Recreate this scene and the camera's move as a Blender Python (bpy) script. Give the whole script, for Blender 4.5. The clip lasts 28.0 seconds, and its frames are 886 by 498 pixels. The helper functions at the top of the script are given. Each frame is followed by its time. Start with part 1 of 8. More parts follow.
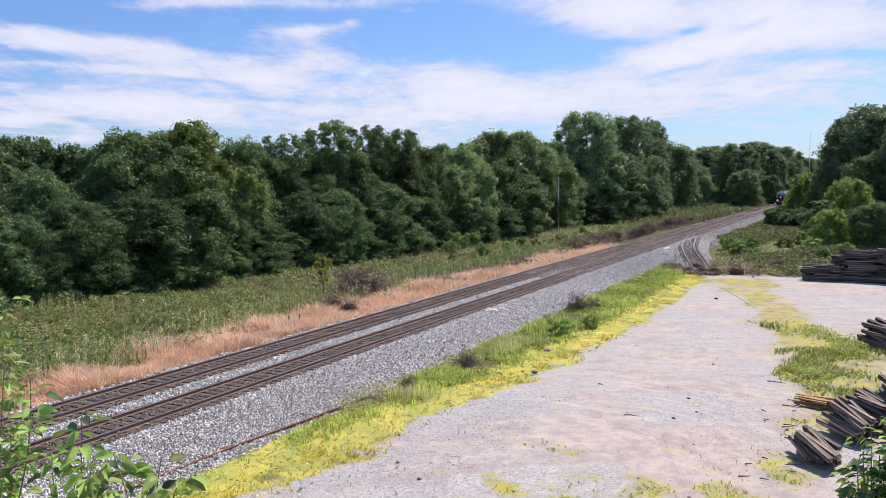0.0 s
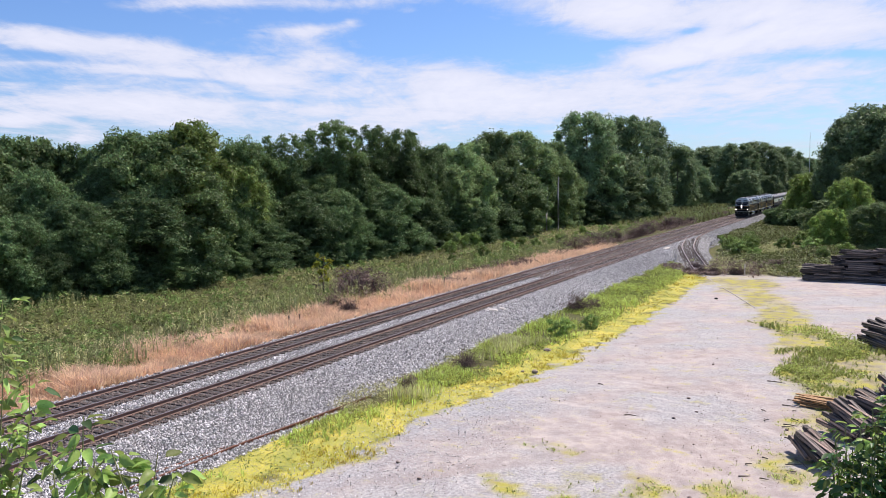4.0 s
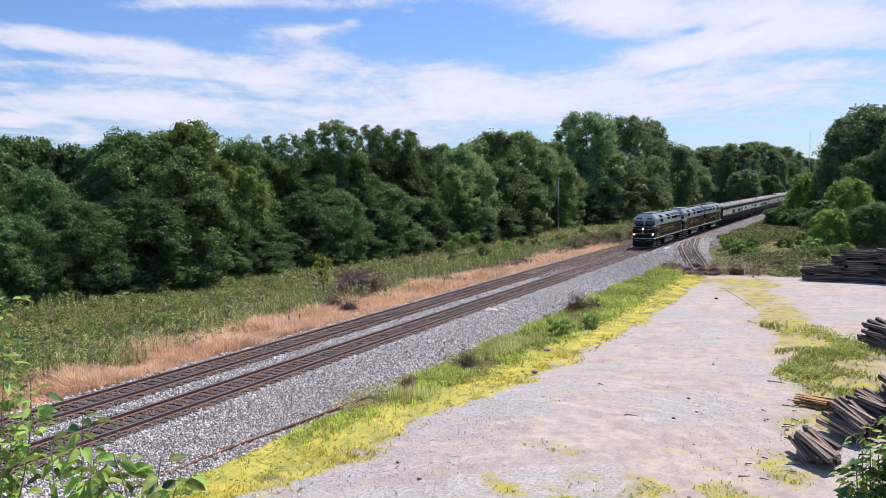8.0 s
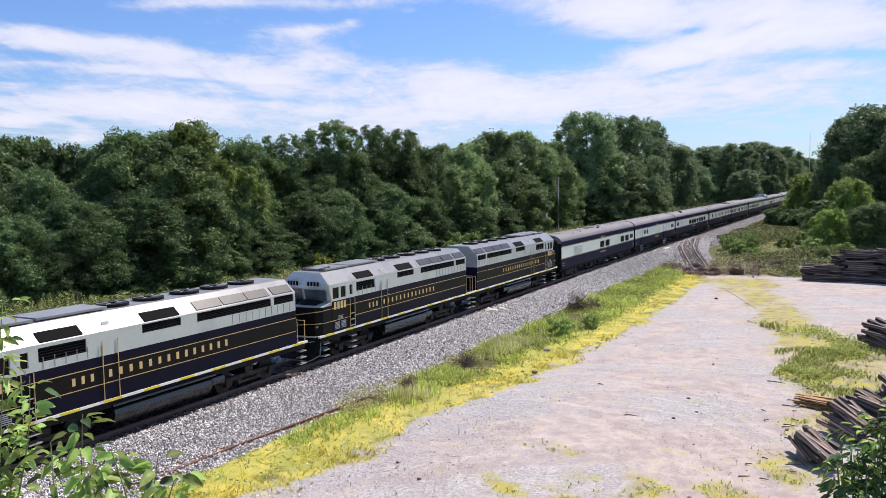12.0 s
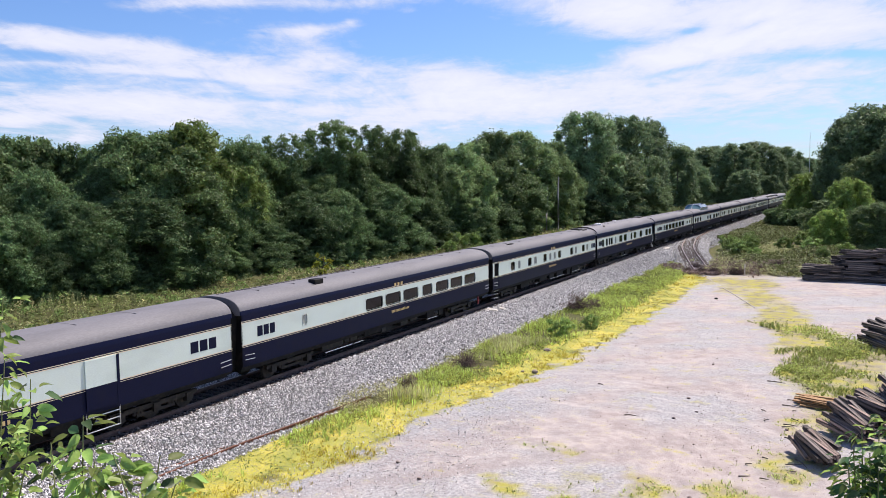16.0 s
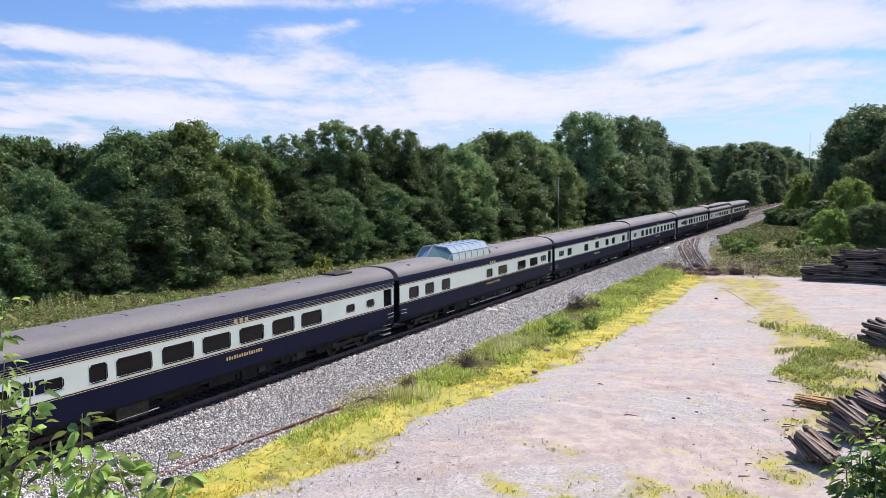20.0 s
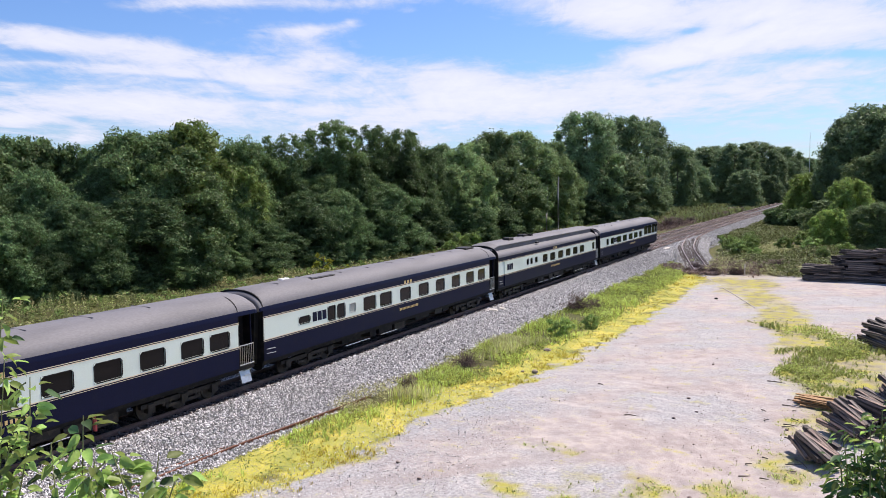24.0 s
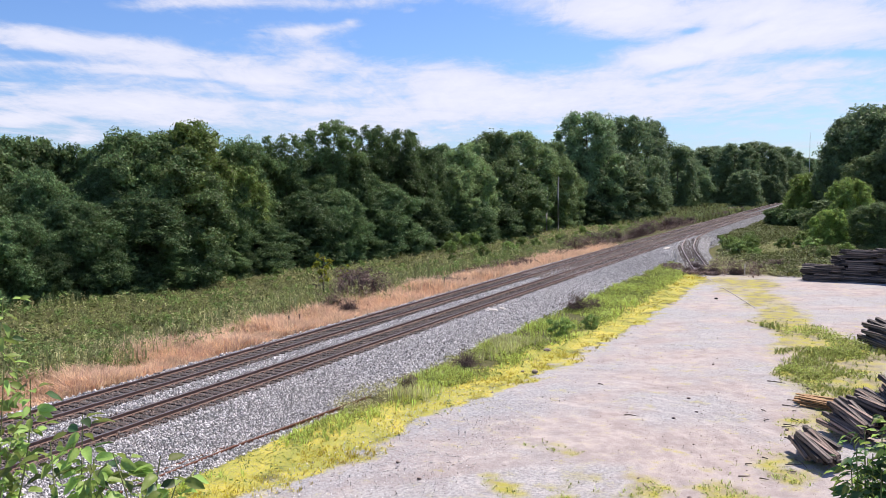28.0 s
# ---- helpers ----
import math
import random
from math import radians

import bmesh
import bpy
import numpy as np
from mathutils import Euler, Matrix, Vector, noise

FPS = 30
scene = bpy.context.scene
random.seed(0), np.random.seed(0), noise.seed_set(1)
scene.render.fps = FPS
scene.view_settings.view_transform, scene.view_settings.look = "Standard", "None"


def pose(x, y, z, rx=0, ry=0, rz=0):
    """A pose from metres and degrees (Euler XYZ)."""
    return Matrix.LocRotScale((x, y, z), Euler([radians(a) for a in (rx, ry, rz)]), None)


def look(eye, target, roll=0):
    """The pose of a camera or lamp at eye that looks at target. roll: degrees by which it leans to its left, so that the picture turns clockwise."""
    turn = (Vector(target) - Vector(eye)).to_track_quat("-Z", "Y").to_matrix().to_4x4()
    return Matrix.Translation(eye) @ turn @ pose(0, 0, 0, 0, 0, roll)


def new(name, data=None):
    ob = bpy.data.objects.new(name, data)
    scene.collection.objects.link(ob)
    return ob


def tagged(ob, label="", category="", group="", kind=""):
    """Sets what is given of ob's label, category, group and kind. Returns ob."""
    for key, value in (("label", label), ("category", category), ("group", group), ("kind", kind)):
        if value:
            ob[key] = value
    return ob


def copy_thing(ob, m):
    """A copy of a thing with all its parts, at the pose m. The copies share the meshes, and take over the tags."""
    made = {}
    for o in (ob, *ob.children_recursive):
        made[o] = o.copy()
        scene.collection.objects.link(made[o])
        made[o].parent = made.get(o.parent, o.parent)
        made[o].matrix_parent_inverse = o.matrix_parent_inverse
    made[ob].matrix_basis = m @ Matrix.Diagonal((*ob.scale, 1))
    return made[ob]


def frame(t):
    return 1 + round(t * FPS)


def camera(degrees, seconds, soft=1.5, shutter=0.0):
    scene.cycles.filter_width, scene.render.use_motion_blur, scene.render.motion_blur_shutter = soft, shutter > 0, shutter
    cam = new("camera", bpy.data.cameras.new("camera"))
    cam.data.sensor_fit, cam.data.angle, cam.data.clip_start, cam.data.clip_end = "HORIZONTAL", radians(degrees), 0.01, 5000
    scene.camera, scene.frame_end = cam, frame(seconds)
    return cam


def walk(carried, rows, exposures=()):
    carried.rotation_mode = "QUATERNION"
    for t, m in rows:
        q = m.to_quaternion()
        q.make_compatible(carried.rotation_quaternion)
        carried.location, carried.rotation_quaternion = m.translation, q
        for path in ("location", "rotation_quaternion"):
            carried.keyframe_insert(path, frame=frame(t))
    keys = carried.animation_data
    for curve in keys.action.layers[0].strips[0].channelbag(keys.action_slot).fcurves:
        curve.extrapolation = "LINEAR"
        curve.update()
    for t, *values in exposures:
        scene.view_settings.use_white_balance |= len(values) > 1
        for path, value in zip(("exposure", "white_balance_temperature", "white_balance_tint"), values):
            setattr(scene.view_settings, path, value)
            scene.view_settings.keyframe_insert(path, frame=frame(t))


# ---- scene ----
# World: x to the right across the railway, y along it away from the viewer, z up;
# z = 0 is the top of the rails, x = 0 the middle of the near track.

EYE = (24.92, 0.0, 9.015)
PAN, TILT, LEAN = 0.4882, 0.0849, -0.74
AIM = (EYE[0] - math.sin(PAN) * math.cos(TILT), math.cos(PAN) * math.cos(TILT), EYE[2] - math.sin(TILT))
cam = camera(59.36, 28.0, soft=0.65)
walk(cam, [(0.0, look(EYE, AIM, LEAN)), (28.0, look(EYE, AIM, LEAN))], [(0.0, 0.32, 6680, 16), (10.0, 0.32, 6680, 16), (13.0, 0.38, 6680, 16), (24.5, 0.39, 6680, 16), (27.0, 0.39, 6680, 16), (28.0, 0.36, 6680, 16)])

# ---- light ----
SUN_AZ, SUN_EL = radians(18), radians(57)      # azimuth from +y towards +x
sun_way = Vector((math.sin(SUN_AZ) * math.cos(SUN_EL), math.cos(SUN_AZ) * math.cos(SUN_EL), math.sin(SUN_EL)))
sun = new("sun", bpy.data.lights.new("sun", "SUN"))
sun.data.energy, sun.data.angle, sun.data.color = 4.8, radians(0.6), (1.0, 0.93, 0.82)
sun.matrix_world = look(sun_way * 200, (0, 0, 0))


def node(tree, kind, operation=None, use_clamp=False, blend_type=None, interpolation_type=None):
    n = tree.nodes.new(kind)
    if operation:
        n.operation = operation
    if use_clamp:
        n.use_clamp = True
    if blend_type:
        n.blend_type = blend_type
    if interpolation_type:
        n.interpolation_type = interpolation_type
    return n


# banks of cloud and clearings: place across and up the sky, half length, half height, amount, slope
CLOUDS = [
    (-0.470, 0.185, 0.167, 0.0174, 0.20, -0.10), (-0.321, 0.158, 0.124, 0.0122, 0.16, -0.14), (-0.540, 0.205, 0.044, 0.0143, 0.10, -0.10), (-0.157, 0.153, 0.058, 0.0203, 0.10, -0.10), (-0.379, 0.145, 0.240, 0.0091, 0.15, -0.09), (-0.187, 0.123, 0.095, 0.0112, 0.16, -0.10),
    (-0.467, 0.105, 0.189, 0.0174, 0.15, -0.06), (-0.259, 0.106, 0.145, 0.0143, 0.12, -0.05), (-0.533, 0.088, 0.044, 0.0081, 0.22, 0.00), (-0.462, 0.064, 0.018, 0.0091, 0.16, 0.00), (-0.318, 0.230, 0.124, 0.0091, 0.20, 0.02), (-0.155, 0.226, 0.102, 0.0081, 0.14, 0.00),
    (-0.156, 0.195, 0.058, 0.0081, 0.17, 0.06), (-0.113, 0.204, 0.012, 0.0050, 0.12, 0.00), (-0.035, 0.216, 0.018, 0.0050, 0.10, 0.00), (-0.398, 0.206, 0.109, 0.0095, -0.14, -0.05), (-0.511, 0.222, 0.087, 0.0131, -0.12, 0.00), (-0.514, 0.169, 0.058, 0.0044, -0.10, -0.10),
    (-0.291, 0.191, 0.051, 0.0102, -0.09, 0.00), (-0.322, 0.135, 0.145, 0.0036, -0.09, -0.10), (-0.259, 0.112, 0.102, 0.0044, -0.07, -0.08), (-0.271, 0.173, 0.087, 0.0058, -0.05, -0.12), (0.058, 0.187, 0.109, 0.0276, -0.19, 0.00), (-0.042, 0.198, 0.051, 0.0218, -0.13, 0.00),
    (-0.085, 0.164, 0.044, 0.0102, -0.07, 0.00), (0.129, 0.158, 0.051, 0.0131, -0.10, 0.00), (-0.101, 0.115, 0.080, 0.0102, -0.07, -0.10), (-0.014, 0.135, 0.102, 0.0224, 0.17, -0.15), (0.086, 0.109, 0.189, 0.0183, 0.14, -0.02), (0.193, 0.093, 0.218, 0.0162, 0.10, 0.00),
    (-0.130, 0.080, 0.363, 0.0255, 0.13, 0.00), (0.193, 0.216, 0.095, 0.0265, 0.22, 0.00), (0.392, 0.207, 0.204, 0.0326, 0.22, 0.00), (0.514, 0.181, 0.109, 0.0224, 0.12, 0.05), (0.336, 0.166, 0.116, 0.0203, 0.20, 0.12), (0.272, 0.150, 0.058, 0.0143, 0.18, 0.10),
    (0.444, 0.140, 0.145, 0.0224, 0.14, 0.05), (0.409, 0.112, 0.218, 0.0183, 0.12, 0.00), (0.215, 0.121, 0.087, 0.0122, 0.10, 0.00), (0.211, 0.172, 0.044, 0.0073, -0.15, 0.00), (0.172, 0.154, 0.036, 0.0087, -0.09, 0.00), (0.311, 0.141, 0.044, 0.0044, -0.14, 0.20),
    (0.393, 0.193, 0.029, 0.0044, -0.14, 0.30), (0.318, 0.187, 0.016, 0.0044, -0.14, 0.20), (0.515, 0.155, 0.058, 0.0065, -0.17, 0.00), (0.276, 0.121, 0.029, 0.0044, -0.09, 0.20), (0.480, 0.122, 0.044, 0.0051, -0.07, 0.00),
]


def make_world():
    world = bpy.data.worlds.new("sky")
    scene.world = world
    world.use_nodes = True
    t = world.node_tree
    t.nodes.clear()
    N = lambda kind, **kw: node(t, kind, **kw)
    sky = N("ShaderNodeTexSky")
    sky.sky_type, sky.sun_disc, sky.sun_elevation, sky.sun_rotation = "NISHITA", False, SUN_EL, SUN_AZ
    sky.air_density, sky.dust_density, sky.ozone_density = 1.0, 0.6, 1.6
    tc = N("ShaderNodeTexCoord")
    sep = N("ShaderNodeSeparateXYZ")
    t.links.new(tc.outputs["Generated"], sep.inputs[0])

    def m(op, a, b=None, c=None, clamp=False):
        n = N("ShaderNodeMath", operation=op, use_clamp=clamp)
        for k, v in enumerate((a, b, c)):
            if v is None:
                continue
            if isinstance(v, (int, float)):
                n.inputs[k].default_value = v
            else:
                t.links.new(v, n.inputs[k])
        return n.outputs[0]

    x, y, z = sep.outputs
    zz = m("ADD", m("MAXIMUM", z, 0.0), 0.10)
    along = m("DIVIDE", m("ADD", m("MULTIPLY", x, -math.sin(PAN)), m("MULTIPLY", y, math.cos(PAN))), zz)
    across = m("DIVIDE", m("ADD", m("MULTIPLY", x, math.cos(PAN)), m("MULTIPLY", y, math.sin(PAN))), zz)

    def field(sa, sc, off, scale, detail, rough, dist):
        v = N("ShaderNodeCombineXYZ")
        t.links.new(m("MULTIPLY", along, sa), v.inputs[0])
        t.links.new(m("MULTIPLY", across, sc), v.inputs[1])
        v.inputs[2].default_value = off
        n = N("ShaderNodeTexNoise")
        n.inputs["Scale"].default_value, n.inputs["Detail"].default_value = scale, detail
        n.inputs["Roughness"].default_value, n.inputs["Distortion"].default_value = rough, dist
        t.links.new(v.outputs[0], n.inputs["Vector"])
        return n.outputs["Fac"]

    streak = field(0.55, 1.0, 3.7, 1.5, 10, 0.62, 0.8)
    puff = field(1.0, 1.0, 9.1, 3.4, 10, 0.64, 0.5)
    fwd = m("MAXIMUM", m("ADD", m("MULTIPLY", x, -math.sin(PAN)), m("MULTIPLY", y, math.cos(PAN))), 0.05)
    p = m("DIVIDE", m("ADD", m("MULTIPLY", x, math.cos(PAN)), m("MULTIPLY", y, math.sin(PAN))), fwd)
    q = m("DIVIDE", z, fwd)

    def bank(pc, qc, sp, sq, amount, lean=0.0):
        """A bank of cloud (or a clearing, if negative) about a place in the sky."""
        dp = m("DIVIDE", m("SUBTRACT", p, pc), sp)
        dq = m("DIVIDE", m("SUBTRACT", m("SUBTRACT", q, m("MULTIPLY", m("SUBTRACT", p, pc), lean)), qc), sq)
        e = m("EXPONENT", m("MULTIPLY", m("ADD", m("MULTIPLY", dp, dp), m("MULTIPLY", dq, dq)), -1.0))
        return m("MULTIPLY", e, amount)

    wisp = field(0.55, 1.5, 5.3, 5.5, 8, 0.7, 1.2)
    cover = m("ADD", m("ADD", m("MULTIPLY", streak, 0.50), m("MULTIPLY", puff, 0.36)), m("MULTIPLY", wisp, 0.16))
    for row_ in CLOUDS:
        cover = m("ADD", cover, bank(*row_))
    mask = N("ShaderNodeMapRange", interpolation_type="SMOOTHSTEP")
    mask.inputs["From Min"].default_value, mask.inputs["From Max"].default_value = 0.462, 0.73
    t.links.new(cover, mask.inputs["Value"])
    fac = m("MULTIPLY", mask.outputs[0], 0.92)
    skyc = N("ShaderNodeMixRGB", blend_type="MULTIPLY")
    skyc.inputs["Fac"].default_value = 1.0
    skyc.inputs["Color2"].default_value = (0.60, 0.83, 1.18, 1)
    t.links.new(sky.outputs[0], skyc.inputs["Color1"])
    shade = N("ShaderNodeMixRGB")
    shade.inputs["Color1"].default_value = (5.2, 5.8, 7.2, 1)
    shade.inputs["Color2"].default_value = (6.85, 7.2, 8.2, 1)
    up = N("ShaderNodeMapRange")
    up.inputs["From Min"].default_value, up.inputs["From Max"].default_value = 0.52, 0.85
    t.links.new(cover, up.inputs["Value"])
    t.links.new(up.outputs[0], shade.inputs["Fac"])
    mix = N("ShaderNodeMixRGB")
    t.links.new(fac, mix.inputs["Fac"])
    t.links.new(skyc.outputs[0], mix.inputs["Color1"])
    t.links.new(shade.outputs[0], mix.inputs["Color2"])
    bg = N("ShaderNodeBackground")
    bg.inputs["Strength"].default_value = 0.10
    t.links.new(mix.outputs[0], bg.inputs["Color"])
    out = N("ShaderNodeOutputWorld")
    t.links.new(bg.outputs[0], out.inputs["Surface"])


make_world()
# ---- materials ----
def material(name, base, rough=0.6, metal=0.0, vary=0.15, scale=6.0, fine=60.0, bump=0.0, coat=0.0, second=None, spread=0.0,
             island=0.0, translucent=0.0, stretch=(1, 1, 1), emission=None, spec=0.5, amount=0.5):
    """Principled surface with variation at two scales; second: the colour of stains; spread: variation from object to object."""
    mt = bpy.data.materials.new(name)
    mt.use_nodes = True
    t = mt.node_tree
    t.nodes.clear()
    L = t.links.new
    bs = node(t, "ShaderNodeBsdfPrincipled")
    out = node(t, "ShaderNodeOutputMaterial")
    tc = node(t, "ShaderNodeTexCoord")
    mp = node(t, "ShaderNodeMapping")
    mp.inputs["Scale"].default_value = stretch
    L(tc.outputs["Object"], mp.inputs[0])
    n1 = node(t, "ShaderNodeTexNoise")
    n1.inputs["Scale"].default_value, n1.inputs["Detail"].default_value = scale, 6
    n2 = node(t, "ShaderNodeTexNoise")
    n2.inputs["Scale"].default_value, n2.inputs["Detail"].default_value = fine, 4
    for n in (n1, n2):
        L(mp.outputs[0], n.inputs["Vector"])
    c2 = second or tuple(c * 0.6 for c in base)
    ramp = node(t, "ShaderNodeMapRange")
    ramp.inputs["From Min"].default_value, ramp.inputs["From Max"].default_value = 0.62 - 0.3 * amount, 0.8 - 0.2 * amount
    L(n1.outputs["Fac"], ramp.inputs["Value"])
    mx = node(t, "ShaderNodeMixRGB")
    mx.inputs["Color1"].default_value, mx.inputs["Color2"].default_value = (*base, 1), (*c2, 1)
    sc = node(t, "ShaderNodeMath", operation="MULTIPLY")
    sc.inputs[1].default_value = 1.0 if second else min(1, vary * 3)
    L(ramp.outputs[0], sc.inputs[0])
    L(sc.outputs[0], mx.inputs["Fac"])
    hsv = node(t, "ShaderNodeHueSaturation")
    L(mx.outputs[0], hsv.inputs["Color"])
    val = node(t, "ShaderNodeMapRange")
    val.inputs["From Min"].default_value, val.inputs["From Max"].default_value = 0.3, 0.7
    val.inputs["To Min"].default_value, val.inputs["To Max"].default_value = 1 - vary, 1 + vary
    L(n2.outputs["Fac"], val.inputs["Value"])
    v = val.outputs[0]
    for src, w in (("object", spread), ("island", island)):
        if w:
            if src == "object":
                o = node(t, "ShaderNodeObjectInfo").outputs["Random"]
            else:
                o = node(t, "ShaderNodeNewGeometry").outputs["Random Per Island"]
            r = node(t, "ShaderNodeMapRange")
            r.inputs["To Min"].default_value, r.inputs["To Max"].default_value = 1 - w, 1 + w
            L(o, r.inputs["Value"])
            mu = node(t, "ShaderNodeMath", operation="MULTIPLY")
            L(v, mu.inputs[0])
            L(r.outputs[0], mu.inputs[1])
            v = mu.outputs[0]
            if translucent:
                hr = node(t, "ShaderNodeMapRange")
                hr.inputs["To Min"].default_value, hr.inputs["To Max"].default_value = 0.5 - 0.022, 0.5 + 0.022
                L(o, hr.inputs["Value"])
                L(hr.outputs[0], hsv.inputs["Hue"])
    L(v, hsv.inputs["Value"])
    L(hsv.outputs[0], bs.inputs["Base Color"])
    bs.inputs["Roughness"].default_value, bs.inputs["Metallic"].default_value = rough, metal
    bs.inputs["Specular IOR Level"].default_value = spec
    bs.inputs["Coat Weight"].default_value = coat
    bs.inputs["Coat Roughness"].default_value = 0.12
    if emission:
        bs.inputs["Emission Color"].default_value, bs.inputs["Emission Strength"].default_value = (*emission[:3], 1), emission[3]
    if bump:
        b = node(t, "ShaderNodeBump")
        b.inputs["Strength"].default_value, b.inputs["Distance"].default_value = 0.6, bump
        L(n2.outputs["Fac"], b.inputs["Height"])
        L(b.outputs[0], bs.inputs["Normal"])
    sh = bs.outputs[0]
    if translucent:
        tr = node(t, "ShaderNodeBsdfTranslucent")
        L(hsv.outputs[0], tr.inputs["Color"])
        ms = node(t, "ShaderNodeMixShader")
        ms.inputs["Fac"].default_value = translucent
        L(bs.outputs[0], ms.inputs[1])
        L(tr.outputs[0], ms.inputs[2])
        sh = ms.outputs[0]
    L(sh, out.inputs["Surface"])
    return mt


def glass(name, tint, rough=0.03):
    """Tinted window glass: dark inside, glossy outside."""
    return material(name, tint, rough, 0, 0.1, 2.0, 20.0, 0, 0.0, spec=0.16)


M = {}
M["navy"] = material("navy_paint", (0.006, 0.008, 0.031), 0.40, 0, 0.18, 1.2, 30, 0, 0.0, second=(0.009, 0.010, 0.030), amount=0.3, spec=0.11)
M["cream"] = material("pale_green_white_paint", (0.68, 0.77, 0.715), 0.36, 0, 0.05, 0.8, 25, 0, 0.2, second=(0.60, 0.68, 0.63), stretch=(1, 0.5, 1.5), amount=0.4)
M["roof"] = material("grey_roof_paint", (0.152, 0.147, 0.158), 0.72, 0, 0.12, 0.7, 18, 0.002, 0, second=(0.120, 0.116, 0.125), spread=0.10, stretch=(1.5, 0.35, 1), amount=0.5)
M["gold"] = material("gold_paint", (0.62, 0.45, 0.20), 0.4, 0, 0.08, 2, 30)
M["line"] = material("white_gold_line", (0.74, 0.66, 0.50), 0.4, 0, 0.08, 2, 30)
M["black"] = material("black_frame_paint", (0.005, 0.005, 0.006), 0.7, 0, 0.3, 3, 40, 0.002, second=(0.02, 0.017, 0.014), amount=0.5, spec=0.25)
M["grime"] = material("grimy_steel", (0.016, 0.014, 0.013), 0.6, 0.3, 0.3, 4, 40, 0.003, second=(0.05, 0.038, 0.03), amount=0.5)
M["silver"] = material("bare_steel", (0.55, 0.55, 0.54), 0.38, 0.7, 0.15, 3, 40)
M["pane"] = glass("dark_tinted_glass", (0.007, 0.007, 0.008), 0.06)
M["frost"] = material("frosted_glass", (0.30, 0.33, 0.32), 0.25, 0, 0.08, 3, 20, 0, 0.4)
# base colour lightened to blue-grey for the sky it reflects
M["wind"] = material("windshield_glass_sky_tint", (0.09, 0.12, 0.15), 0.06, 0.2, 0.1, 2, 20, spec=0.6)
# greyish white base stands for the sky's reflection in the panes
M["domeglass"] = material("dome_glass_pale_reflection", (0.50, 0.58, 0.57), 0.08, 0.35, 0.06, 2, 20, 0, 0.6, spec=0.7)
M["lens"] = material("lit_lamp_lens", (0.9, 0.9, 0.85), 0.2, emission=(1.0, 0.96, 0.86, 40.0))
M["red"] = material("red_paint", (0.30, 0.045, 0.05), 0.5)
M["yellow"] = material("yellow_paint", (0.72, 0.58, 0.04), 0.45, 0, 0.1)
M["white"] = material("white_paint", (0.74, 0.74, 0.72), 0.45, 0, 0.1)
M["loco_white"] = material("pale_grey_locomotive_paint", (0.46, 0.515, 0.485), 0.33, 0, 0.06, 0.9, 25, 0, 0.3, second=(0.38, 0.425, 0.40), amount=0.4)
M["nose"] = material("grey_nose_paint", (0.40, 0.44, 0.435), 0.35, 0, 0.08, 1.5, 25, 0, 0.3)
M["dark"] = material("dark_interior", (0.004, 0.004, 0.005), 0.8, spec=0.08)
M["railside"] = material("rusty_rail", (0.19, 0.115, 0.088), 0.7, 0.1, 0.25, 3, 60, 0.002, second=(0.26, 0.17, 0.135), amount=0.5)
M["railhead"] = material("polished_rail_head", (0.42, 0.36, 0.33), 0.35, 0.8, 0.1, 2, 60)
M["oldrail"] = material("old_rusted_rail", (0.20, 0.085, 0.050), 0.8, 0.1, 0.25, 4, 60, 0.003, second=(0.20, 0.09, 0.05))
M["tie"] = material("weathered_tie_wood", (0.058, 0.042, 0.036), 0.85, 0, 0.35, 2.0, 40, 0.006, second=(0.035, 0.027, 0.024), spread=0.35, stretch=(0.25, 1.6, 1.6), amount=0.55)
M["pile"] = material("black_creosote_tie_wood", (0.026, 0.022, 0.021), 0.8, 0, 0.5, 1.5, 40, 0.012, second=(0.19, 0.155, 0.135), spread=0.7, stretch=(0.35, 8, 8), amount=0.80)
M["lumber"] = material("tan_lumber", (0.34, 0.20, 0.09), 0.8, 0, 0.25, 2, 30, 0.005, second=(0.26, 0.15, 0.08), spread=0.25, stretch=(0.3, 3, 3))
# bed colour darkened to stand for shade in the gaps between stones
M["ballast"] = material("grey_ballast_bed_gap_shade", (0.12, 0.12, 0.125), 0.9, 0, 0.7, 9.0, 20.0, 0.05, second=(0.05, 0.05, 0.052), amount=0.6)
M["stone"] = material("crushed_ballast_stone", (0.51, 0.50, 0.505), 0.85, 0, 0.2, 2, 30, 0, island=0.72)
M["stone_tie"] = material("brownish_track_ballast", (0.21, 0.165, 0.145), 0.88, 0, 0.2, 2, 30, 0, island=0.45)
# less contrast from stone to stone than the near ballast
M["stone_far"] = material("even_ballast_stone", (0.40, 0.40, 0.41), 0.85, 0, 0.2, 2, 30, 0, island=0.45)
M["track_far"] = material("pinkish_track_ballast", (0.34, 0.285, 0.265), 0.88, 0, 0.2, 2, 30, 0, island=0.4)
M["concrete"] = material("pale_concrete", (0.62, 0.58, 0.53), 0.9, 0, 0.2, 5, 40, 0.01)
M["bark"] = material("grey_brown_bark", (0.13, 0.105, 0.085), 0.9, 0, 0.3, 5, 30, 0.02, spread=0.2, stretch=(3, 3, 0.6))
M["palebark"] = material("pale_bare_bark", (0.42, 0.40, 0.38), 0.9, 0, 0.25, 5, 30, 0.01, stretch=(3, 3, 0.6))


def leafmat(name, base, tr=0.35, isl=0.42, spread=0.34, rough=0.55, spec=0.18):
    return material(name, base, rough, 0, 0.10, 0.6, 9, 0, 0, second=tuple(c * 0.66 for c in base), spread=spread, island=isl, translucent=tr, spec=spec)


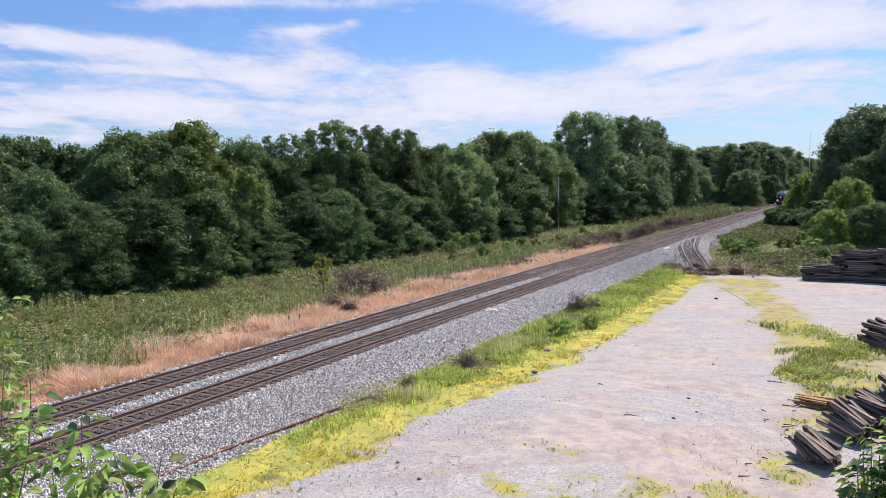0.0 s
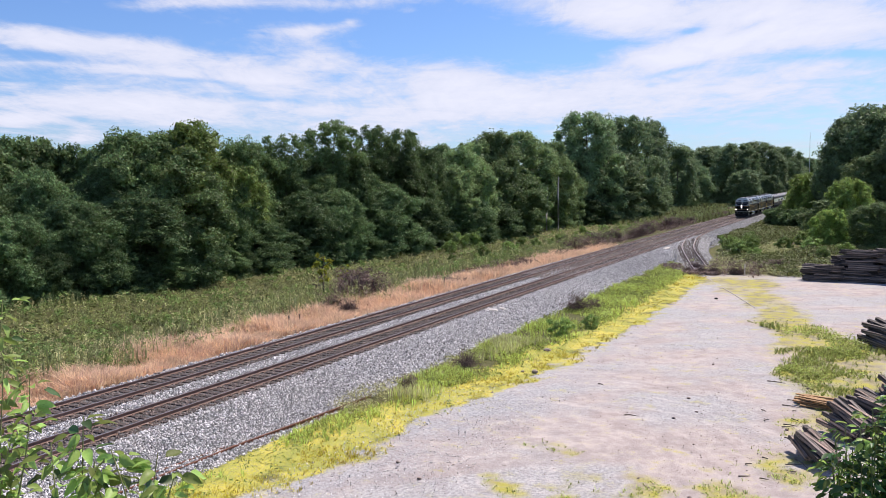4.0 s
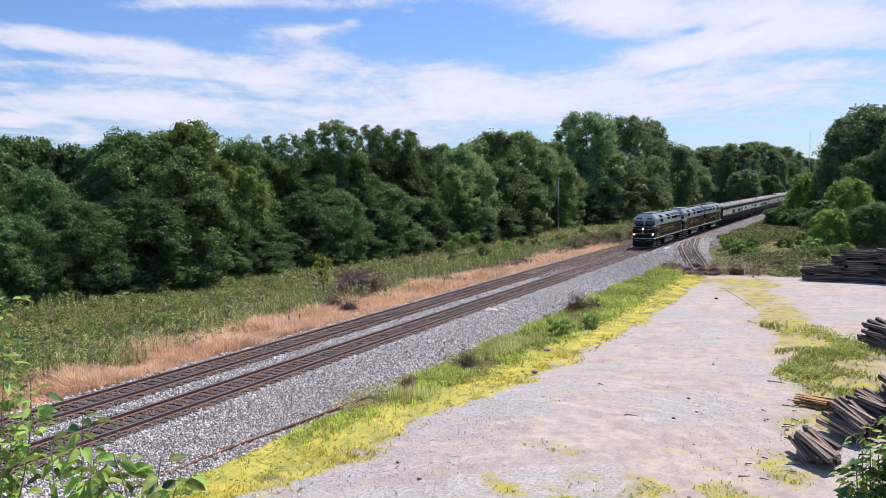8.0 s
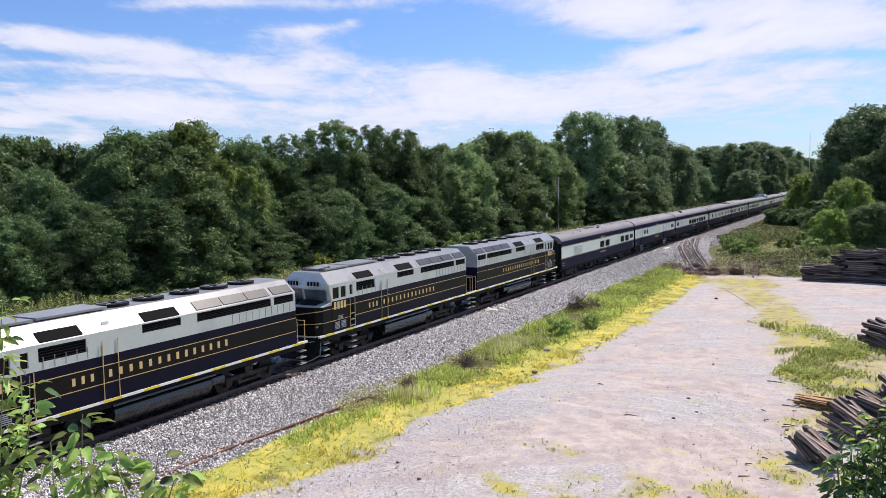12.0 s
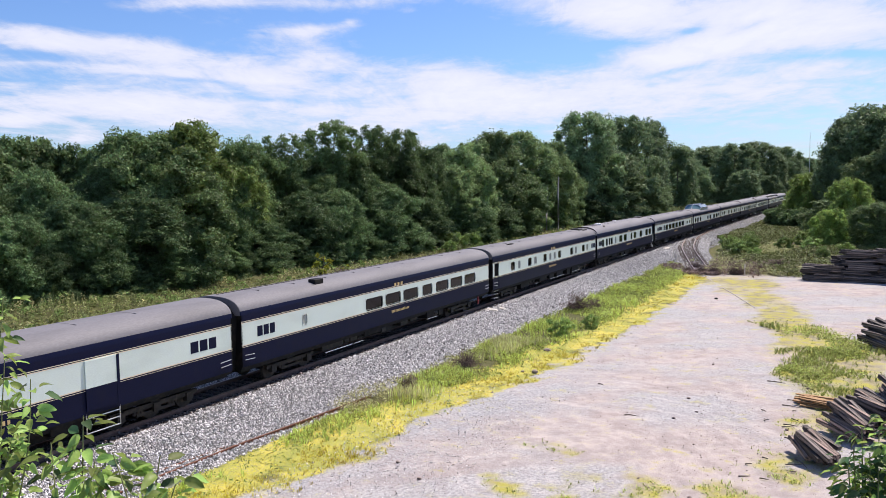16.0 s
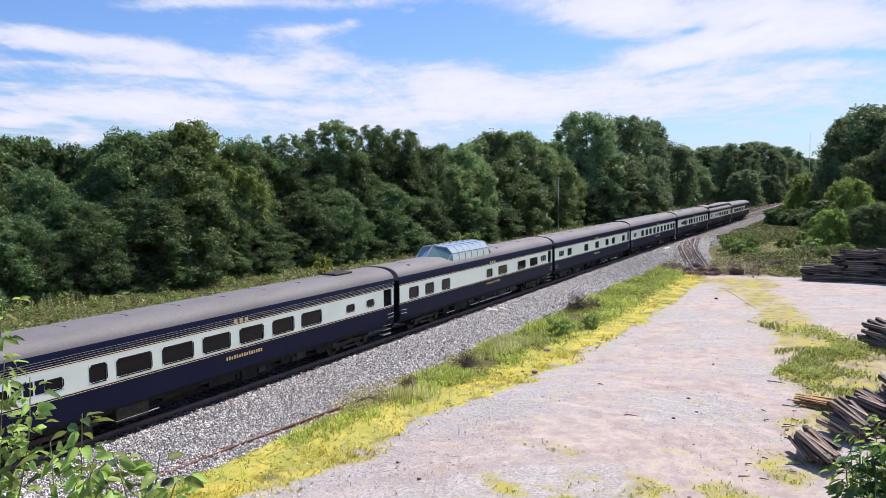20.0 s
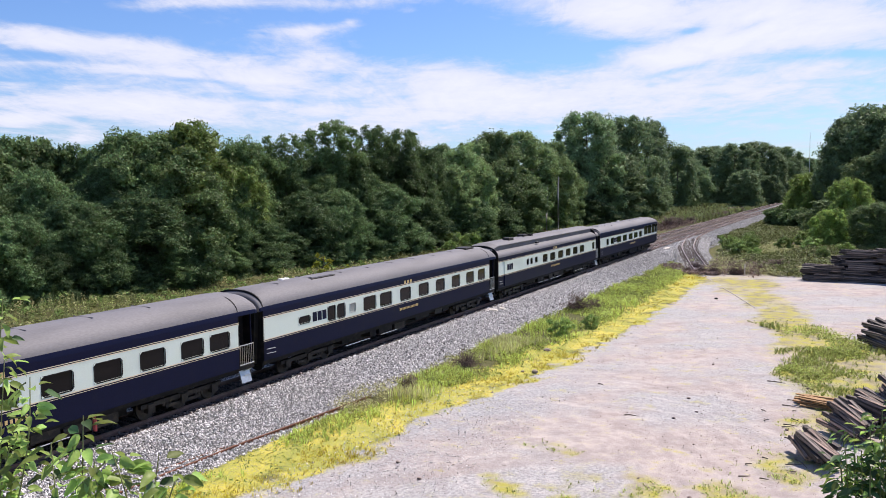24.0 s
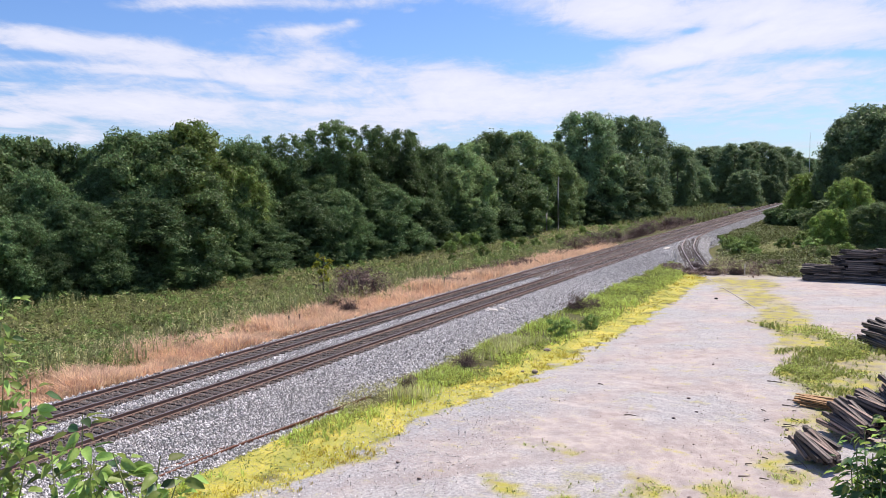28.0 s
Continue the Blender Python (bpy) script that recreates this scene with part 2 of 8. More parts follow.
M["leaf"] = leafmat("green_foliage", (0.136, 0.206, 0.080))
# haze of the distance is put into this paler leaf colour
M["leafhaze"] = leafmat("haze_lightened_foliage", (0.205, 0.290, 0.140))
M["bushleaf"] = leafmat("pale_green_bush_foliage", (0.26, 0.36, 0.11), 0.3)
M["vine"] = leafmat("bright_vine_foliage", (0.215, 0.295, 0.085))
M["feather"] = leafmat("soft_green_locust_foliage", (0.240, 0.335, 0.140))
M["twig"] = material("purple_brown_twigs", (0.165, 0.112, 0.10), 0.9, 0, 0.3, 6, 40, island=0.5)
M["leafblue"] = leafmat("blue_green_locust_foliage", (0.124, 0.198, 0.080))
M["leafbright"] = leafmat("bright_green_foliage", (0.15, 0.225, 0.065), 0.28)
M["leafyel"] = leafmat("yellow_green_foliage", (0.42, 0.44, 0.06))
M["leafdead"] = leafmat("dead_brown_foliage", (0.24, 0.175, 0.155), 0.3, 0.4)
M["weed"] = leafmat("weed_green", (0.245, 0.275, 0.100), 0.28, 0.6)
M["stalk"] = leafmat("pale_green_stalks", (0.40, 0.44, 0.20), 0.4, 0.4)
M["weedpale"] = leafmat("pale_weed_green", (0.45, 0.43, 0.22), 0.32, 0.5)
M["straw"] = leafmat("dry_straw", (0.92, 0.67, 0.48), 0.45, 0.3)
M["strawred"] = leafmat("reddish_dry_grass", (0.38, 0.22, 0.14), 0.25, 0.35)
M["moss"] = leafmat("yellow_green_moss_grass", (0.74, 0.62, 0.11), 0.45, 0.3)
M["nearleaf"] = leafmat("fresh_green_leaf", (0.34, 0.47, 0.12), 0.5, 0.0, 0.6, 0.45, 0.35)
M["brow"] = material("light_grey_cab_paint", (0.60, 0.645, 0.63), 0.35, 0, 0.06, 1.5, 25, 0, 0.3)
M["stem"] = material("green_brown_stem", (0.26, 0.27, 0.11), 0.7, 0, 0.2, 8, 60)
M["leafsun"] = leafmat("sunny_yellow_green_foliage", (0.33, 0.45, 0.125), 0.42, 0.4)
M["loco_black"] = material("black_locomotive_band", (0.006, 0.0055, 0.006), 0.42, 0, 0.2, 1.5, 30, 0, 0.0, spec=0.16)
M["slope"] = material("light_grey_roof_slope_paint", (0.235, 0.245, 0.25), 0.34, 0, 0.1, 1.2, 25, 0, 0.1, second=(0.17, 0.175, 0.18), amount=0.45)
M["screen"] = material("dark_radiator_screen", (0.022, 0.024, 0.026), 0.4, 0.3, 0.2, 3, 60, 0.002)
# darker copy of the near leaf, shade put into its colour
M["shadeleaf"] = leafmat("shaded_glossy_leaf", (0.075, 0.145, 0.045), 0.3, 0.0, 0.4, 0.45, 0.4)
M["panel"] = material("grey_data_panel", (0.30, 0.32, 0.34), 0.5, 0, 0.2, 6, 40)
M["stick"] = material("grey_brown_dead_wood", (0.10, 0.080, 0.066), 0.9, 0, 0.3, 6, 40, spread=0.4)
M["wornpile"] = material("weathered_brown_tie_wood", (0.030, 0.024, 0.021), 0.92, 0, 0.5, 1.5, 30, 0.02, second=(0.34, 0.255, 0.21), spread=0.6, stretch=(0.4, 9, 9), amount=0.85)
M["verge"] = leafmat("sunlit_verge_grass", (0.45, 0.52, 0.14), 0.45, 0.6)
M["olive"] = leafmat("olive_rough_weeds", (0.20, 0.225, 0.095), 0.25, 0.55)
M["seed"] = leafmat("pale_seeding_grass", (0.62, 0.62, 0.30), 0.45, 0.4)
M["tank"] = material("glossy_black_tank_paint", (0.010, 0.010, 0.011), 0.22, 0, 0.2, 3, 30, 0, 0.4, spec=0.5)
M["domefront"] = material("teal_dome_front_glass", (0.10, 0.20, 0.22), 0.06, 0.2, 0.06, 2, 20, 0, 0.6, spec=0.6)
M["tongue"] = leafmat("rough_yard_grass", (0.37, 0.42, 0.12), 0.45, 0.6)
M["loco_navy"] = material("deep_navy_locomotive_paint", (0.0045, 0.0055, 0.019), 0.36, 0, 0.15, 1.2, 30, 0, 0.0, spec=0.12)
M["stone_mixed"] = material("mixed_ballast_stone", (0.39, 0.39, 0.40), 0.85, 0, 0.2, 2, 30, 0, island=0.75)
# ---- mesh helpers ----
rng = np.random.default_rng(7)


def mesh_of(name, verts, faces, mats, smooth=False, index=None):
    """A mesh from numpy arrays: verts (n, 3), faces (k, 3 or 4)."""
    me = bpy.data.meshes.new(name)
    verts, faces = np.asarray(verts, np.float32), np.asarray(faces, np.int32)
    k = faces.shape[1]
    me.vertices.add(len(verts))
    me.vertices.foreach_set("co", verts.ravel())
    me.loops.add(faces.size)
    me.loops.foreach_set("vertex_index", faces.ravel())
    me.polygons.add(len(faces))
    me.polygons.foreach_set("loop_start", np.arange(0, faces.size, k, dtype=np.int32))
    for mt in mats:
        me.materials.append(mt)
    if index is not None:
        me.polygons.foreach_set("material_index", np.asarray(index, np.int32))
    if smooth:
        me.polygons.foreach_set("use_smooth", np.ones(len(faces), bool))
    me.update(calc_edges=True)
    return me


def part(name, bm, mt, parent=None, label="", smooth=False, at=None):
    """Links a bmesh (or a mesh) as one mesh object under a thing or a part."""
    if isinstance(bm, bpy.types.Mesh):
        me = bm
    else:
        me = bpy.data.meshes.new(name)
        bmesh.ops.recalc_face_normals(bm, faces=bm.faces)
        if smooth:
            for f in bm.faces:
                f.smooth = True
        bm.to_mesh(me)
        bm.free()
        me.materials.append(mt)
    ob = new(name, me)
    ob.parent = parent
    if at:
        ob.location = at
    if label:
        tagged(ob, label)
    return ob


def box(bm, x0, x1, y0, y1, z0, z1):
    v = [bm.verts.new(c) for c in ((x0, y0, z0), (x1, y0, z0), (x1, y1, z0), (x0, y1, z0), (x0, y0, z1), (x1, y0, z1), (x1, y1, z1), (x0, y1, z1))]
    for q in ((0, 3, 2, 1), (4, 5, 6, 7), (0, 1, 5, 4), (1, 2, 6, 5), (2, 3, 7, 6), (3, 0, 4, 7)):
        bm.faces.new([v[i] for i in q])
    return v


def prism(bm, prof, y0, y1, caps=True):
    """A closed profile of (x, z) run along y."""
    a = [bm.verts.new((x, y0, z)) for x, z in prof]
    b = [bm.verts.new((x, y1, z)) for x, z in prof]
    n = len(prof)
    for i in range(n):
        bm.faces.new((a[i], a[(i + 1) % n], b[(i + 1) % n], b[i]))
    if caps:
        bm.faces.new(a[::-1])
        bm.faces.new(b)


def sheet(bm, prof, ys, dz=None):
    """An open profile of (x, z) run along y; dz(y): x offset of each section."""
    rows = [[bm.verts.new((x + (dz(y) if dz else 0), y, z)) for x, z in prof] for y in ys]
    for r, s in zip(rows, rows[1:]):
        for i in range(len(prof) - 1):
            bm.faces.new((r[i], r[i + 1], s[i + 1], s[i]))


def disc(bm, c, r, half, axis="x", n=16):
    """A cylinder about c, of radius r, along an axis."""
    rings = []
    for s in (-half, half):
        ring = []
        for i in range(n):
            a = 2 * math.pi * i / n
            p, q = r * math.cos(a), r * math.sin(a)
            d = {"x": (s, p, q), "y": (p, s, q), "z": (p, q, s)}[axis]
            ring.append(bm.verts.new((c[0] + d[0], c[1] + d[1], c[2] + d[2])))
        rings.append(ring)
    for i in range(n):
        bm.faces.new((rings[0][i], rings[0][(i + 1) % n], rings[1][(i + 1) % n], rings[1][i]))
    bm.faces.new(rings[0][::-1])
    bm.faces.new(rings[1])


def rod(bm, a, b, r, n=6):
    """A thin round bar from a to b."""
    a, b = Vector(a), Vector(b)
    q = (b - a).to_track_quat("Z", "Y")
    rings = [[bm.verts.new(p + q @ Vector((r * math.cos(2 * math.pi * i / n), r * math.sin(2 * math.pi * i / n), 0))) for i in range(n)] for p in (a, b)]
    for i in range(n):
        bm.faces.new((rings[0][i], rings[0][(i + 1) % n], rings[1][(i + 1) % n], rings[1][i]))
    bm.faces.new(rings[0][::-1])
    bm.faces.new(rings[1])


# ---- the lie of the land ----
LOT = -1.0          # height of the yard
NEAR, FAR = 0.0, -3.79   # the two tracks


def bend(y):
    """How far the railway has swung to the right at y."""
    return 0.0155 * 0.5 * (math.sqrt((y - 95) ** 2 + 1600) + (y - 95)) - 0.07


def smooth01(v, a, b):
    t = np.clip((v - a) / (b - a), 0, 1)
    return t * t * (3 - 2 * t)


def bends(y):
    return 0.0155 * 0.5 * (np.sqrt((y - 95) ** 2 + 1600) + (y - 95)) - 0.07


def moss_edge(y):
    return np.interp(y, [10, 18, 23, 30, 41, 55, 74, 84, 100], [6.9, 7.6, 8.4, 9.2, 10.8, 11.6, 11.5, 11.0, 9.5])


def land(x, y):
    """Height of the ground."""
    x, y = np.asarray(x, float), np.asarray(y, float)
    u = x - bends(y)
    z = np.full(np.broadcast(x, y).shape, LOT, float)
    z = z + 0.03 * smooth01(u, 6.5, 4.6)
    z = np.where(u < 4.4, -1.06, z)
    z = np.where(u < -5.0, -0.78, z)
    z = z - 0.10 * smooth01(u, -7, -10) - 0.45 * smooth01(u, -11, -18) + 0.5 * smooth01(u, -22, -34)
    z = z + 0.10 * np.sin(x * 0.31 + 1.7) * np.cos(y * 0.23) * smooth01(u, -7.5, -11)
    z = z + 0.02 * np.sin(x * 0.9 + y * 0.35) * smooth01(x, 9, 12)
    # the bank on which the viewer stands
    d = np.hypot(np.maximum(np.abs(x - 26.5) - 7, 0), np.maximum(y - 1.2, 0))
    z = np.maximum(z, np.where(y > -60, 7.35 - 0.66 * d, 7.35 - 0.66 * d))
    return z


def noise2(x, y, s, seed=0):
    """Cheap smooth noise about -1..1."""
    r = np.random.default_rng(seed)
    v = 0
    for k in range(5):
        a, b, c = r.uniform(0, 6.28), r.uniform(0, 6.28), r.uniform(0.5, 1.7)
        v = v + np.sin((x * math.cos(a) + y * math.sin(a)) * s * c + b)
    return v / 2.6


def ground_masks(x, y):
    """Share of bare yard, moss, straw and green cover at a place."""
    u = x - bends(y)
    wob = 0.4 * noise2(x, y, 0.8, 3) + 0.35 * noise2(x, y, 2.7, 4) + 0.2 * noise2(x, y, 6.0, 5)
    e = moss_edge(y)
    lot = smooth01(x + wob, e - 0.9, e + 1.3) * smooth01(y + 1.5 * wob, 90, 83) * smooth01(x, 60, 45)
    inner = np.interp(y, [15, 28, 36, 45, 60], [4.6, 5.0, 7.2, 8.2, 9.0])
    moss = smooth01(x + wob, inner - 0.9, inner + 0.7) * (1 - smooth01(x + wob, e - 0.5, e + 1.2)) * smooth01(y, 90, 80) * (0.62 + 0.38 * smooth01(noise2(x, y, 1.3, 31), -0.6, 0.3))
    # thin patches between the yard and its spur on the right
    c = np.interp(y, [30, 38, 44, 52, 58, 66, 74, 82], [25.0, 25.0, 24.7, 23.3, 21.3, 19.2, 16.8, 14.4])
    w = np.interp(y, [30, 38, 44, 52, 58, 66, 74, 82], [0.6, 2.2, 2.8, 2.6, 1.9, 1.7, 2.4, 3.4])
    tongue = smooth01(np.abs(x - c) + 1.0 * wob + 0.5 * noise2(x, y, 1.6, 35), w + 1.2, w - 1.2) * smooth01(y, 30, 36) * smooth01(y, 88, 80)
    tongue = tongue * (1 - 0.15 * smooth01(y, 56, 62)) * (0.6 + 0.4 * smooth01(noise2(x, y, 0.9, 33) + 0.5 * noise2(x, y, 2.6, 34), -0.45, 0.45))

    def blob(cx, cy, rx, ry):
        return smooth01(np.hypot((x - cx) / rx, (y - cy) / ry) + 0.55 * noise2(x, y, 1.6, 11) + 0.45 * noise2(x, y, 4.0, 12), 1.2, -0.1)

    spot = np.maximum.reduce([blob(19.4, 24.6, 3.0, 1.0), blob(21.6, 25.0, 1.7, 1.1), 0.9 * blob(23.0, 28.4, 1.9, 1.6), blob(23.4, 34.5, 1.2, 1.6), 0.7 * blob(14.4, 27.0, 1.9, 0.5), 0.8 * blob(22.6, 29.6, 1.0, 0.9), 0.6 * blob(16.6, 23.6, 1.2, 0.7), 0.9 * blob(18.2, 22.6, 3.4, 0.8)])
    scrub = np.maximum(tongue * 0.8, spot * 0.80)
    lot = np.maximum(lot * (1 - np.maximum(tongue * 0.8, spot * 0.5)), 0)
    straw = smooth01(u + 1.3 * wob + 0.7 * smooth01(y, 75, 50), -11.6, -9.8) * smooth01(u, -5.2, -6.2) * smooth01(y, 125, 95)
    lot = lot * smooth01(land(x, y), -0.2, -0.7)
    loose = np.maximum(smooth01(x - e, 5.0, 0.6) * smooth01(y, 46, 34), 0.7 * smooth01(x - e, 2.6, 0.4))
    return lot, moss, straw, scrub, loose


def ground_material():
    mt = bpy.data.materials.new("yard_and_meadow_ground")
    mt.use_nodes = True
    t = mt.node_tree
    t.nodes.clear()
    L = t.links.new
    bs, out, geo = node(t, "ShaderNodeBsdfPrincipled"), node(t, "ShaderNodeOutputMaterial"), node(t, "ShaderNodeTexCoord")

    def nz(scale, detail, stretch=(1, 1, 1), rough=0.55, turn=0.0):
        mp, n = node(t, "ShaderNodeMapping"), node(t, "ShaderNodeTexNoise")
        mp.vector_type = "TEXTURE"
        mp.inputs["Scale"].default_value, mp.inputs["Rotation"].default_value = tuple(1 / q for q in stretch), (0, 0, turn)
        n.inputs["Scale"].default_value, n.inputs["Detail"].default_value, n.inputs["Roughness"].default_value = scale, detail, rough
        L(geo.outputs["Object"], mp.inputs[0])
        L(mp.outputs[0], n.inputs["Vector"])
        return n.outputs["Fac"]

    def rng_(v, a, b, lo=0.0, hi=1.0):
        r = node(t, "ShaderNodeMapRange")
        for k, q in zip(("From Min", "From Max", "To Min", "To Max"), (a, b, lo, hi)):
            r.inputs[k].default_value = q
        L(v, r.inputs["Value"])
        return r.outputs[0]

    def mix(f, a, b):
        m = node(t, "ShaderNodeMixRGB")
        for k, q in (("Color1", a), ("Color2", b)):
            if isinstance(q, tuple):
                m.inputs[k].default_value = (*q, 1)
            else:
                L(q, m.inputs[k])
        if isinstance(f, float):
            m.inputs["Fac"].default_value = f
        else:
            L(f, m.inputs["Fac"])
        return m.outputs[0]

    def att(name):
        a = node(t, "ShaderNodeAttribute")
        a.attribute_name = name
        return a.outputs["Fac"]

    def mul(a, b, op="MULTIPLY"):
        m = node(t, "ShaderNodeMath", operation=op)
        for k, q in enumerate((a, b)):
            if isinstance(q, float):
                m.inputs[k].default_value = q
            else:
                L(q, m.inputs[k])
        return m.outputs[0]

    speck0 = nz(3.5, 6, rough=0.7)
    fine, grit, mid = nz(30, 4, rough=0.7), nz(9, 6, rough=0.75), nz(1.3, 6)
    big, ruts = nz(0.16, 5), nz(0.5, 6, (1.0, 0.13, 1), 0.62, -0.87)
    ruts2 = nz(0.9, 6, (1.0, 0.16, 1), 0.66, -1.08)
    patch = nz(0.45, 5)
    jag0 = mul(mul(patch, 0.5), mul(speck0, 0.5), "ADD")
    gravel = mix(rng_(grit, 0.40, 0.60), (0.48, 0.47, 0.475), (0.25, 0.242, 0.247))
    dust = mix(rng_(mid, 0.38, 0.62), (0.475, 0.405, 0.380), (0.355, 0.298, 0.278))
    lot = mix(rng_(mul(mul(big, 0.75), mul(ruts, 0.30), "ADD"), 0.46, 0.58), gravel, dust)
    lot = mix(rng_(ruts2, 0.53, 0.66, 0.0, 0.35), lot, (0.56, 0.505, 0.48))
    lot = mix(rng_(patch, 0.57, 0.70, 0.0, 0.6), lot, (0.30, 0.285, 0.285))
    speck = nz(4.5, 7, rough=0.8)
    lot = mix(rng_(speck, 0.55, 0.68, 0.0, 0.50), lot, (0.25, 0.225, 0.215))
    lot = mix(rng_(speck, 0.46, 0.36, 0.0, 0.45), lot, (0.60, 0.555, 0.51))
    lot = mix(rng_(ruts, 0.55, 0.65, 0.0, 0.40), lot, (0.27, 0.24, 0.235))
    lot = mix(rng_(fine, 0.54, 0.66, 0.0, 0.5), lot, (0.14, 0.13, 0.13))
    lot = mix(rng_(fine, 0.44, 0.34, 0.0, 0.5), lot, (0.62, 0.60, 0.58))
    # wheel tracks that turn in the yard
    sx = node(t, "ShaderNodeSeparateXYZ")
    L(geo.outputs["Object"], sx.inputs[0])
    cx, cy = mul(sx.outputs[0], -15.5, "ADD"), mul(sx.outputs[1], -26.0, "ADD")
    rad = mul(mul(mul(cx, cx), mul(cy, cy), "ADD"), 0.5, "POWER")
    ang = mul(cy, cx, "ARCTAN2")
    cv = node(t, "ShaderNodeCombineXYZ")
    L(mul(mul(rad, 1.5), mul(big, 5.0), "ADD"), cv.inputs[0])
    L(mul(ang, 1.6), cv.inputs[1])
    an = node(t, "ShaderNodeTexNoise")
    an.inputs["Scale"].default_value, an.inputs["Detail"].default_value, an.inputs["Roughness"].default_value = 1.3, 8, 0.72
    L(cv.outputs[0], an.inputs["Vector"])
    arcs = an.outputs["Fac"]
    reach = rng_(rad, 20.0, 11.0)
    lot = mix(mul(rng_(arcs, 0.52, 0.64, 0.0, 0.42), reach), lot, (0.285, 0.245, 0.24))
    lot = mix(mul(rng_(arcs, 0.47, 0.36, 0.0, 0.38), reach), lot, (0.62, 0.545, 0.505))
    blue = mix(rng_(grit, 0.42, 0.58), (0.47, 0.48, 0.50), (0.22, 0.225, 0.24))
    lot = mix(mul(att("gravel"), rng_(jag0, 0.35, 0.62)), lot, blue)
    mosc = mix(rng_(mid, 0.40, 0.60), (0.68, 0.56, 0.075), (0.44, 0.42, 0.075))
    mosc = mix(rng_(grit, 0.46, 0.60, 0.0, 0.85), mosc, (0.36, 0.34, 0.20))
    mosc = mix(rng_(fine, 0.52, 0.66, 0.0, 0.6), mosc, (0.13, 0.16, 0.03))
    straw = mix(rng_(grit, 0.4, 0.65), (0.68, 0.48, 0.33), (0.42, 0.28, 0.19))
    green = mix(rng_(mid, 0.38, 0.64), (0.065, 0.075, 0.025), (0.12, 0.11, 0.05))
    jag = mul(mul(mid, 0.7), mul(grit, 0.6), "ADD")

    def cut(name):
        return rng_(mul(att(name), mul(mul(jag, -1.8), 0.75, "ADD"), "ADD"), -0.14, 0.14)

    base = mix(cut("straw"), green, straw)
    base = mix(cut("lot"), base, lot)
    mosc = mix(rng_(patch, 0.42, 0.58, 0.55, 0.0), mosc, (0.25, 0.28, 0.06))
    base = mix(rng_(mul(att("moss"), mul(mul(jag, -2.2), 0.98, "ADD"), "ADD"), -0.22, 0.22), base, mosc)
    scr = mix(rng_(mid, 0.40, 0.60), (0.42, 0.38, 0.085), (0.37, 0.32, 0.20))
    scr = mix(rng_(fine, 0.50, 0.64, 0.0, 0.7), scr, (0.15, 0.16, 0.05))
    base = mix(rng_(mul(att("scrub"), mul(mul(jag, -1.5), 0.60, "ADD"), "ADD"), -0.30, 0.36), base, scr)
    L(base, bs.inputs["Base Color"])
    bs.inputs["Roughness"].default_value = 0.95
    bs.inputs["Specular IOR Level"].default_value = 0.2
    bp = node(t, "ShaderNodeBump")
    bp.inputs["Strength"].default_value, bp.inputs["Distance"].default_value = 0.8, 0.035
    L(mul(mul(grit, 1.0), mul(mul(ruts2, 0.8), mul(fine, 0.5), "ADD"), "ADD"), bp.inputs["Height"])
    L(bp.outputs[0], bs.inputs["Normal"])
    L(bs.outputs[0], out.inputs["Surface"])
    return mt


def build_ground():
    xs = np.concatenate([-np.geomspace(4500, 60, 26)[:-1], np.arange(-60, -12, 1.5), np.arange(-12, 4, 0.8), np.arange(4, 30, 0.4), np.arange(30, 60, 1.5), np.geomspace(60, 4500, 26)])
    ys = np.concatenate([-np.geomspace(600, 20, 10)[:-1], np.arange(-20, 15, 1.0), np.arange(15, 90, 0.5), np.arange(90, 200, 1.2), np.geomspace(200, 4700, 50)])
    X, Y = np.meshgrid(xs, ys)
    Z = land(X, Y)
    near = (X > 8) & (X < 40) & (Y > 15) & (Y < 100)
    Z = Z + np.where(near, 0.012 * noise2(X, Y, 2.4, 21) + 0.02 * noise2(X, Y, 0.7, 22), 0)
    v = np.stack([X, Y, Z], -1).reshape(-1, 3)
    nx, ny = len(xs), len(ys)
    i = np.arange(nx * ny).reshape(ny, nx)
    f = np.stack([i[:-1, :-1], i[:-1, 1:], i[1:, 1:], i[1:, :-1]], -1).reshape(-1, 4)
    me = mesh_of("ground", v, f, [ground_material()], smooth=True)
    for name, val in zip(("lot", "moss", "straw", "scrub", "gravel"), ground_masks(X, Y)):
        a = me.attributes.new(name, "FLOAT", "POINT")
        a.data.foreach_set("value", np.broadcast_to(val, X.shape).astype(np.float32).ravel())
    return tagged(new("ground", me), "grey gravel yard, mossy verge and meadow beside the railway", "ground", kind="structure")


build_ground()

# ---- railway ----
TRACK_YS = np.concatenate([np.arange(-420, 0, 30.0), np.arange(0, 240, 4.0), np.arange(240, 720, 15.0)])


def build_bed():
    bm = bmesh.new()
    prof = [(-7.0, -0.95), (-6.4, -0.70), (-5.6, -0.27), (-5.1, -0.21), (-2.5, -0.215), (-1.9, -0.24), (-1.3, -0.215), (1.3, -0.21), (1.85, -0.25), (3.0, -0.58), (4.3, -0.84), (5.0, -0.98), (5.6, -1.08)]
    sheet(bm, prof, [float(y) for y in TRACK_YS], bend)
    return tagged(part("ballast_bed", bm, M["ballast"]), "grey crushed stone ballast bed under two tracks", "ballast", kind="structure")


build_bed()

RAIL = [(-0.036, 0.0), (0.036, 0.0), (0.036, -0.035), (0.010, -0.05), (0.010, -0.135), (0.07, -0.155), (0.07, -0.17), (-0.07, -0.17), (-0.07, -0.155), (-0.010, -0.135), (-0.010, -0.05), (-0.036, -0.035)]


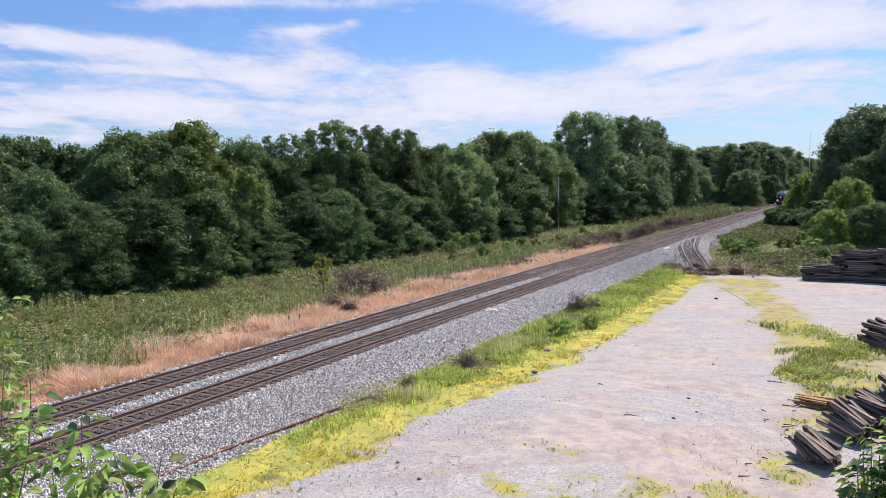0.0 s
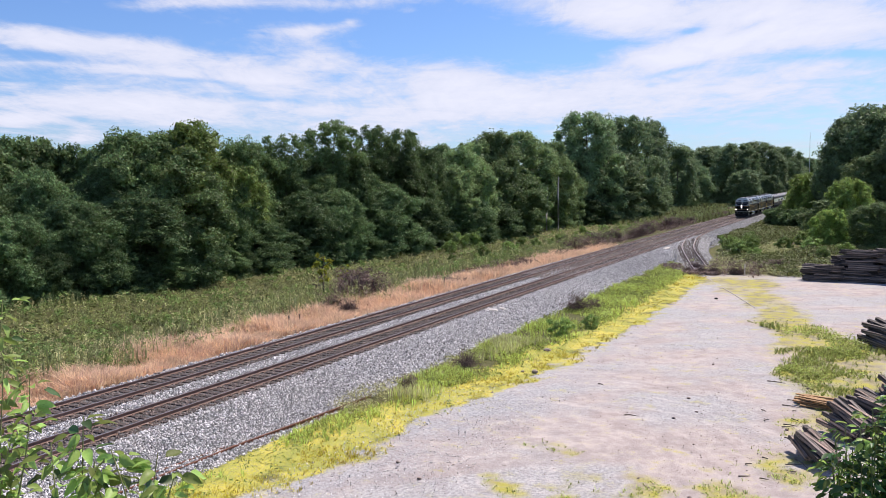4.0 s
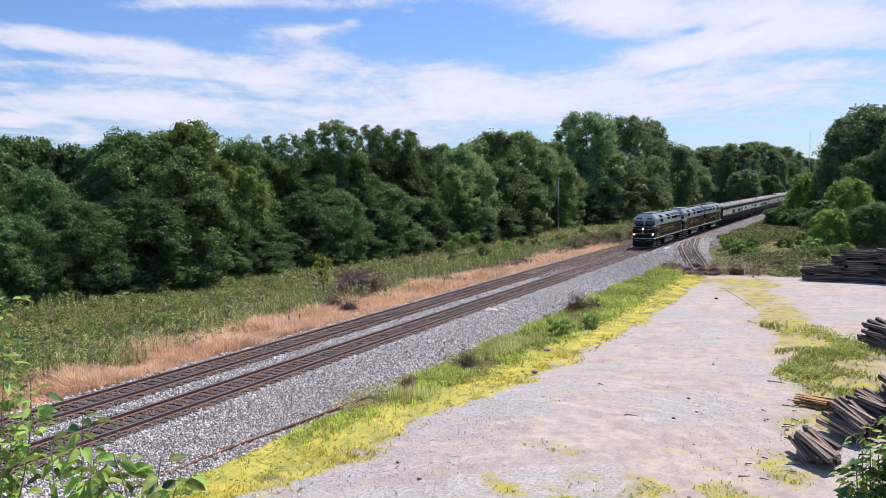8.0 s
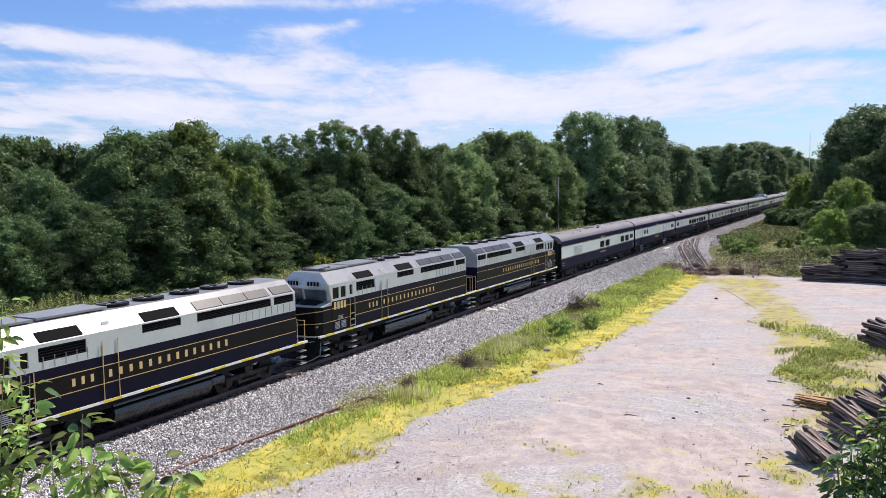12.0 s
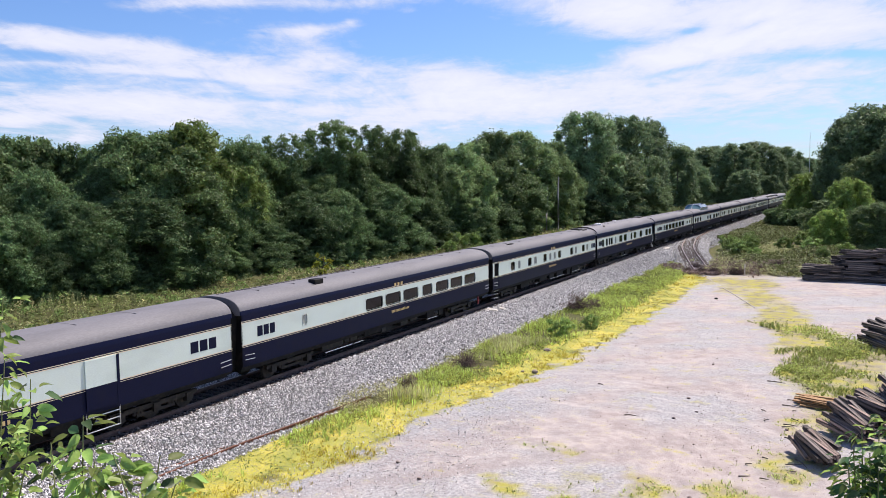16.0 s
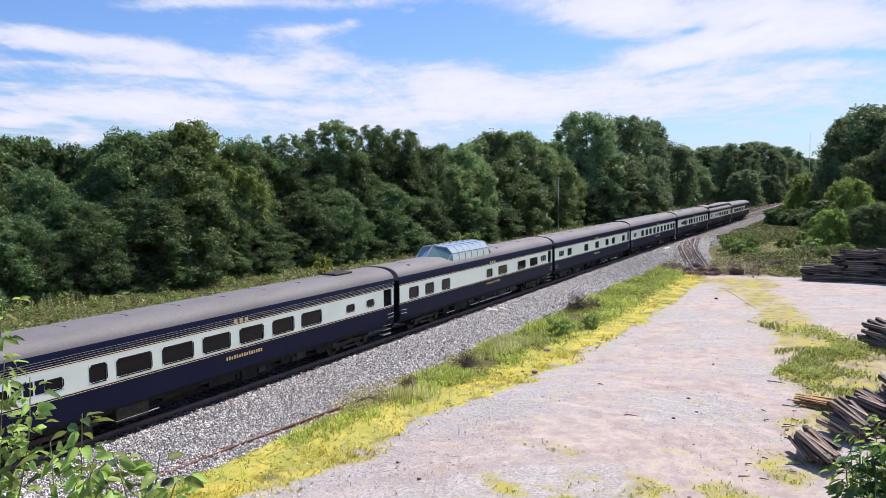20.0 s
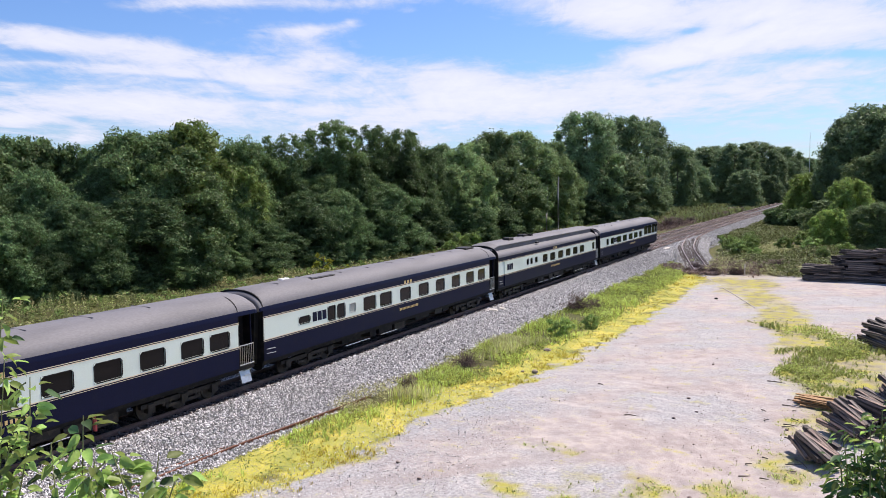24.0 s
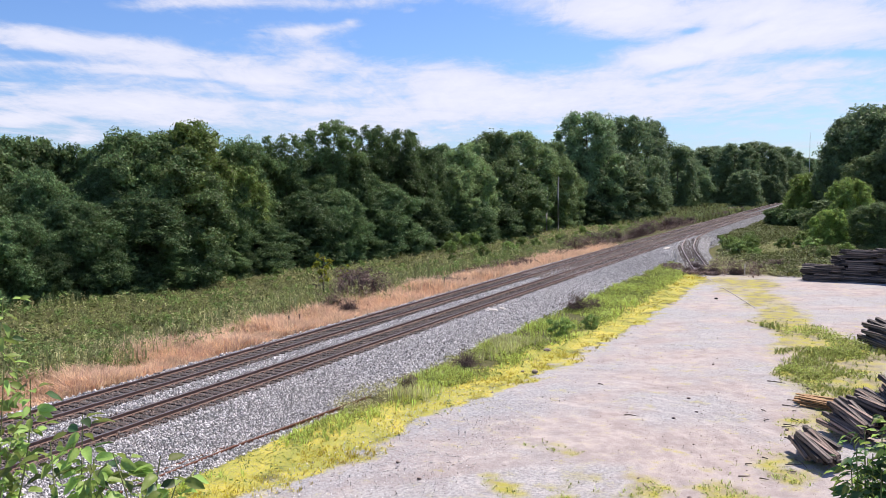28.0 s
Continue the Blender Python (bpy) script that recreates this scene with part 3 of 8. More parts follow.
def rail_mesh(name, path, mats):
    """A rail along a list of (x, y, z); the top face takes the second material."""
    bm = bmesh.new()
    rows = []
    for k, (x, y, z) in enumerate(path):
        p, q = path[max(k - 1, 0)], path[min(k + 1, len(path) - 1)]
        d = Vector((q[0] - p[0], q[1] - p[1], 0)).normalized()
        r = Vector((d.y, -d.x, 0))
        rows.append([bm.verts.new(Vector((x, y, z)) + r * a + Vector((0, 0, b))) for a, b in RAIL])
    n = len(RAIL)
    for a, b in zip(rows, rows[1:]):
        for i in range(n):
            f = bm.faces.new((a[i], a[(i + 1) % n], b[(i + 1) % n], b[i]))
            f.material_index = 1 if i == 0 and len(mats) > 1 else 0
    bm.faces.new(rows[0])
    bm.faces.new(rows[-1][::-1])
    bmesh.ops.recalc_face_normals(bm, faces=bm.faces)
    me = bpy.data.meshes.new(name)
    bm.to_mesh(me)
    bm.free()
    for mt in mats:
        me.materials.append(mt)
    return me


def tie_mesh(name, length, mt, seed, width=0.225, height=0.18):
    """A sawn timber, slightly out of true, with worn edges."""
    r = random.Random(seed)
    bm = bmesh.new()
    box(bm, -length / 2, length / 2, -width / 2, width / 2, -height, 0)
    bmesh.ops.bevel(bm, geom=bm.edges[:], offset=0.012, segments=1, affect="EDGES")
    for v in bm.verts:
        v.co += Vector((r.uniform(-0.02, 0.02) if abs(v.co.x) > length / 2 - 0.05 else 0, r.uniform(-0.006, 0.006), r.uniform(-0.006, 0.004)))
    me = bpy.data.meshes.new(name)
    bm.to_mesh(me)
    bm.free()
    me.materials.append(mt)
    return me


TIES = [tie_mesh("tie", 2.6, M["tie"], k) for k in range(4)]


def box_soup(name, boxes, mt):
    """Many small boxes (x0, x1, y0, y1, z0, z1) in one mesh."""
    b = np.asarray(boxes, float)
    pick = np.array([(0, 2, 4), (1, 2, 4), (1, 3, 4), (0, 3, 4), (0, 2, 5), (1, 2, 5), (1, 3, 5), (0, 3, 5)])
    v = np.stack([b[:, p] for p in pick], 1)
    q = np.array([(0, 3, 2, 1), (4, 5, 6, 7), (0, 1, 5, 4), (1, 2, 6, 5), (2, 3, 7, 6), (3, 0, 4, 7)])
    f = (np.arange(len(b))[:, None, None] * 8 + q[None]).reshape(-1, 4)
    return mesh_of(name, v.reshape(-1, 3), f, [mt])


def build_track(name, x0, label, seed):
    r = random.Random(seed)
    e = tagged(new(name), label, "railway track", "tracks", "structure")
    for s in (-0.755, 0.755):
        part("rail", rail_mesh("rail", [(x0 + s + bend(y), float(y), 0.0) for y in TRACK_YS], [M["railside"], M["railhead"]]), None, e)
    plates, rest = [], []
    y = 12.0
    n = 0
    while y < 330:
        x = x0 + bend(y)
        if n < 300:
            o = part("tie", TIES[r.randrange(4)], None, e)
            o.location = (x + r.uniform(-0.05, 0.05), y, -0.168 + r.uniform(-0.012, 0.004))
            o.rotation_euler = (0, r.uniform(-0.004, 0.004), r.uniform(-0.012, 0.012))
        else:
            rest.append((x - 1.3, x + 1.3, y - 0.11, y + 0.11, -0.34, -0.168))
        if y < 110:
            for s in (-0.755, 0.755):
                plates.append((x + s - 0.17, x + s + 0.17, y - 0.09, y + 0.09, -0.172, -0.155))
                for a, b in ((-0.095, -0.05), (0.095, 0.05)):
                    plates.append((x + s + a - 0.015, x + s + a + 0.015, y + b - 0.015, y + b + 0.015, -0.16, -0.128))
        y += 0.5 + r.uniform(-0.025, 0.025)
        n += 1
    tagged(part("distant_ties", box_soup("distant_ties", rest, M["tie"]), None, e), kind="stuff")
    tagged(part("tie_plates", box_soup("tie_plates", plates, M["railside"]), None, e), kind="stuff")
    return e


build_track("railway_track", NEAR, "main line track with rusty rails on weathered wooden ties", 1)
build_track("railway_track", FAR, "second main line track with rusty rails on wooden ties", 2)


# the siding that leaves the near track and dies away under the yard
def spline(pts, n=10):
    out = []
    p = [pts[0]] + list(pts) + [pts[-1]]
    for k in range(1, len(p) - 2):
        a, b, c, d = (np.array(q, float) for q in p[k - 1:k + 3])
        for t in np.linspace(0, 1, n, endpoint=False):
            out.append(tuple(0.5 * (2 * b + (c - a) * t + (2 * a - 5 * b + 4 * c - d) * t * t + (3 * b - a - 3 * c + d) * t ** 3)))
    out.append(tuple(float(v) for v in pts[-1]))
    return out


def build_siding():
    e = tagged(new("siding_track"), "curved siding with rusty rails leaving the main line", "railway track", "tracks", "structure")
    mid = spline([(0.9 + 0.35, 172, 0.0), (1.25, 150, 0.0), (2.15, 128.5, 0.0), (3.6, 117, -0.02), (5.3, 106.8, -0.08), (9.3, 90.6, -0.4), (10.6, 86.5, -0.72)], 8)
    for s in (-0.755, 0.755):
        path = []
        for k, p in enumerate(mid):
            a, b = mid[max(k - 1, 0)], mid[min(k + 1, len(mid) - 1)]
            d = Vector((b[0] - a[0], b[1] - a[1], 0)).normalized()
            path.append((p[0] - d.y * s, p[1] + d.x * s, p[2] + 0.012))
        part("rail", rail_mesh("rail", path, [M["railside"], M["railhead"]]), None, e)
    r = random.Random(5)
    run = 0.0
    for p, q in zip(mid, mid[1:]):
        d = Vector(q) - Vector(p)
        while run < d.length:
            c = Vector(p) + d * (run / d.length)
            if 88 < c.y < 128:
                o = part("tie", TIES[r.randrange(4)], None, e)
                o.location = (c.x, c.y, c.z - 0.165)
                o.rotation_euler = (0, 0, math.atan2(d.y, d.x) - math.pi / 2 + r.uniform(-0.02, 0.02))
            run += 0.55
        run -= d.length
    bm = bmesh.new()
    rows = []
    for k, p in enumerate(mid):
        if not 87 < p[1] < 135:
            continue
        a, b = mid[k - 1], mid[min(k + 1, len(mid) - 1)]
        d = Vector((b[0] - a[0], b[1] - a[1], 0)).normalized()
        nrm = Vector((-d.y, d.x, 0))
        rows.append([bm.verts.new(Vector(p) + nrm * o + Vector((0, 0, h))) for o, h in ((-2.6, -0.7), (-1.45, -0.2), (1.45, -0.2), (2.8, -0.75))])
    for a, b in zip(rows, rows[1:]):
        for i in range(3):
            bm.faces.new((a[i], a[i + 1], b[i + 1], b[i]))
    part("siding_ballast", bm, M["ballast"], e)
    return e, mid


SIDING = build_siding()[1]

tagged(part("buried_rail", rail_mesh("buried_rail", [(11.6, 82.6, -0.95), (12.8, 78.9, -0.955), (15.8, 71.0, -0.96), (18.2, 64.3, -0.965)], [M["railside"], M["railhead"]]), None),
       "rail of the old siding sunk in the gravel yard", "rail")
old = tagged(part("old_rail", rail_mesh("old_rail", [(4.2, 14.0, -0.74), (4.30, 18.5, -0.77), (4.45, 21.7, -0.77), (4.68, 24.1, -0.785), (4.97, 27.5, -0.81), (5.12, 29.9, -0.83)], [M["oldrail"]]), None),
             "rusted disused rail lying at the foot of the ballast", "rail")
tagged(part("old_rail", rail_mesh("old_rail", [(3.5, 14.0, -0.70), (3.9, 18.0, -0.74), (4.2, 21.5, -0.78)], [M["oldrail"]]), None), "rusted disused rail lying at the foot of the ballast", "rail")

# crushed stone, one loose heap of it as far as it can be told apart
OCTA = np.array([(1, 0, 0), (-1, 0, 0), (0, 1, 0), (0, -1, 0), (0, 0, 1), (0, 0, -1)], float)
OCTF = np.array([(0, 2, 4), (2, 1, 4), (1, 3, 4), (3, 0, 4), (2, 0, 5), (1, 2, 5)])


def bed_height(u):
    return np.interp(u, [-7.0, -6.4, -5.6, -5.1, -2.5, -1.9, -1.3, 1.3, 1.85, 3.0, 4.3, 5.4], [-0.95, -0.70, -0.27, -0.21, -0.215, -0.24, -0.215, -0.21, -0.25, -0.58, -0.84, -1.06])


def stones(name, n, u_range, y_range, size, mt, label, zfun=None):
    """n stones strewn over a strip; denser near its start."""
    u = rng.uniform(*u_range, n)
    y = y_range[0] + (y_range[1] - y_range[0]) * rng.uniform(0, 1, n) ** 1.25
    x = u + bends(y)
    z = bed_height(u) if zfun is None else zfun(x, y)
    s = size * np.exp(rng.normal(0, 0.28, n))
    v = OCTA[None] * (s[:, None, None] * rng.uniform(0.55, 1.3, (n, 6, 1)))
    a, b = rng.uniform(0, 6.28, n), rng.uniform(-0.7, 0.7, n)
    ca, sa, cb, sb = np.cos(a), np.sin(a), np.cos(b), np.sin(b)
    R = np.stack([np.stack([ca, -sa * cb, sa * sb], -1), np.stack([sa, ca * cb, -ca * sb], -1), np.stack([0 * a, sb, cb], -1)], 1)
    v = np.einsum("nij,nkj->nki", R, v) + np.stack([x, y, z + s * rng.uniform(-0.5, 1.5, n)], -1)[:, None]
    f = (np.arange(n)[:, None, None] * 6 + OCTF[None]).reshape(-1, 3)
    return tagged(new(name, mesh_of(name, v.reshape(-1, 3), f, [mt])), label, "stones", kind="stuff")


stones("ballast_stones", 64000, (1.3, 5.1), (14, 74), 0.0325, M["stone"], "loose grey crushed stone on the ballast slope")
stones("ballast_stones", 16000, (1.4, 5.0), (32, 84), 0.045, M["stone_mixed"], "larger pale and dark stones on the ballast slope")
stones("ballast_stones", 14000, (1.3, 5.0), (72, 130), 0.050, M["stone_far"], "loose grey crushed stone on the ballast slope")
stones("ballast_stones", 12000, (-2.45, -1.35), (14, 80), 0.035, M["stone"], "loose grey crushed stone between the two tracks")
stones("ballast_stones", 5000, (-6.3, -5.1), (14, 90), 0.045, M["stone"], "loose grey crushed stone on the far shoulder")
stones("ballast_stones", 15000, (-1.4, 1.4), (14, 75), 0.034, M["stone_tie"], "brownish crushed stone between the rails", lambda x, y: bed_height(0 * x) + 0.012)
stones("ballast_stones", 12000, (-5.15, -2.45), (14, 75), 0.034, M["stone_tie"], "brownish crushed stone between the rails", lambda x, y: bed_height(0 * x) + 0.012)
stones("yard_gravel", 5000, (7.5, 13.5), (17, 34), 0.020, M["stone"], "scattered gravel on the edge of the yard", lambda x, y: land(x, y) + 0.0)
stones("ballast_stones", 9000, (1.4, 6.5), (95, 210), 0.060, M["stone_far"], "loose grey crushed stone beside the siding", lambda x, y: np.maximum(bed_height(x - bends(y)), -0.75))
stones("ballast_stones", 4000, (-2.5, -1.3), (70, 210), 0.07, M["stone_tie"], "loose brownish crushed stone between the two tracks")
for u0, u1 in ((-1.4, 1.4), (-5.15, -2.45)):
    stones("ballast_stones", 5000, (u0, u1), (72, 230), 0.06, M["track_far"], "pinkish brown crushed stone between the far rails", lambda x, y: bed_height(0 * x) + 0.02)
sid = np.array([q for q in SIDING if q[1] < 134])
pick = rng.integers(0, len(sid) - 1, 6500)
tt = rng.uniform(0, 1, (6500, 1))
pos = sid[pick] * (1 - tt) + sid[pick + 1] * tt
off = rng.uniform(-2.6, 2.6, 6500)
SX, SY, SZ = pos[:, 0] + off, pos[:, 1] + 0.3 * off, pos[:, 2] - 0.22 - np.maximum(np.abs(off) - 1.4, 0) * 0.42


def stones_at(name, x, y, z, size, mt, label):
    n = len(x)
    s = size * np.exp(rng.normal(0, 0.28, n))
    v = OCTA[None] * (s[:, None, None] * rng.uniform(0.55, 1.3, (n, 6, 1))) + np.stack([x, y, z + 0.4 * s], -1)[:, None]
    f = (np.arange(n)[:, None, None] * 6 + OCTF[None]).reshape(-1, 3)
    return tagged(new(name, mesh_of(name, v.reshape(-1, 3), f, [mt])), label, "stones", kind="stuff")


stones_at("ballast_stones", SX, SY, SZ, 0.045, M["stone_far"], "loose grey crushed stone along the siding")
GX, GY = rng.uniform(9, 26, 5200), 18 + 62 * rng.uniform(0, 1, 5200) ** 1.5
keep = ground_masks(GX, GY)[0] > 0.3
GX, GY = GX[keep], GY[keep]
stones_at("yard_gravel", GX, GY, land(GX, GY), 0.018, M["stone_tie"], "dark grit scattered over the gravel yard")
# ---- plants ----
def leaflets(centres, normals, size, r, shape=1.5):
    """Small pointed leaves, one triangle each."""
    n = len(centres)
    nn = normals / np.maximum(np.linalg.norm(normals, axis=1, keepdims=True), 1e-6)
    a = np.cross(nn, r.normal(size=(n, 3)))
    a /= np.maximum(np.linalg.norm(a, axis=1, keepdims=True), 1e-6)
    b = np.cross(nn, a)
    s = (size * np.exp(r.normal(0, 0.28, n)))[:, None]
    v = np.stack([centres - a * s * 0.4 * shape - b * s * 0.5, centres - a * s * 0.4 * shape + b * s * 0.5, centres + a * s * 0.7 * shape], 1)
    return v.reshape(-1, 3), np.arange(3 * n).reshape(-1, 3)


# outlines of crowns: share of the width from the foot of the crown to its top
PYRAMID = ((0, 0.82), (0.2, 1.0), (0.5, 0.94), (0.75, 0.76), (0.92, 0.5), (1, 0.25))
DOME = ((0, 0.62), (0.2, 0.9), (0.45, 1.0), (0.7, 0.97), (0.88, 0.82), (1, 0.5))
COLUMN = ((0, 0.8), (0.12, 0.97), (0.4, 1.0), (0.65, 0.97), (0.86, 0.80), (1, 0.45))
UMBRELLA = ((0, 0.30), (0.3, 0.8), (0.6, 1.0), (0.85, 0.95), (1, 0.6))


def unit(v):
    return v / np.maximum(np.linalg.norm(v, axis=-1, keepdims=True), 1e-6)


def crown_lobes(seed, height, width, low, outline, lobes, fat):
    """Boughs of a crown: (x, y, z, radius), set round an uneven outline."""
    r = np.random.default_rng(seed)
    k = np.arange(lobes)
    t = (k + r.uniform(0, 1, lobes)) / lobes
    a = k * 2.39996 + r.uniform(-0.5, 0.5, lobes)
    env = np.interp(t, [q[0] for q in outline], [q[1] for q in outline]) * width * 0.5
    env = env * (1 + 0.20 * np.sin(2 * a + seed) + 0.12 * np.sin(3 * a + 5 * t + 2 * seed)) * r.uniform(0.82, 1.10, lobes)
    lr = width * r.uniform(0.095, 0.165, lobes) * fat * (1.0 - 0.12 * smooth01(t, 0.7, 1.0))
    q = np.maximum(env - 0.75 * lr, 0.0) * np.where(k % 4 == 3, 0.45, 1.0)
    z = height * (low + (1 - low) * t) - 0.6 * lr
    return np.stack([q * np.cos(a), q * np.sin(a), np.maximum(z, 0.55 * lr), lr], -1)


def crown_mesh(name, seed, lobes, puffs, per, size, mt, flat=0.7, core=0.12, tuft=0.40, ragged=0.45):
    """A crown of leaves: each bough bears rounded tufts, each tuft a shell of small leaves; large inner leaves keep it dark inside."""
    r = np.random.default_rng(seed)
    n = len(lobes)
    out = unit(np.concatenate([lobes[:, :2], np.zeros((n, 1))], 1) + 1e-6)
    d = unit(r.normal(size=(n, puffs, 3)) + 0.75 * out[:, None] + np.array([0, 0, 0.40]))
    pr = lobes[:, None, 3] * tuft * r.uniform(0.65, 1.25, (n, puffs))
    pc = lobes[:, None, :3] + d * (lobes[:, None, 3:4] * r.uniform(0.72, 1.08, (n, puffs, 1))) * np.array([1, 1, 0.9])
    pc, pr, pd = pc.reshape(-1, 3), pr.ravel(), d.reshape(-1, 3)
    m = len(pc)
    e = unit(r.normal(size=(m, per, 3)) + 0.35 * pd[:, None] + np.array([0, 0, 0.45]))
    # each tuft is drawn out along a way of its own, so that its edge is frayed
    way = unit(pd + r.normal(size=(m, 3)) * 0.7) * np.array([1, 1, 0.6])
    long = (e * way[:, None]).sum(-1, keepdims=True)
    c = pc[:, None] + (e * (0.62 + ragged * r.uniform(0, 1, (m, per, 1)) ** 1.7) * np.array([1.1, 1.1, flat]) + way[:, None] * np.maximum(long, 0) * r.uniform(0, 1.1, (m, per, 1))) * pr[:, None, None]
    nrm = e + np.array([0, 0, 0.25]) + r.normal(size=(m, per, 3)) * 0.75
    c, nrm = c.reshape(-1, 3), nrm.reshape(-1, 3)
    v1, f1 = leaflets(c, nrm, size, r)
    k = int(len(c) * core)
    pick = r.integers(0, n, k)
    c2 = lobes[pick, :3] + unit(r.normal(size=(k, 3))) * lobes[pick, 3:4] * r.uniform(0.1, 0.78, (k, 1))
    v2, f2 = leaflets(c2, r.normal(size=(k, 3)), size * 2.6, r)
    k = int(len(c) * 0.10)
    pick = r.integers(0, n, k)
    c3 = lobes[pick, :3] + unit(r.normal(size=(k, 3)) + 0.4 * out[pick] + np.array([0, 0, 0.5])) * lobes[pick, 3:4] * r.uniform(0.9, 1.55, (k, 1))
    v3, f3 = leaflets(c3, r.normal(size=(k, 3)) + np.array([0, 0, 0.6]), size * 0.8, r)
    f2 = np.concatenate([f2, f3 + len(v2)])
    v = np.concatenate([v1, v2, v3])
    v[:, 2] = np.maximum(v[:, 2], 0.05)
    return mesh_of(name, v, np.concatenate([f1, f2 + len(v1)]), [mt])


def tube(bm, pts, radii, n=7):
    rings = []
    for k, p in enumerate(pts):
        a, b = Vector(pts[max(k - 1, 0)]), Vector(pts[min(k + 1, len(pts) - 1)])
        q = (b - a).to_track_quat("Z", "Y")
        rings.append([bm.verts.new(Vector(p) + q @ Vector((radii[k] * math.cos(2 * math.pi * i / n), radii[k] * math.sin(2 * math.pi * i / n), 0))) for i in range(n)])
    for a, b in zip(rings, rings[1:]):
        for i in range(n):
            bm.faces.new((a[i], a[(i + 1) % n], b[(i + 1) % n], b[i]))


def trunk_bm(r, height, girth, lobes):
    """A tapered trunk with a limb to each lobe."""
    bm = bmesh.new()
    bend_ = [(r.uniform(-0.25, 0.25) * k, r.uniform(-0.25, 0.25) * k, height * t) for k, t in ((0, -0.03), (0.5, 0.25), (0.9, 0.5), (1.2, 0.75), (1.3, 0.93))]
    tube(bm, bend_, [girth * g for g in (1.25, 0.9, 0.66, 0.4, 0.16)])
    for lx, ly, lz, lr in lobes:
        t = min(max((lz - 0.5 * math.hypot(lx, ly)) / height, 0.2), 0.88)
        b = [Vector(p) for p in bend_]
        s = t * 4
        k = min(int(s), 3)
        base = b[k].lerp(b[k + 1], s - k)
        base.z = min(base.z, lz)
        m = base.lerp(Vector((lx, ly, lz)), 0.5) + Vector((0, 0, -0.1 * lr))
        tube(bm, [base, m, (lx, ly, lz + lr * 0.4)], [girth * 0.38, girth * 0.25, girth * 0.08], 5)
    return bm


def make_tree(seed, height, width, mt, low, outline, lobes, puffs, per, size, bark=None, label="", name="tree", category="tree", fat=1.0, flat=0.7, core=0.12, tuft=0.50, limbs=14, girth=None, ragged=0.45):
    """A tree whose crown fills an uneven outline from low * height to the top."""
    L = crown_lobes(seed, height, width, low, outline, lobes, fat)
    e = tagged(new(name), label, category, "trees", "")
    part("trunk", trunk_bm(random.Random(seed), height, girth or 0.014 * height + 0.03, [tuple(float(c) for c in q) for q in L[::max(1, lobes // limbs)]]), bark or M["bark"], e, smooth=True)
    part("crown", crown_mesh("crown", seed, L, puffs, per, size, mt, flat, core, tuft, ragged), None, e)
    SIZE[e] = (height, width)
    return e


def place(proto, x, y, scale=1.0, turn=None, tall=1.0):
    """Another tree of a kind, turned and sized."""
    t = random.Random(int(x * 31 + y * 17)).uniform(0, 6.28) if turn is None else turn
    z = float(land(x, y)) - 0.05
    m = Matrix.Translation((x, y, z)) @ Matrix.Rotation(t, 4, "Z") @ Matrix.Diagonal((scale, scale, scale * tall, 1))
    if proto not in USED:
        USED.add(proto)
        proto.matrix_basis = m
        return proto
    o = copy_thing(proto, Matrix.Identity(4))
    o.matrix_basis = m
    return o


USED = set()
SIZE = {}
OAK = [make_tree(s, 15.5, 10.5, M["leaf"], 0.05, DOME, 86, 9, 70, 0.150, label="broad leafy green tree at the wood's edge", fat=0.84, flat=0.85, ragged=1.0) for s in (11, 12, 13)]
VINE = [make_tree(s, 15.5, 10.5, M["vine"], 0.05, DOME, 80, 9, 52, 0.185, label="broad tree hung with bright green vine leaves", fat=0.84, flat=0.85, ragged=1.1) for s in (16,)]
FILL = [make_tree(s, 15.5, 9.0, M["leaf"], 0.05, DOME, 64, 7, 40, 0.22, label="leafy green tree inside the wood", fat=0.88, flat=0.85, ragged=0.9) for s in (14, 15)]
LOCUST = [make_tree(s, 8.4, 8.0, M["leafblue"], 0.0, PYRAMID, 74, 10, 80, 0.100, label="bushy blue-green locust tree at the wood's edge", fat=0.88, flat=0.7, tuft=0.46, ragged=0.9) for s in (21, 22, 23)]
FEATHER = [make_tree(s, 18.0, 9.5, M["feather"], 0.04, COLUMN, 92, 9, 48, 0.17, label="tall feathery green locust tree at the wood's edge", fat=0.84, flat=0.9, ragged=1.1) for s in (24, 25)]
AIRY = [make_tree(s, 17.5, 6.8, M["leaf"], 0.60, UMBRELLA, 40, 9, 62, 0.115, label="tall thin-crowned tree with open branches", fat=0.80, flat=0.6, core=0.03, tuft=0.6, limbs=13, girth=0.13, ragged=1.1) for s in (31, 32, 33)]
# distant trees, their foliage colour lightened for haze
BIG = [make_tree(s, 26.0, 15.0, M["leafhaze"], 0.0, COLUMN, 118, 8, 44, 0.25, label="tall tree beyond the meadow, leaves lightened for haze", fat=0.84, flat=0.95, ragged=1.0) for s in (41, 42, 43)]
LIGHT = [make_tree(s, 9.0, 8.0, M["leafsun"], 0.0, DOME, 60, 8, 52, 0.15, label="bright green young tree beside the railway", fat=0.86, flat=0.9, ragged=1.1) for s in (51, 52)]
BUSH = [make_tree(s, 3.0, 3.6, M["bushleaf"], 0.0, DOME, 16, 7, 40, 0.10, label="low green bush among the weeds", name="bush", category="bush", limbs=6, ragged=0.9) for s in (61, 62)]
DEAD = [make_tree(s, 1.5, 2.6, M["leafdead"], 0.0, DOME, 14, 7, 16, 0.045, label="dead brown twiggy bush beside the track", name="dead_bush", category="bush", core=0.0, limbs=10, ragged=0.9, bark=M["stick"]) for s in (71, 72)]
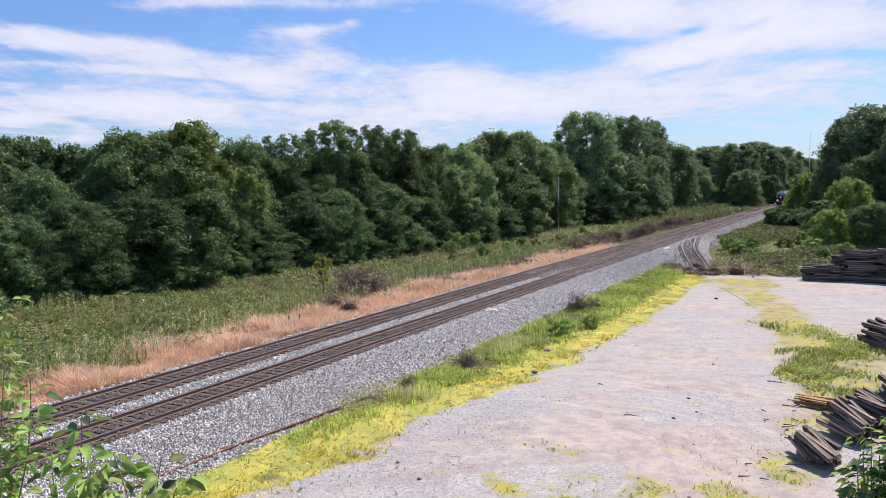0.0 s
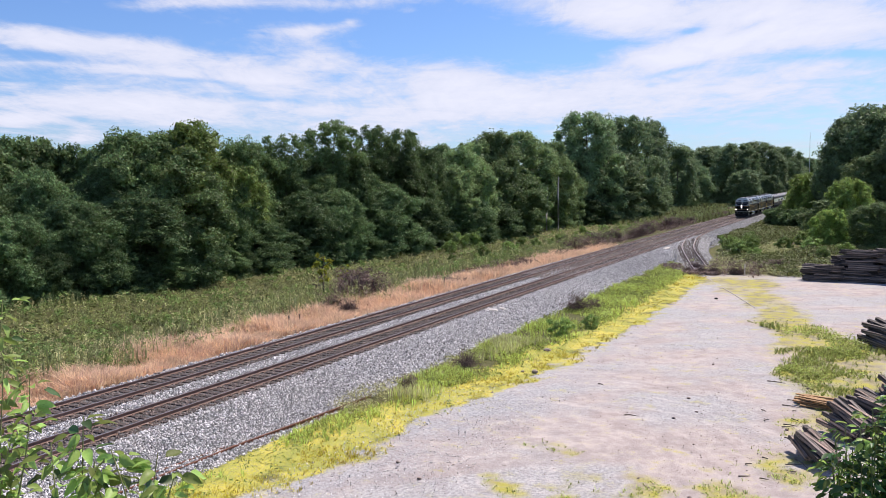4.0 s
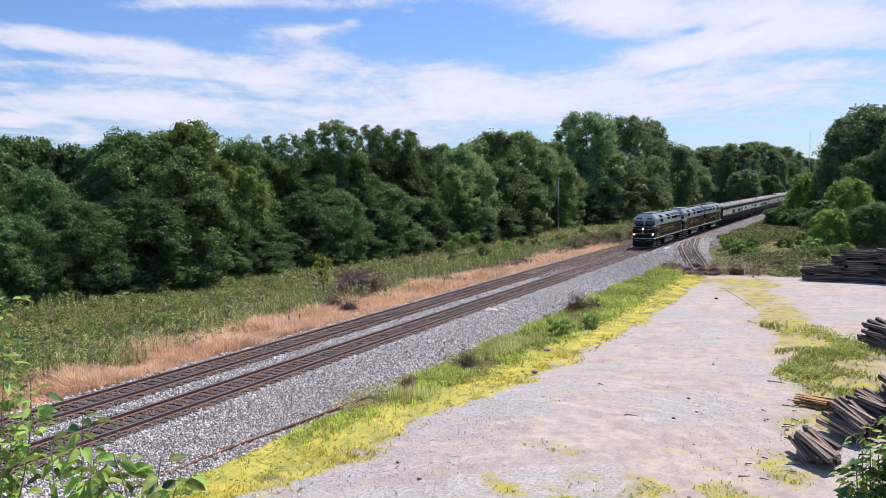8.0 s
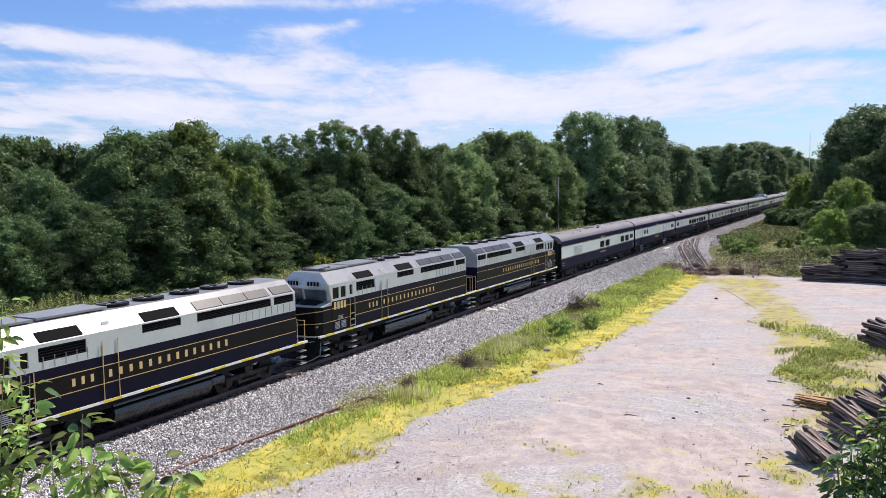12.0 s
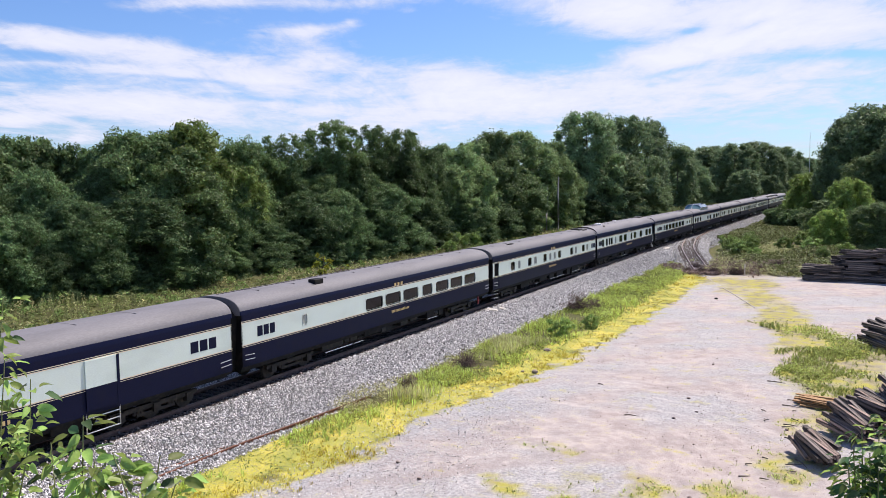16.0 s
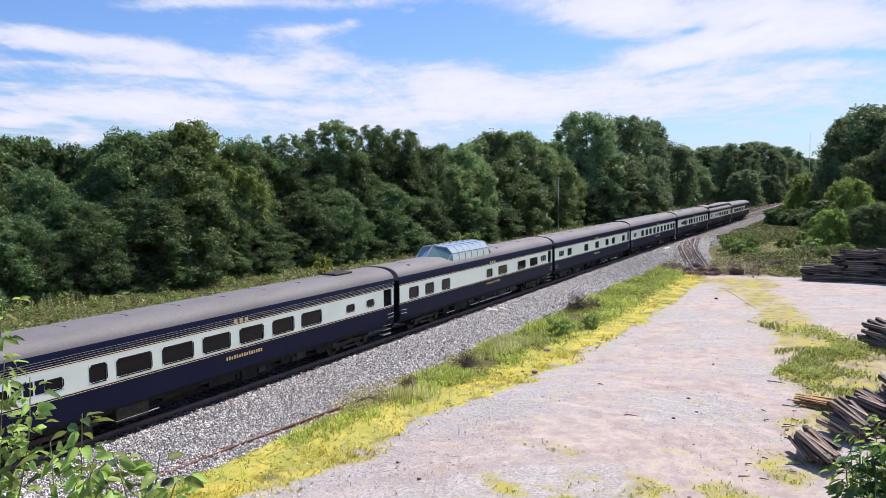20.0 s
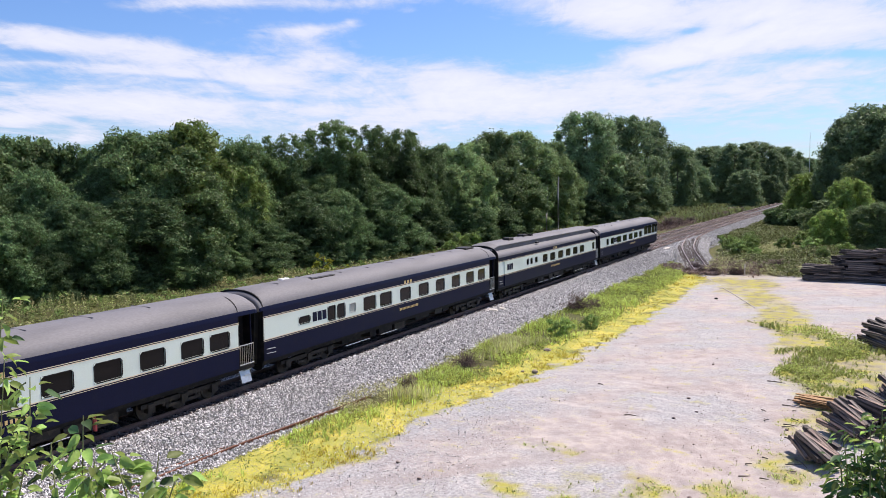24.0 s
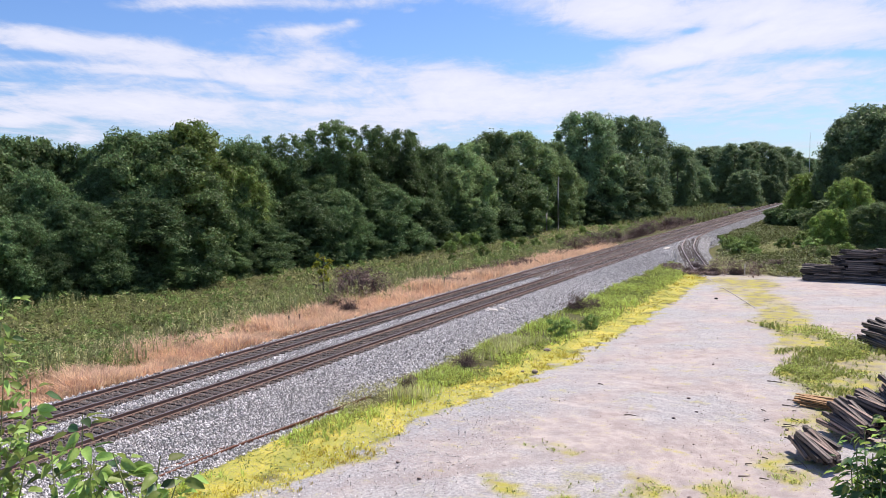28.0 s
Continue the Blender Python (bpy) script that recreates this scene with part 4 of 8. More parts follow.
YEL = make_tree(81, 3.2, 1.3, M["leafyel"], 0.3, UMBRELLA, 9, 6, 16, 0.11, label="thin yellow-green sapling beside the meadow", name="sapling", category="sapling", core=0.0, ragged=1.0)
OAKBUSH = make_tree(64, 3.0, 4.2, M["leaf"], 0.0, DOME, 18, 8, 40, 0.14, label="dense dark green bush beside the track", name="bush", category="bush", limbs=6, ragged=0.9)


def twigs(parent, seed, n=2600, height=1.35, width=1.15):
    """Fine dead twigs that fill a low dome."""
    r = np.random.default_rng(seed)
    d = unit(np.stack([r.normal(0, 1, n), r.normal(0, 1, n), np.abs(r.normal(0, 0.8, n)) + 0.15], -1))
    a = d * np.array([width, width, height]) * r.uniform(0.15, 0.75, (n, 1))
    b = a + unit(d + r.normal(size=(n, 3)) * 0.45 + np.array([0, 0, 0.35])) * r.uniform(0.2, 0.5, (n, 1))
    w = unit(np.cross(b - a, r.normal(size=(n, 3)))) * 0.014
    v = np.stack([a - w, a + w, b + w * 0.3, b - w * 0.3], 1).reshape(-1, 3)
    part("brushwood", mesh_of("brushwood", v, np.arange(4 * n).reshape(-1, 4), [M["twig"]]), None, parent)


for k, o in enumerate(DEAD):
    twigs(o, 300 + k, (2600, 750)[k])

# trees by kind: place, height and width of the crown
STANDS = {
    "locust": (
        (-37.5, 37.7, 8.2, 7.7), (-37.5, 41.1, 7.8, 6.2), (-37.1, 46.2, 9.2, 8.1), (-36.2, 52.3, 9.5, 11.4), (-35.6, 57.2, 6.5, 6.9), (-35.1, 61.7, 3.6, 6.0),
        (-35.2, 69.7, 5.9, 8.5), (-35.2, 76.6, 9.3, 9.7), (-34.7, 82.9, 9.6, 9.5), (-33.8, 92.5, 9.8, 11.1), (-32.5, 102.1, 6.3, 8.5), (-32.4, 96.1, 4.5, 7.3),
        (-33.6, 126.0, 9.0, 13.0), (-34.5, 133.0, 9.4, 10.0), (-32.2, 115.0, 7.8, 10.2), (-32.6, 140.5, 5.5, 8.0), (-31.2, 176.7, 6.1, 13.2), (-34.3, 64.7, 3.0, 4.3), (-35.8, 42.3, 5.1, 5.3),
        (-34.6, 46.9, 4.3, 5.6), (-34.5, 53.9, 3.4, 5.5), (-32.9, 85.9, 3.2, 6.8), (-33.6, 77.0, 3.4, 6.3), (-29.1, 207.0, 5.7, 10.6), (-46.1, 48.7, 11.8, 9.4),
        (-43.0, 52.6, 10.9, 7.9), (-46.7, 42.5, 12.0, 8.7), (-36.9, 66.2, 10.1, 7.0),
    ),
    "oak": (
        (-40.6, 56.1, 16.1, 9.8), (-39.0, 58.6, 14.9, 11.8), (-39.9, 72.1, 16.0, 8.1), (-40.8, 77.1, 14.3, 7.9),
        (-40.0, 84.0, 13.8, 8.3), (-38.4, 90.4, 15.0, 9.5), (-37.4, 99.1, 15.5, 10.1), (-35.8, 108.3, 16.1, 9.0), (-36.4, 91.4, 12.2, 8.7), (-37.4, 82.4, 11.5, 8.1),
        (-34.6, 103.4, 12.3, 7.8), (-33.2, 136.2, 13.7, 12.8),
    ),
    "airy": (
        (-38.5, 77.4, 16.9, 4.9), (-37.5, 86.5, 19.0, 7.6), (-36.5, 95.1, 19.1, 5.4), (-35.8, 101.8, 18.8, 6.5),
    ),
    "vine": (
        (-39.6, 62.5, 17.4, 10.4), (-38.0, 66.6, 12.7, 7.6),
    ),
    "feather": (
        (28.5, 150.0, 15.1, 9.4), (27.6, 118.0, 7.0, 5.6), (21.0, 133.0, 7.0, 6.0),
        (-34.3, 120.5, 17.3, 8.7), (-34.5, 132.0, 20.0, 11.4), (-34.2, 145.8, 20.8, 11.3), (-33.2, 159.4, 19.1, 9.7), (-33.1, 112.8, 13.3, 7.3), (-32.4, 166.4, 14.1, 7.5),
    ),
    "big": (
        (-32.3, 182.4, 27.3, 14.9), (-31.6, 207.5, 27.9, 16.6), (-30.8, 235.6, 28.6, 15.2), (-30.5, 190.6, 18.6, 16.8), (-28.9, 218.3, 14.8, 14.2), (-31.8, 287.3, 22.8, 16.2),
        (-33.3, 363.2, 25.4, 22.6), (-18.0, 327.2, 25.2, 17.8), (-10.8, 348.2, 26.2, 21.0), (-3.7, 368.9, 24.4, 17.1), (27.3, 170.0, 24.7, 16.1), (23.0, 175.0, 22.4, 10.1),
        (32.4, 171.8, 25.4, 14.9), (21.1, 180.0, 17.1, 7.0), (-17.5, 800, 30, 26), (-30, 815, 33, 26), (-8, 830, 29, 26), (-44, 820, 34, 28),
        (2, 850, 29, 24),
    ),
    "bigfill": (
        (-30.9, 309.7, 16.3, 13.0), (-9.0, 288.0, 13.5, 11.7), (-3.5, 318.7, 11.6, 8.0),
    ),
    "fill": (
        (-68.4, 61.2, 16.6, 7.8), (-67.1, 64.5, 16.2, 7.9), (-64.2, 66.8, 15.8, 6.5), (-68.9, 56.6, 16.6, 8.8), (-59.9, 67.2, 15.2, 6.4),
    ),
    "light": (
        (15.9, 184.7, 11.4, 9.0), (24.2, 125.0, 10.2, 6.6), (22.0, 120.0, 6.0, 4.6),
    ),
}


def stand(protos, rows, seed):
    """Trees of one kind, each stretched to its height and width."""
    r = random.Random(seed)
    for k, (x, y, h, w) in enumerate(rows):
        proto = protos[(k + r.randrange(2)) % len(protos)]
        ph, pw = SIZE[proto]
        place(proto, x, y, w / pw, None, 0.945 * (h / ph) / (w / pw))


def woods():
    r = random.Random(99)
    for k, (kind, protos) in enumerate((("locust", LOCUST), ("oak", OAK), ("vine", VINE), ("airy", AIRY), ("feather", FEATHER), ("big", BIG), ("bigfill", BIG), ("fill", FILL), ("light", LIGHT))):
        stand(protos, STANDS[kind], 200 + k)
    # the inside of the wood
    for k in range(19):
        y = 40 + k * 8.0
        place(FILL[r.randrange(2)], (-47 if y > 55 else -53) + r.uniform(-2, 2), y + r.uniform(-2, 2), r.uniform(0.72, 0.84))
    for x, y, s in ((-54, 50, 0.9), (-62, 90, 0.95), (-52, 100, 0.9), (-54, 84, 0.88), (-50, 118, 0.95), (-50, 140, 1.1), (-50, 165, 1.15), (-80, 72, 1.1), (-76, 60, 1.0), (-62, 42, 0.85), (-44, 190, 1.2), (-46, 215, 1.3), (-45, 240, 1.2)):
        place(FILL[r.randrange(2)], x, y, s)
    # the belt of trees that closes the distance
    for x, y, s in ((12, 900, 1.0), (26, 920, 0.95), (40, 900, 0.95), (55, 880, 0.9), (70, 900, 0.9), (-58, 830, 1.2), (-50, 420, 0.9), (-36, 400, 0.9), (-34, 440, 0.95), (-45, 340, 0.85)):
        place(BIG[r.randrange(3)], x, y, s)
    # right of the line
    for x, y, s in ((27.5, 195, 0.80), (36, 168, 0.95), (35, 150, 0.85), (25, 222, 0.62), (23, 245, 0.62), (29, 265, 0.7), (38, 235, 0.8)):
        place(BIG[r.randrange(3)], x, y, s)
    for x, y, s in ((18.5, 184, 0.95), (13.5, 205, 0.8), (15.5, 240, 1.0), (17, 268, 1.0), (18, 305, 1.1), (19.5, 335, 1.1), (21.0, 128, 0.5)):
        place(LIGHT[r.randrange(2)], x, y, s)
    for x, y, s in ((9.8, 178, 1.15), (11.5, 176, 1.25), (13.0, 174, 1.2), (14.5, 171, 1.3), (16.5, 168, 1.3), (8.8, 186, 1.1), (11, 192, 1.3), (18, 160, 1.2), (20.5, 150, 1.2), (19.5, 140, 1.0), (22.5, 138, 1.2), (25.5, 131, 1.2)):
        place(OAKBUSH, x, y, s)
    for x, y, s in ((10.4, 112, 0.75), (9.2, 116, 0.7), (11.6, 107, 0.75), (12.8, 110, 0.85), (12.0, 116, 0.9), (14.0, 104, 0.5), (21.5, 104, 0.6), (24, 108, 0.7), (20.0, 112, 0.8), (16.5, 116, 0.7),
                    (8.3, 47.4, 0.42), (9.2, 51.0, 0.33), (18.5, 122, 0.9), (-29.8, 104, 0.9), (-29.0, 107, 0.8), (-28.2, 111, 0.8), (-27.0, 100, 0.6)):
        place(BUSH[r.randrange(2)], x, y, s)
    for x, y, s in ((-12.4, 54.0, 1.75), (-13.2, 55.4, 1.95), (-14.1, 57.0, 1.8), (-12.6, 56.6, 1.5), (-15.0, 58.6, 1.4), (-9.0, 48.4, 0.8), (-11.4, 49.6, 0.95), (-12.9, 54.6, 1.1), (-10.6, 52.6, 0.9), (6.1, 57.6, 0.95), (6.9, 59.0, 0.6), (5.8, 32.2, 0.5), (6.3, 37.6, 0.62), (11.5, 88, 0.7), (13.2, 90, 0.8), (15.2, 92.5, 0.7), (17.3, 95, 0.7),
                    (-10.5, 76, 0.8), (-10.8, 80, 0.9), (-10.0, 86, 0.8), (9.5, 89, 0.7), (10.6, 86, 0.6), (12.0, 85, 0.7), (9.0, 86.5, 0.5), (14.0, 86.5, 0.8), (16.2, 88, 0.8), (-8.8, 55, 0.5)):
        place(DEAD[0 if x < 0 or y > 80 else 1], x, y, s)
    for k in range(16):
        y = 104 + k * 5.2
        place(DEAD[r.randrange(2)], -10.0 + bend(y) + r.uniform(-0.9, 0.9), y, r.uniform(1.1, 1.7))
    for k in range(24):
        y = 84 + k * 3.4
        place(BUSH[r.randrange(2)], -19 + r.uniform(-5, 4.5) + bend(y), y, r.uniform(0.3, 0.6))
    for x, y, s in ((-19.2, 59.0, 1.25), (-17.6, 60.0, 0.9), (-15.4, 59.0, 0.7), (-11.2, 133, 0.6)):
        place(YEL, x, y, s)


woods()


def tufts(name, x, y, height, blades, mt, label, lean=0.45, wide=0.05, seed=1, zoff=0.0):
    """Grass or weeds: blades in tufts at the given places."""
    r = np.random.default_rng(seed)
    n = len(x)
    z = land(x, y) + zoff
    x, y, z, h = (np.repeat(a, blades) for a in (x, y, z, height))
    k = len(x)
    h = h * r.uniform(0.55, 1.15, k)
    px, py = x + r.normal(0, 0.12, k) * np.maximum(h, 0.25), y + r.normal(0, 0.12, k) * np.maximum(h, 0.25)
    a = r.uniform(0, 6.28, k)
    l = h * np.abs(r.normal(0, lean, k))
    w = wide * (0.6 + h)
    base = np.stack([px, py, z - 0.03], -1)
    side = np.stack([-np.sin(a), np.cos(a), 0 * a], -1) * w[:, None]
    mid = base + np.stack([np.cos(a) * l * 0.35, np.sin(a) * l * 0.35, h * 0.6], -1)
    tip = base + np.stack([np.cos(a) * l, np.sin(a) * l, h], -1)
    v = np.stack([base - side * 0.5, base + side * 0.5, mid + side, tip, mid - side], 1)
    i = np.arange(k)[:, None] * 5
    f = np.concatenate([i + np.array([[0, 1, 2]]), i + np.array([[0, 2, 4]]), i + np.array([[4, 2, 3]])], 0)
    return tagged(new(name, mesh_of(name, v.reshape(-1, 3), f, [mt])), label, "grass", kind="stuff")


def leafy(name, x, y, height, per, size, mt, label, seed=1, spread=0.28):
    """Leafy herbs: small leaves through a low mound at each place."""
    r = np.random.default_rng(seed)
    z = land(x, y)
    x, y, z, h = (np.repeat(a, per) for a in (x, y, z, height))
    n = len(x)
    t = r.uniform(0, 1, n) ** 0.7
    w = spread * (1.15 - 0.75 * t)
    c = np.stack([x + r.normal(0, 1, n) * w, y + r.normal(0, 1, n) * w, z + h * t], -1)
    nrm = r.normal(size=(n, 3)) * 0.7 + np.array([0.15, 0, 0.75])
    v, f = leaflets(c, nrm, size, r, 1.8)
    return tagged(new(name, mesh_of(name, v, f, [mt])), label, "weeds", kind="stuff")


def strew(n, x0, x1, y0, y1, power=1.4, seed=0, keep=None):
    r = np.random.default_rng(seed)
    y = y0 + (y1 - y0) * r.uniform(0, 1, n) ** power
    x = r.uniform(x0, x1, n) + bends(y)
    if keep is not None:
        k = keep(x, y, r.uniform(0, 1, n))
        x, y = x[k], y[k]
    return x, y


def strip0(x, y, q):
    return q < smooth01(x, 5.0, 5.6) * (1 - smooth01(x, moss_edge(y) - 2.6, moss_edge(y) - 1.4)) * smooth01(noise2(x, y, 0.5, 121), -0.3, 0.4)


def meadow():
    r = np.random.default_rng(17)
    field = lambda x, y, q: q < smooth01(x - bends(y) + 0.7 * noise2(x, y, 0.9, 3) + 1.1 * noise2(x, y, 0.28, 43) + 0.4 * smooth01(y, 75, 50), -8.6, -10.4)
    # tall leafy spires in patches of several kinds, taller towards the track
    tall = lambda x, y: (0.85 + 0.42 * noise2(x, y, 0.30, 5) + 0.22 * noise2(x, y, 0.9, 6)) * (0.7 + 0.75 * smooth01(x - bends(y), -20, -12.5))
    kinds = ((5600, "weed", 38, 0.058, 0.14, 0.25, "tall leafy green weeds of the meadow beside the railway"), (3600, "weedpale", 26, 0.050, 0.11, 0.30, "pale seeding weeds of the meadow beside the railway"),
             (3000, "olive", 30, 0.060, 0.15, 0.25, "olive green weeds of the meadow beside the railway"), (1700, "leafbright", 46, 0.095, 0.30, 0.25, "dark leafy clumps of weeds in the meadow"))
    for k, (n, mt, per, size, wide, cut, lab) in enumerate(kinds):
        patch = lambda x, y, q: field(x, y, q) & (noise2(x, y, 0.33, 60 + k) + 0.5 * noise2(x, y, 1.0, 66 + k) > cut - 0.55)
        x, y = strew(n, -36, -9.0, 18, 185, 1.55, 60 + k, patch)
        h = np.maximum(tall(x, y), 0.35) * np.random.default_rng(70 + k).uniform(0.7, 1.25, len(x))
        leafy("meadow_weeds", x, y, h, per, size, M[mt], lab, 80 + k, wide)
    x, y = strew(1300, -34, -9.0, 18, 130, 1.5, 34, field)
    tufts("meadow_stalks", x, y, np.maximum(1.05 * tall(x, y), 0.4), 5, M["stalk"], "upright pale green stalks of the meadow", 0.22, 0.012, 35)
    x, y = strew(6000, -36, -9.0, 18, 110, 1.4, 31, field)
    leafy("meadow_herbs", x, y, np.full(len(x), 0.35), 7, 0.10, M["weed"], "low leafy herbs of the meadow beside the railway", 32, 0.3)
    x, y = strew(17000, -14.5, -6.2, 18, 115, 1.4, 6, lambda x, y, q: q < ground_masks(x, y)[2] * 0.97)
    tufts("dry_grass", x, y, np.maximum(0.78 + 0.34 * noise2(x, y, 0.9, 8), 0.25), 9, M["straw"], "dry straw-coloured grass along the track", 0.95, 0.013, 7)
    x, y = strew(3500, -12.5, -8.5, 18, 120, 1.4, 8, lambda x, y, q: q < smooth01(noise2(x, y, 0.5, 9), 0.0, 0.6))
    tufts("dry_grass", x, y, np.maximum(0.75 + 0.3 * noise2(x, y, 0.8, 8), 0.3), 6, M["strawred"], "reddish dry weeds along the track", 0.45, 0.03, 9)
    # dark and brown growth along the far part of the line
    x, y = strew(2600, -12.5, -7.6, 62, 300, 1.2, 110, lambda x, y, q: q < smooth01(noise2(x, y, 0.25, 111), -0.5, 0.3))
    leafy("meadow_edge", x, y, np.maximum(0.7 + 0.35 * noise2(x, y, 0.4, 112), 0.2), 14, 0.12, M["leafdead"], "brown withered weeds along the far track", 113, 0.4)
    x, y = strew(1000, -16, -9.0, 24, 120, 1.2, 114, lambda x, y, q: q < smooth01(noise2(x, y, 0.5, 115), 0.0, 0.5))
    leafy("meadow_edge", x, y, np.maximum(1.0 + 0.4 * noise2(x, y, 0.5, 116), 0.3), 34, 0.075, M["olive"], "olive green weeds at the edge of the dry grass", 117, 0.34)
    x, y = strew(2000, 4.9, 10.5, 30, 96, 1.0, 118, strip0)
    tufts("verge_grass", x, y, np.maximum(0.5 + 0.2 * noise2(x, y, 0.8, 119), 0.2), 9, M["verge"], "tall sunlit grass clumps of the verge", 0.5, 0.013, 120)
    # verge between ballast and yard
    x, y = strew(20000, 4.6, 12.8, 15, 92, 1.4, 10, lambda x, y, q: q < ground_masks(x, y)[1] * (0.35 + 0.6 * smooth01(noise2(x, y, 1.7, 77), -0.5, 0.4)))
    outer = x + 0.5 * noise2(x, y, 0.9, 78) > moss_edge(y) - 1.7
    for sel, mt, lab in ((outer, "moss", "short yellow grass along the edge of the yard"), (~outer, "tongue", "short green grass of the verge")):
        tufts("moss_grass", x[sel], y[sel], np.maximum(0.12 + 0.07 * noise2(x[sel], y[sel], 1.4, 8), 0.03), 6, M[mt], lab, 0.9, 0.014, 11)
    strip = lambda x, y, q: q < smooth01(x, 4.9, 5.5) * (1 - smooth01(x, moss_edge(y) - 3.0, moss_edge(y) - 1.2)) * smooth01(noise2(x, y, 0.7, 13), -1.1, 0.2)
    x, y = strew(10000, 4.6, 10.5, 15, 94, 1.25, 12, strip)
    tufts("verge_grass", x, y, np.maximum(0.30 + 0.20 * noise2(x, y, 0.8, 14), 0.1), 8, M["verge"], "tall sunlit grass of the verge", 0.7, 0.014, 13)
    x, y = strew(2600, 4.9, 10, 33, 96, 1.0, 14, strip)
    leafy("verge_weeds", x, y, 0.32 + 0.14 * noise2(x, y, 0.6, 15), 12, 0.065, M["verge"], "bright green leafy weeds of the verge", 15, 0.2)
    x, y = strew(700, 4.9, 8.5, 17, 40, 1.0, 51, strip)
    leafy("verge_weeds", x, y, 0.22 + 0.1 * noise2(x, y, 0.6, 15), 9, 0.05, M["verge"], "small leafy weeds at the foot of the ballast", 52, 0.15)
    x, y = strew(1500, 3.6, 6.2, 26, 46, 1.0, 53, lambda x, y, q: q < smooth01(noise2(x, y, 0.55, 54), 0.0, 0.5))
    leafy("verge_weeds", x, y, 0.22 + 0.12 * noise2(x, y, 0.6, 15), 9, 0.045, M["weedpale"], "grey-green weeds growing in the ballast", 55, 0.2)
    x, y = strew(500, 5.4, 11.0, 17, 70, 1.2, 140, lambda x, y, q: q < ground_masks(x, y)[1] * 0.8)
    leafy("verge_weeds", x, y, np.maximum(0.13 + 0.08 * noise2(x, y, 0.9, 141), 0.04), 10, 0.035, M["leafbright"], "small dark weeds in the mossy verge", 142, 0.12)
    x, y = strew(1900, 5.2, 8.6, 30, 46, 1.0, 130, strip0)
    tufts("verge_grass", x, y, np.maximum(0.45 + 0.2 * noise2(x, y, 0.8, 131), 0.15), 8, M["seed"], "pale seeding grass of the verge", 0.5, 0.012, 132)
    x, y = strew(900, 21, 26, 38, 56, 1.0, 133, lambda x, y, q: q < smooth01(ground_masks(x, y)[3], 0.3, 0.7) * smooth01(noise2(x, y, 0.7, 134), -0.5, 0.5))
    leafy("yard_weeds", x, y, np.maximum(0.3 + 0.15 * noise2(x, y, 0.8, 135), 0.1), 26, 0.05, M["tongue"], "leafy green weeds in the gravel yard", 136, 0.25)
    # the tongue on the right of the yard, and the rough ground behind it
    t = lambda x, y, q: q < smooth01(ground_masks(x, y)[3], 0.15, 0.7) * (0.08 + 0.92 * smooth01(noise2(x, y, 1.1, 16) + 0.6 * noise2(x, y, 0.4, 18), -0.2, 0.8)) * (0.25 + 0.75 * smooth01(y, 60, 54))
    x, y = strew(16000, 18, 28, 33, 66, 1.0, 16, t)
    tufts("yard_grass", x, y, np.maximum(0.22 + 0.2 * noise2(x, y, 0.6, 14), 0.05) * (0.35 + 0.65 * smooth01(y, 60, 54)), 8, M["tongue"], "green grass tussocks in the gravel yard", 0.7, 0.014, 17)
    x, y = strew(1800, 4, 30, 86, 150, 1.2, 45, lambda x, y, q: (x > np.interp(y, [86, 100, 128, 150], [12.0, 10.2, 6.4, 5.2])) & (noise2(x, y, 0.3, 46) > 0))
    leafy("rough_weeds", x, y, np.maximum(0.8 + 0.4 * noise2(x, y, 0.3, 47), 0.15), 14, 0.12, M["olive"], "olive rough weeds right of the railway", 48, 0.26)
    x, y = strew(3900, 4, 30, 86, 150, 1.2, 18, lambda x, y, q: (noise2(x, y, 0.28, 97) < 0.35) & (x > np.interp(y, [86, 100, 128, 150], [12.0, 10.2, 6.4, 5.2])))
    leafy("rough_weeds", x, y, np.maximum(0.7 + 0.45 * noise2(x, y, 0.3, 19), 0.15), 13, 0.13, M["weed"], "rough green weeds right of the railway", 19, 0.28)
    x, y = strew(3600, 9, 26, 86, 128, 1.0, 96, lambda x, y, q: (noise2(x, y, 0.28, 97) > 0.1) & (x > 10.5))
    leafy("rough_weeds", x, y, np.maximum(0.75 + 0.25 * noise2(x, y, 0.5, 19), 0.15), 18, 0.085, M["seed"], "dry yellow-green grass behind the yard", 98, 0.25)
    x, y = strew(1100, 5.5, 16, 84, 91, 1.0, 90, lambda x, y, q: q < smooth01(noise2(x, y, 0.7, 91), -0.6, 0.3))
    leafy("rough_weeds", x, y, 0.45 + 0.2 * noise2(x, y, 0.5, 19), 11, 0.09, M["leafdead"], "brown withered weeds over the end of the siding", 92, 0.3)
    x, y = strew(1500, 8, 22, 86, 125, 1.0, 93, lambda x, y, q: (q < smooth01(noise2(x, y, 0.4, 94), 0.0, 0.5)) & (x > 10.5))
    leafy("rough_weeds", x, y, 0.7 + 0.25 * noise2(x, y, 0.5, 19), 11, 0.10, M["leafdead"], "brown withered weeds behind the yard", 95, 0.35)
    x, y = strew(2500, 11, 24, 90, 135, 1.0, 20, lambda x, y, q: q < smooth01(noise2(x, y, 0.3, 23), -0.1, 0.6))
    leafy("rough_weeds", x, y, 0.6 + 0.2 * noise2(x, y, 0.4, 19), 9, 0.14, M["weedpale"], "pale green weeds right of the railway", 21)
    x, y = strew(3600, 4.8, 16, 132, 260, 1.3, 40)
    leafy("rough_weeds", x, y, 0.7 + 0.2 * noise2(x, y, 0.4, 19), 9, 0.20, M["weed"], "weeds beside the far end of the track", 41, 0.4)
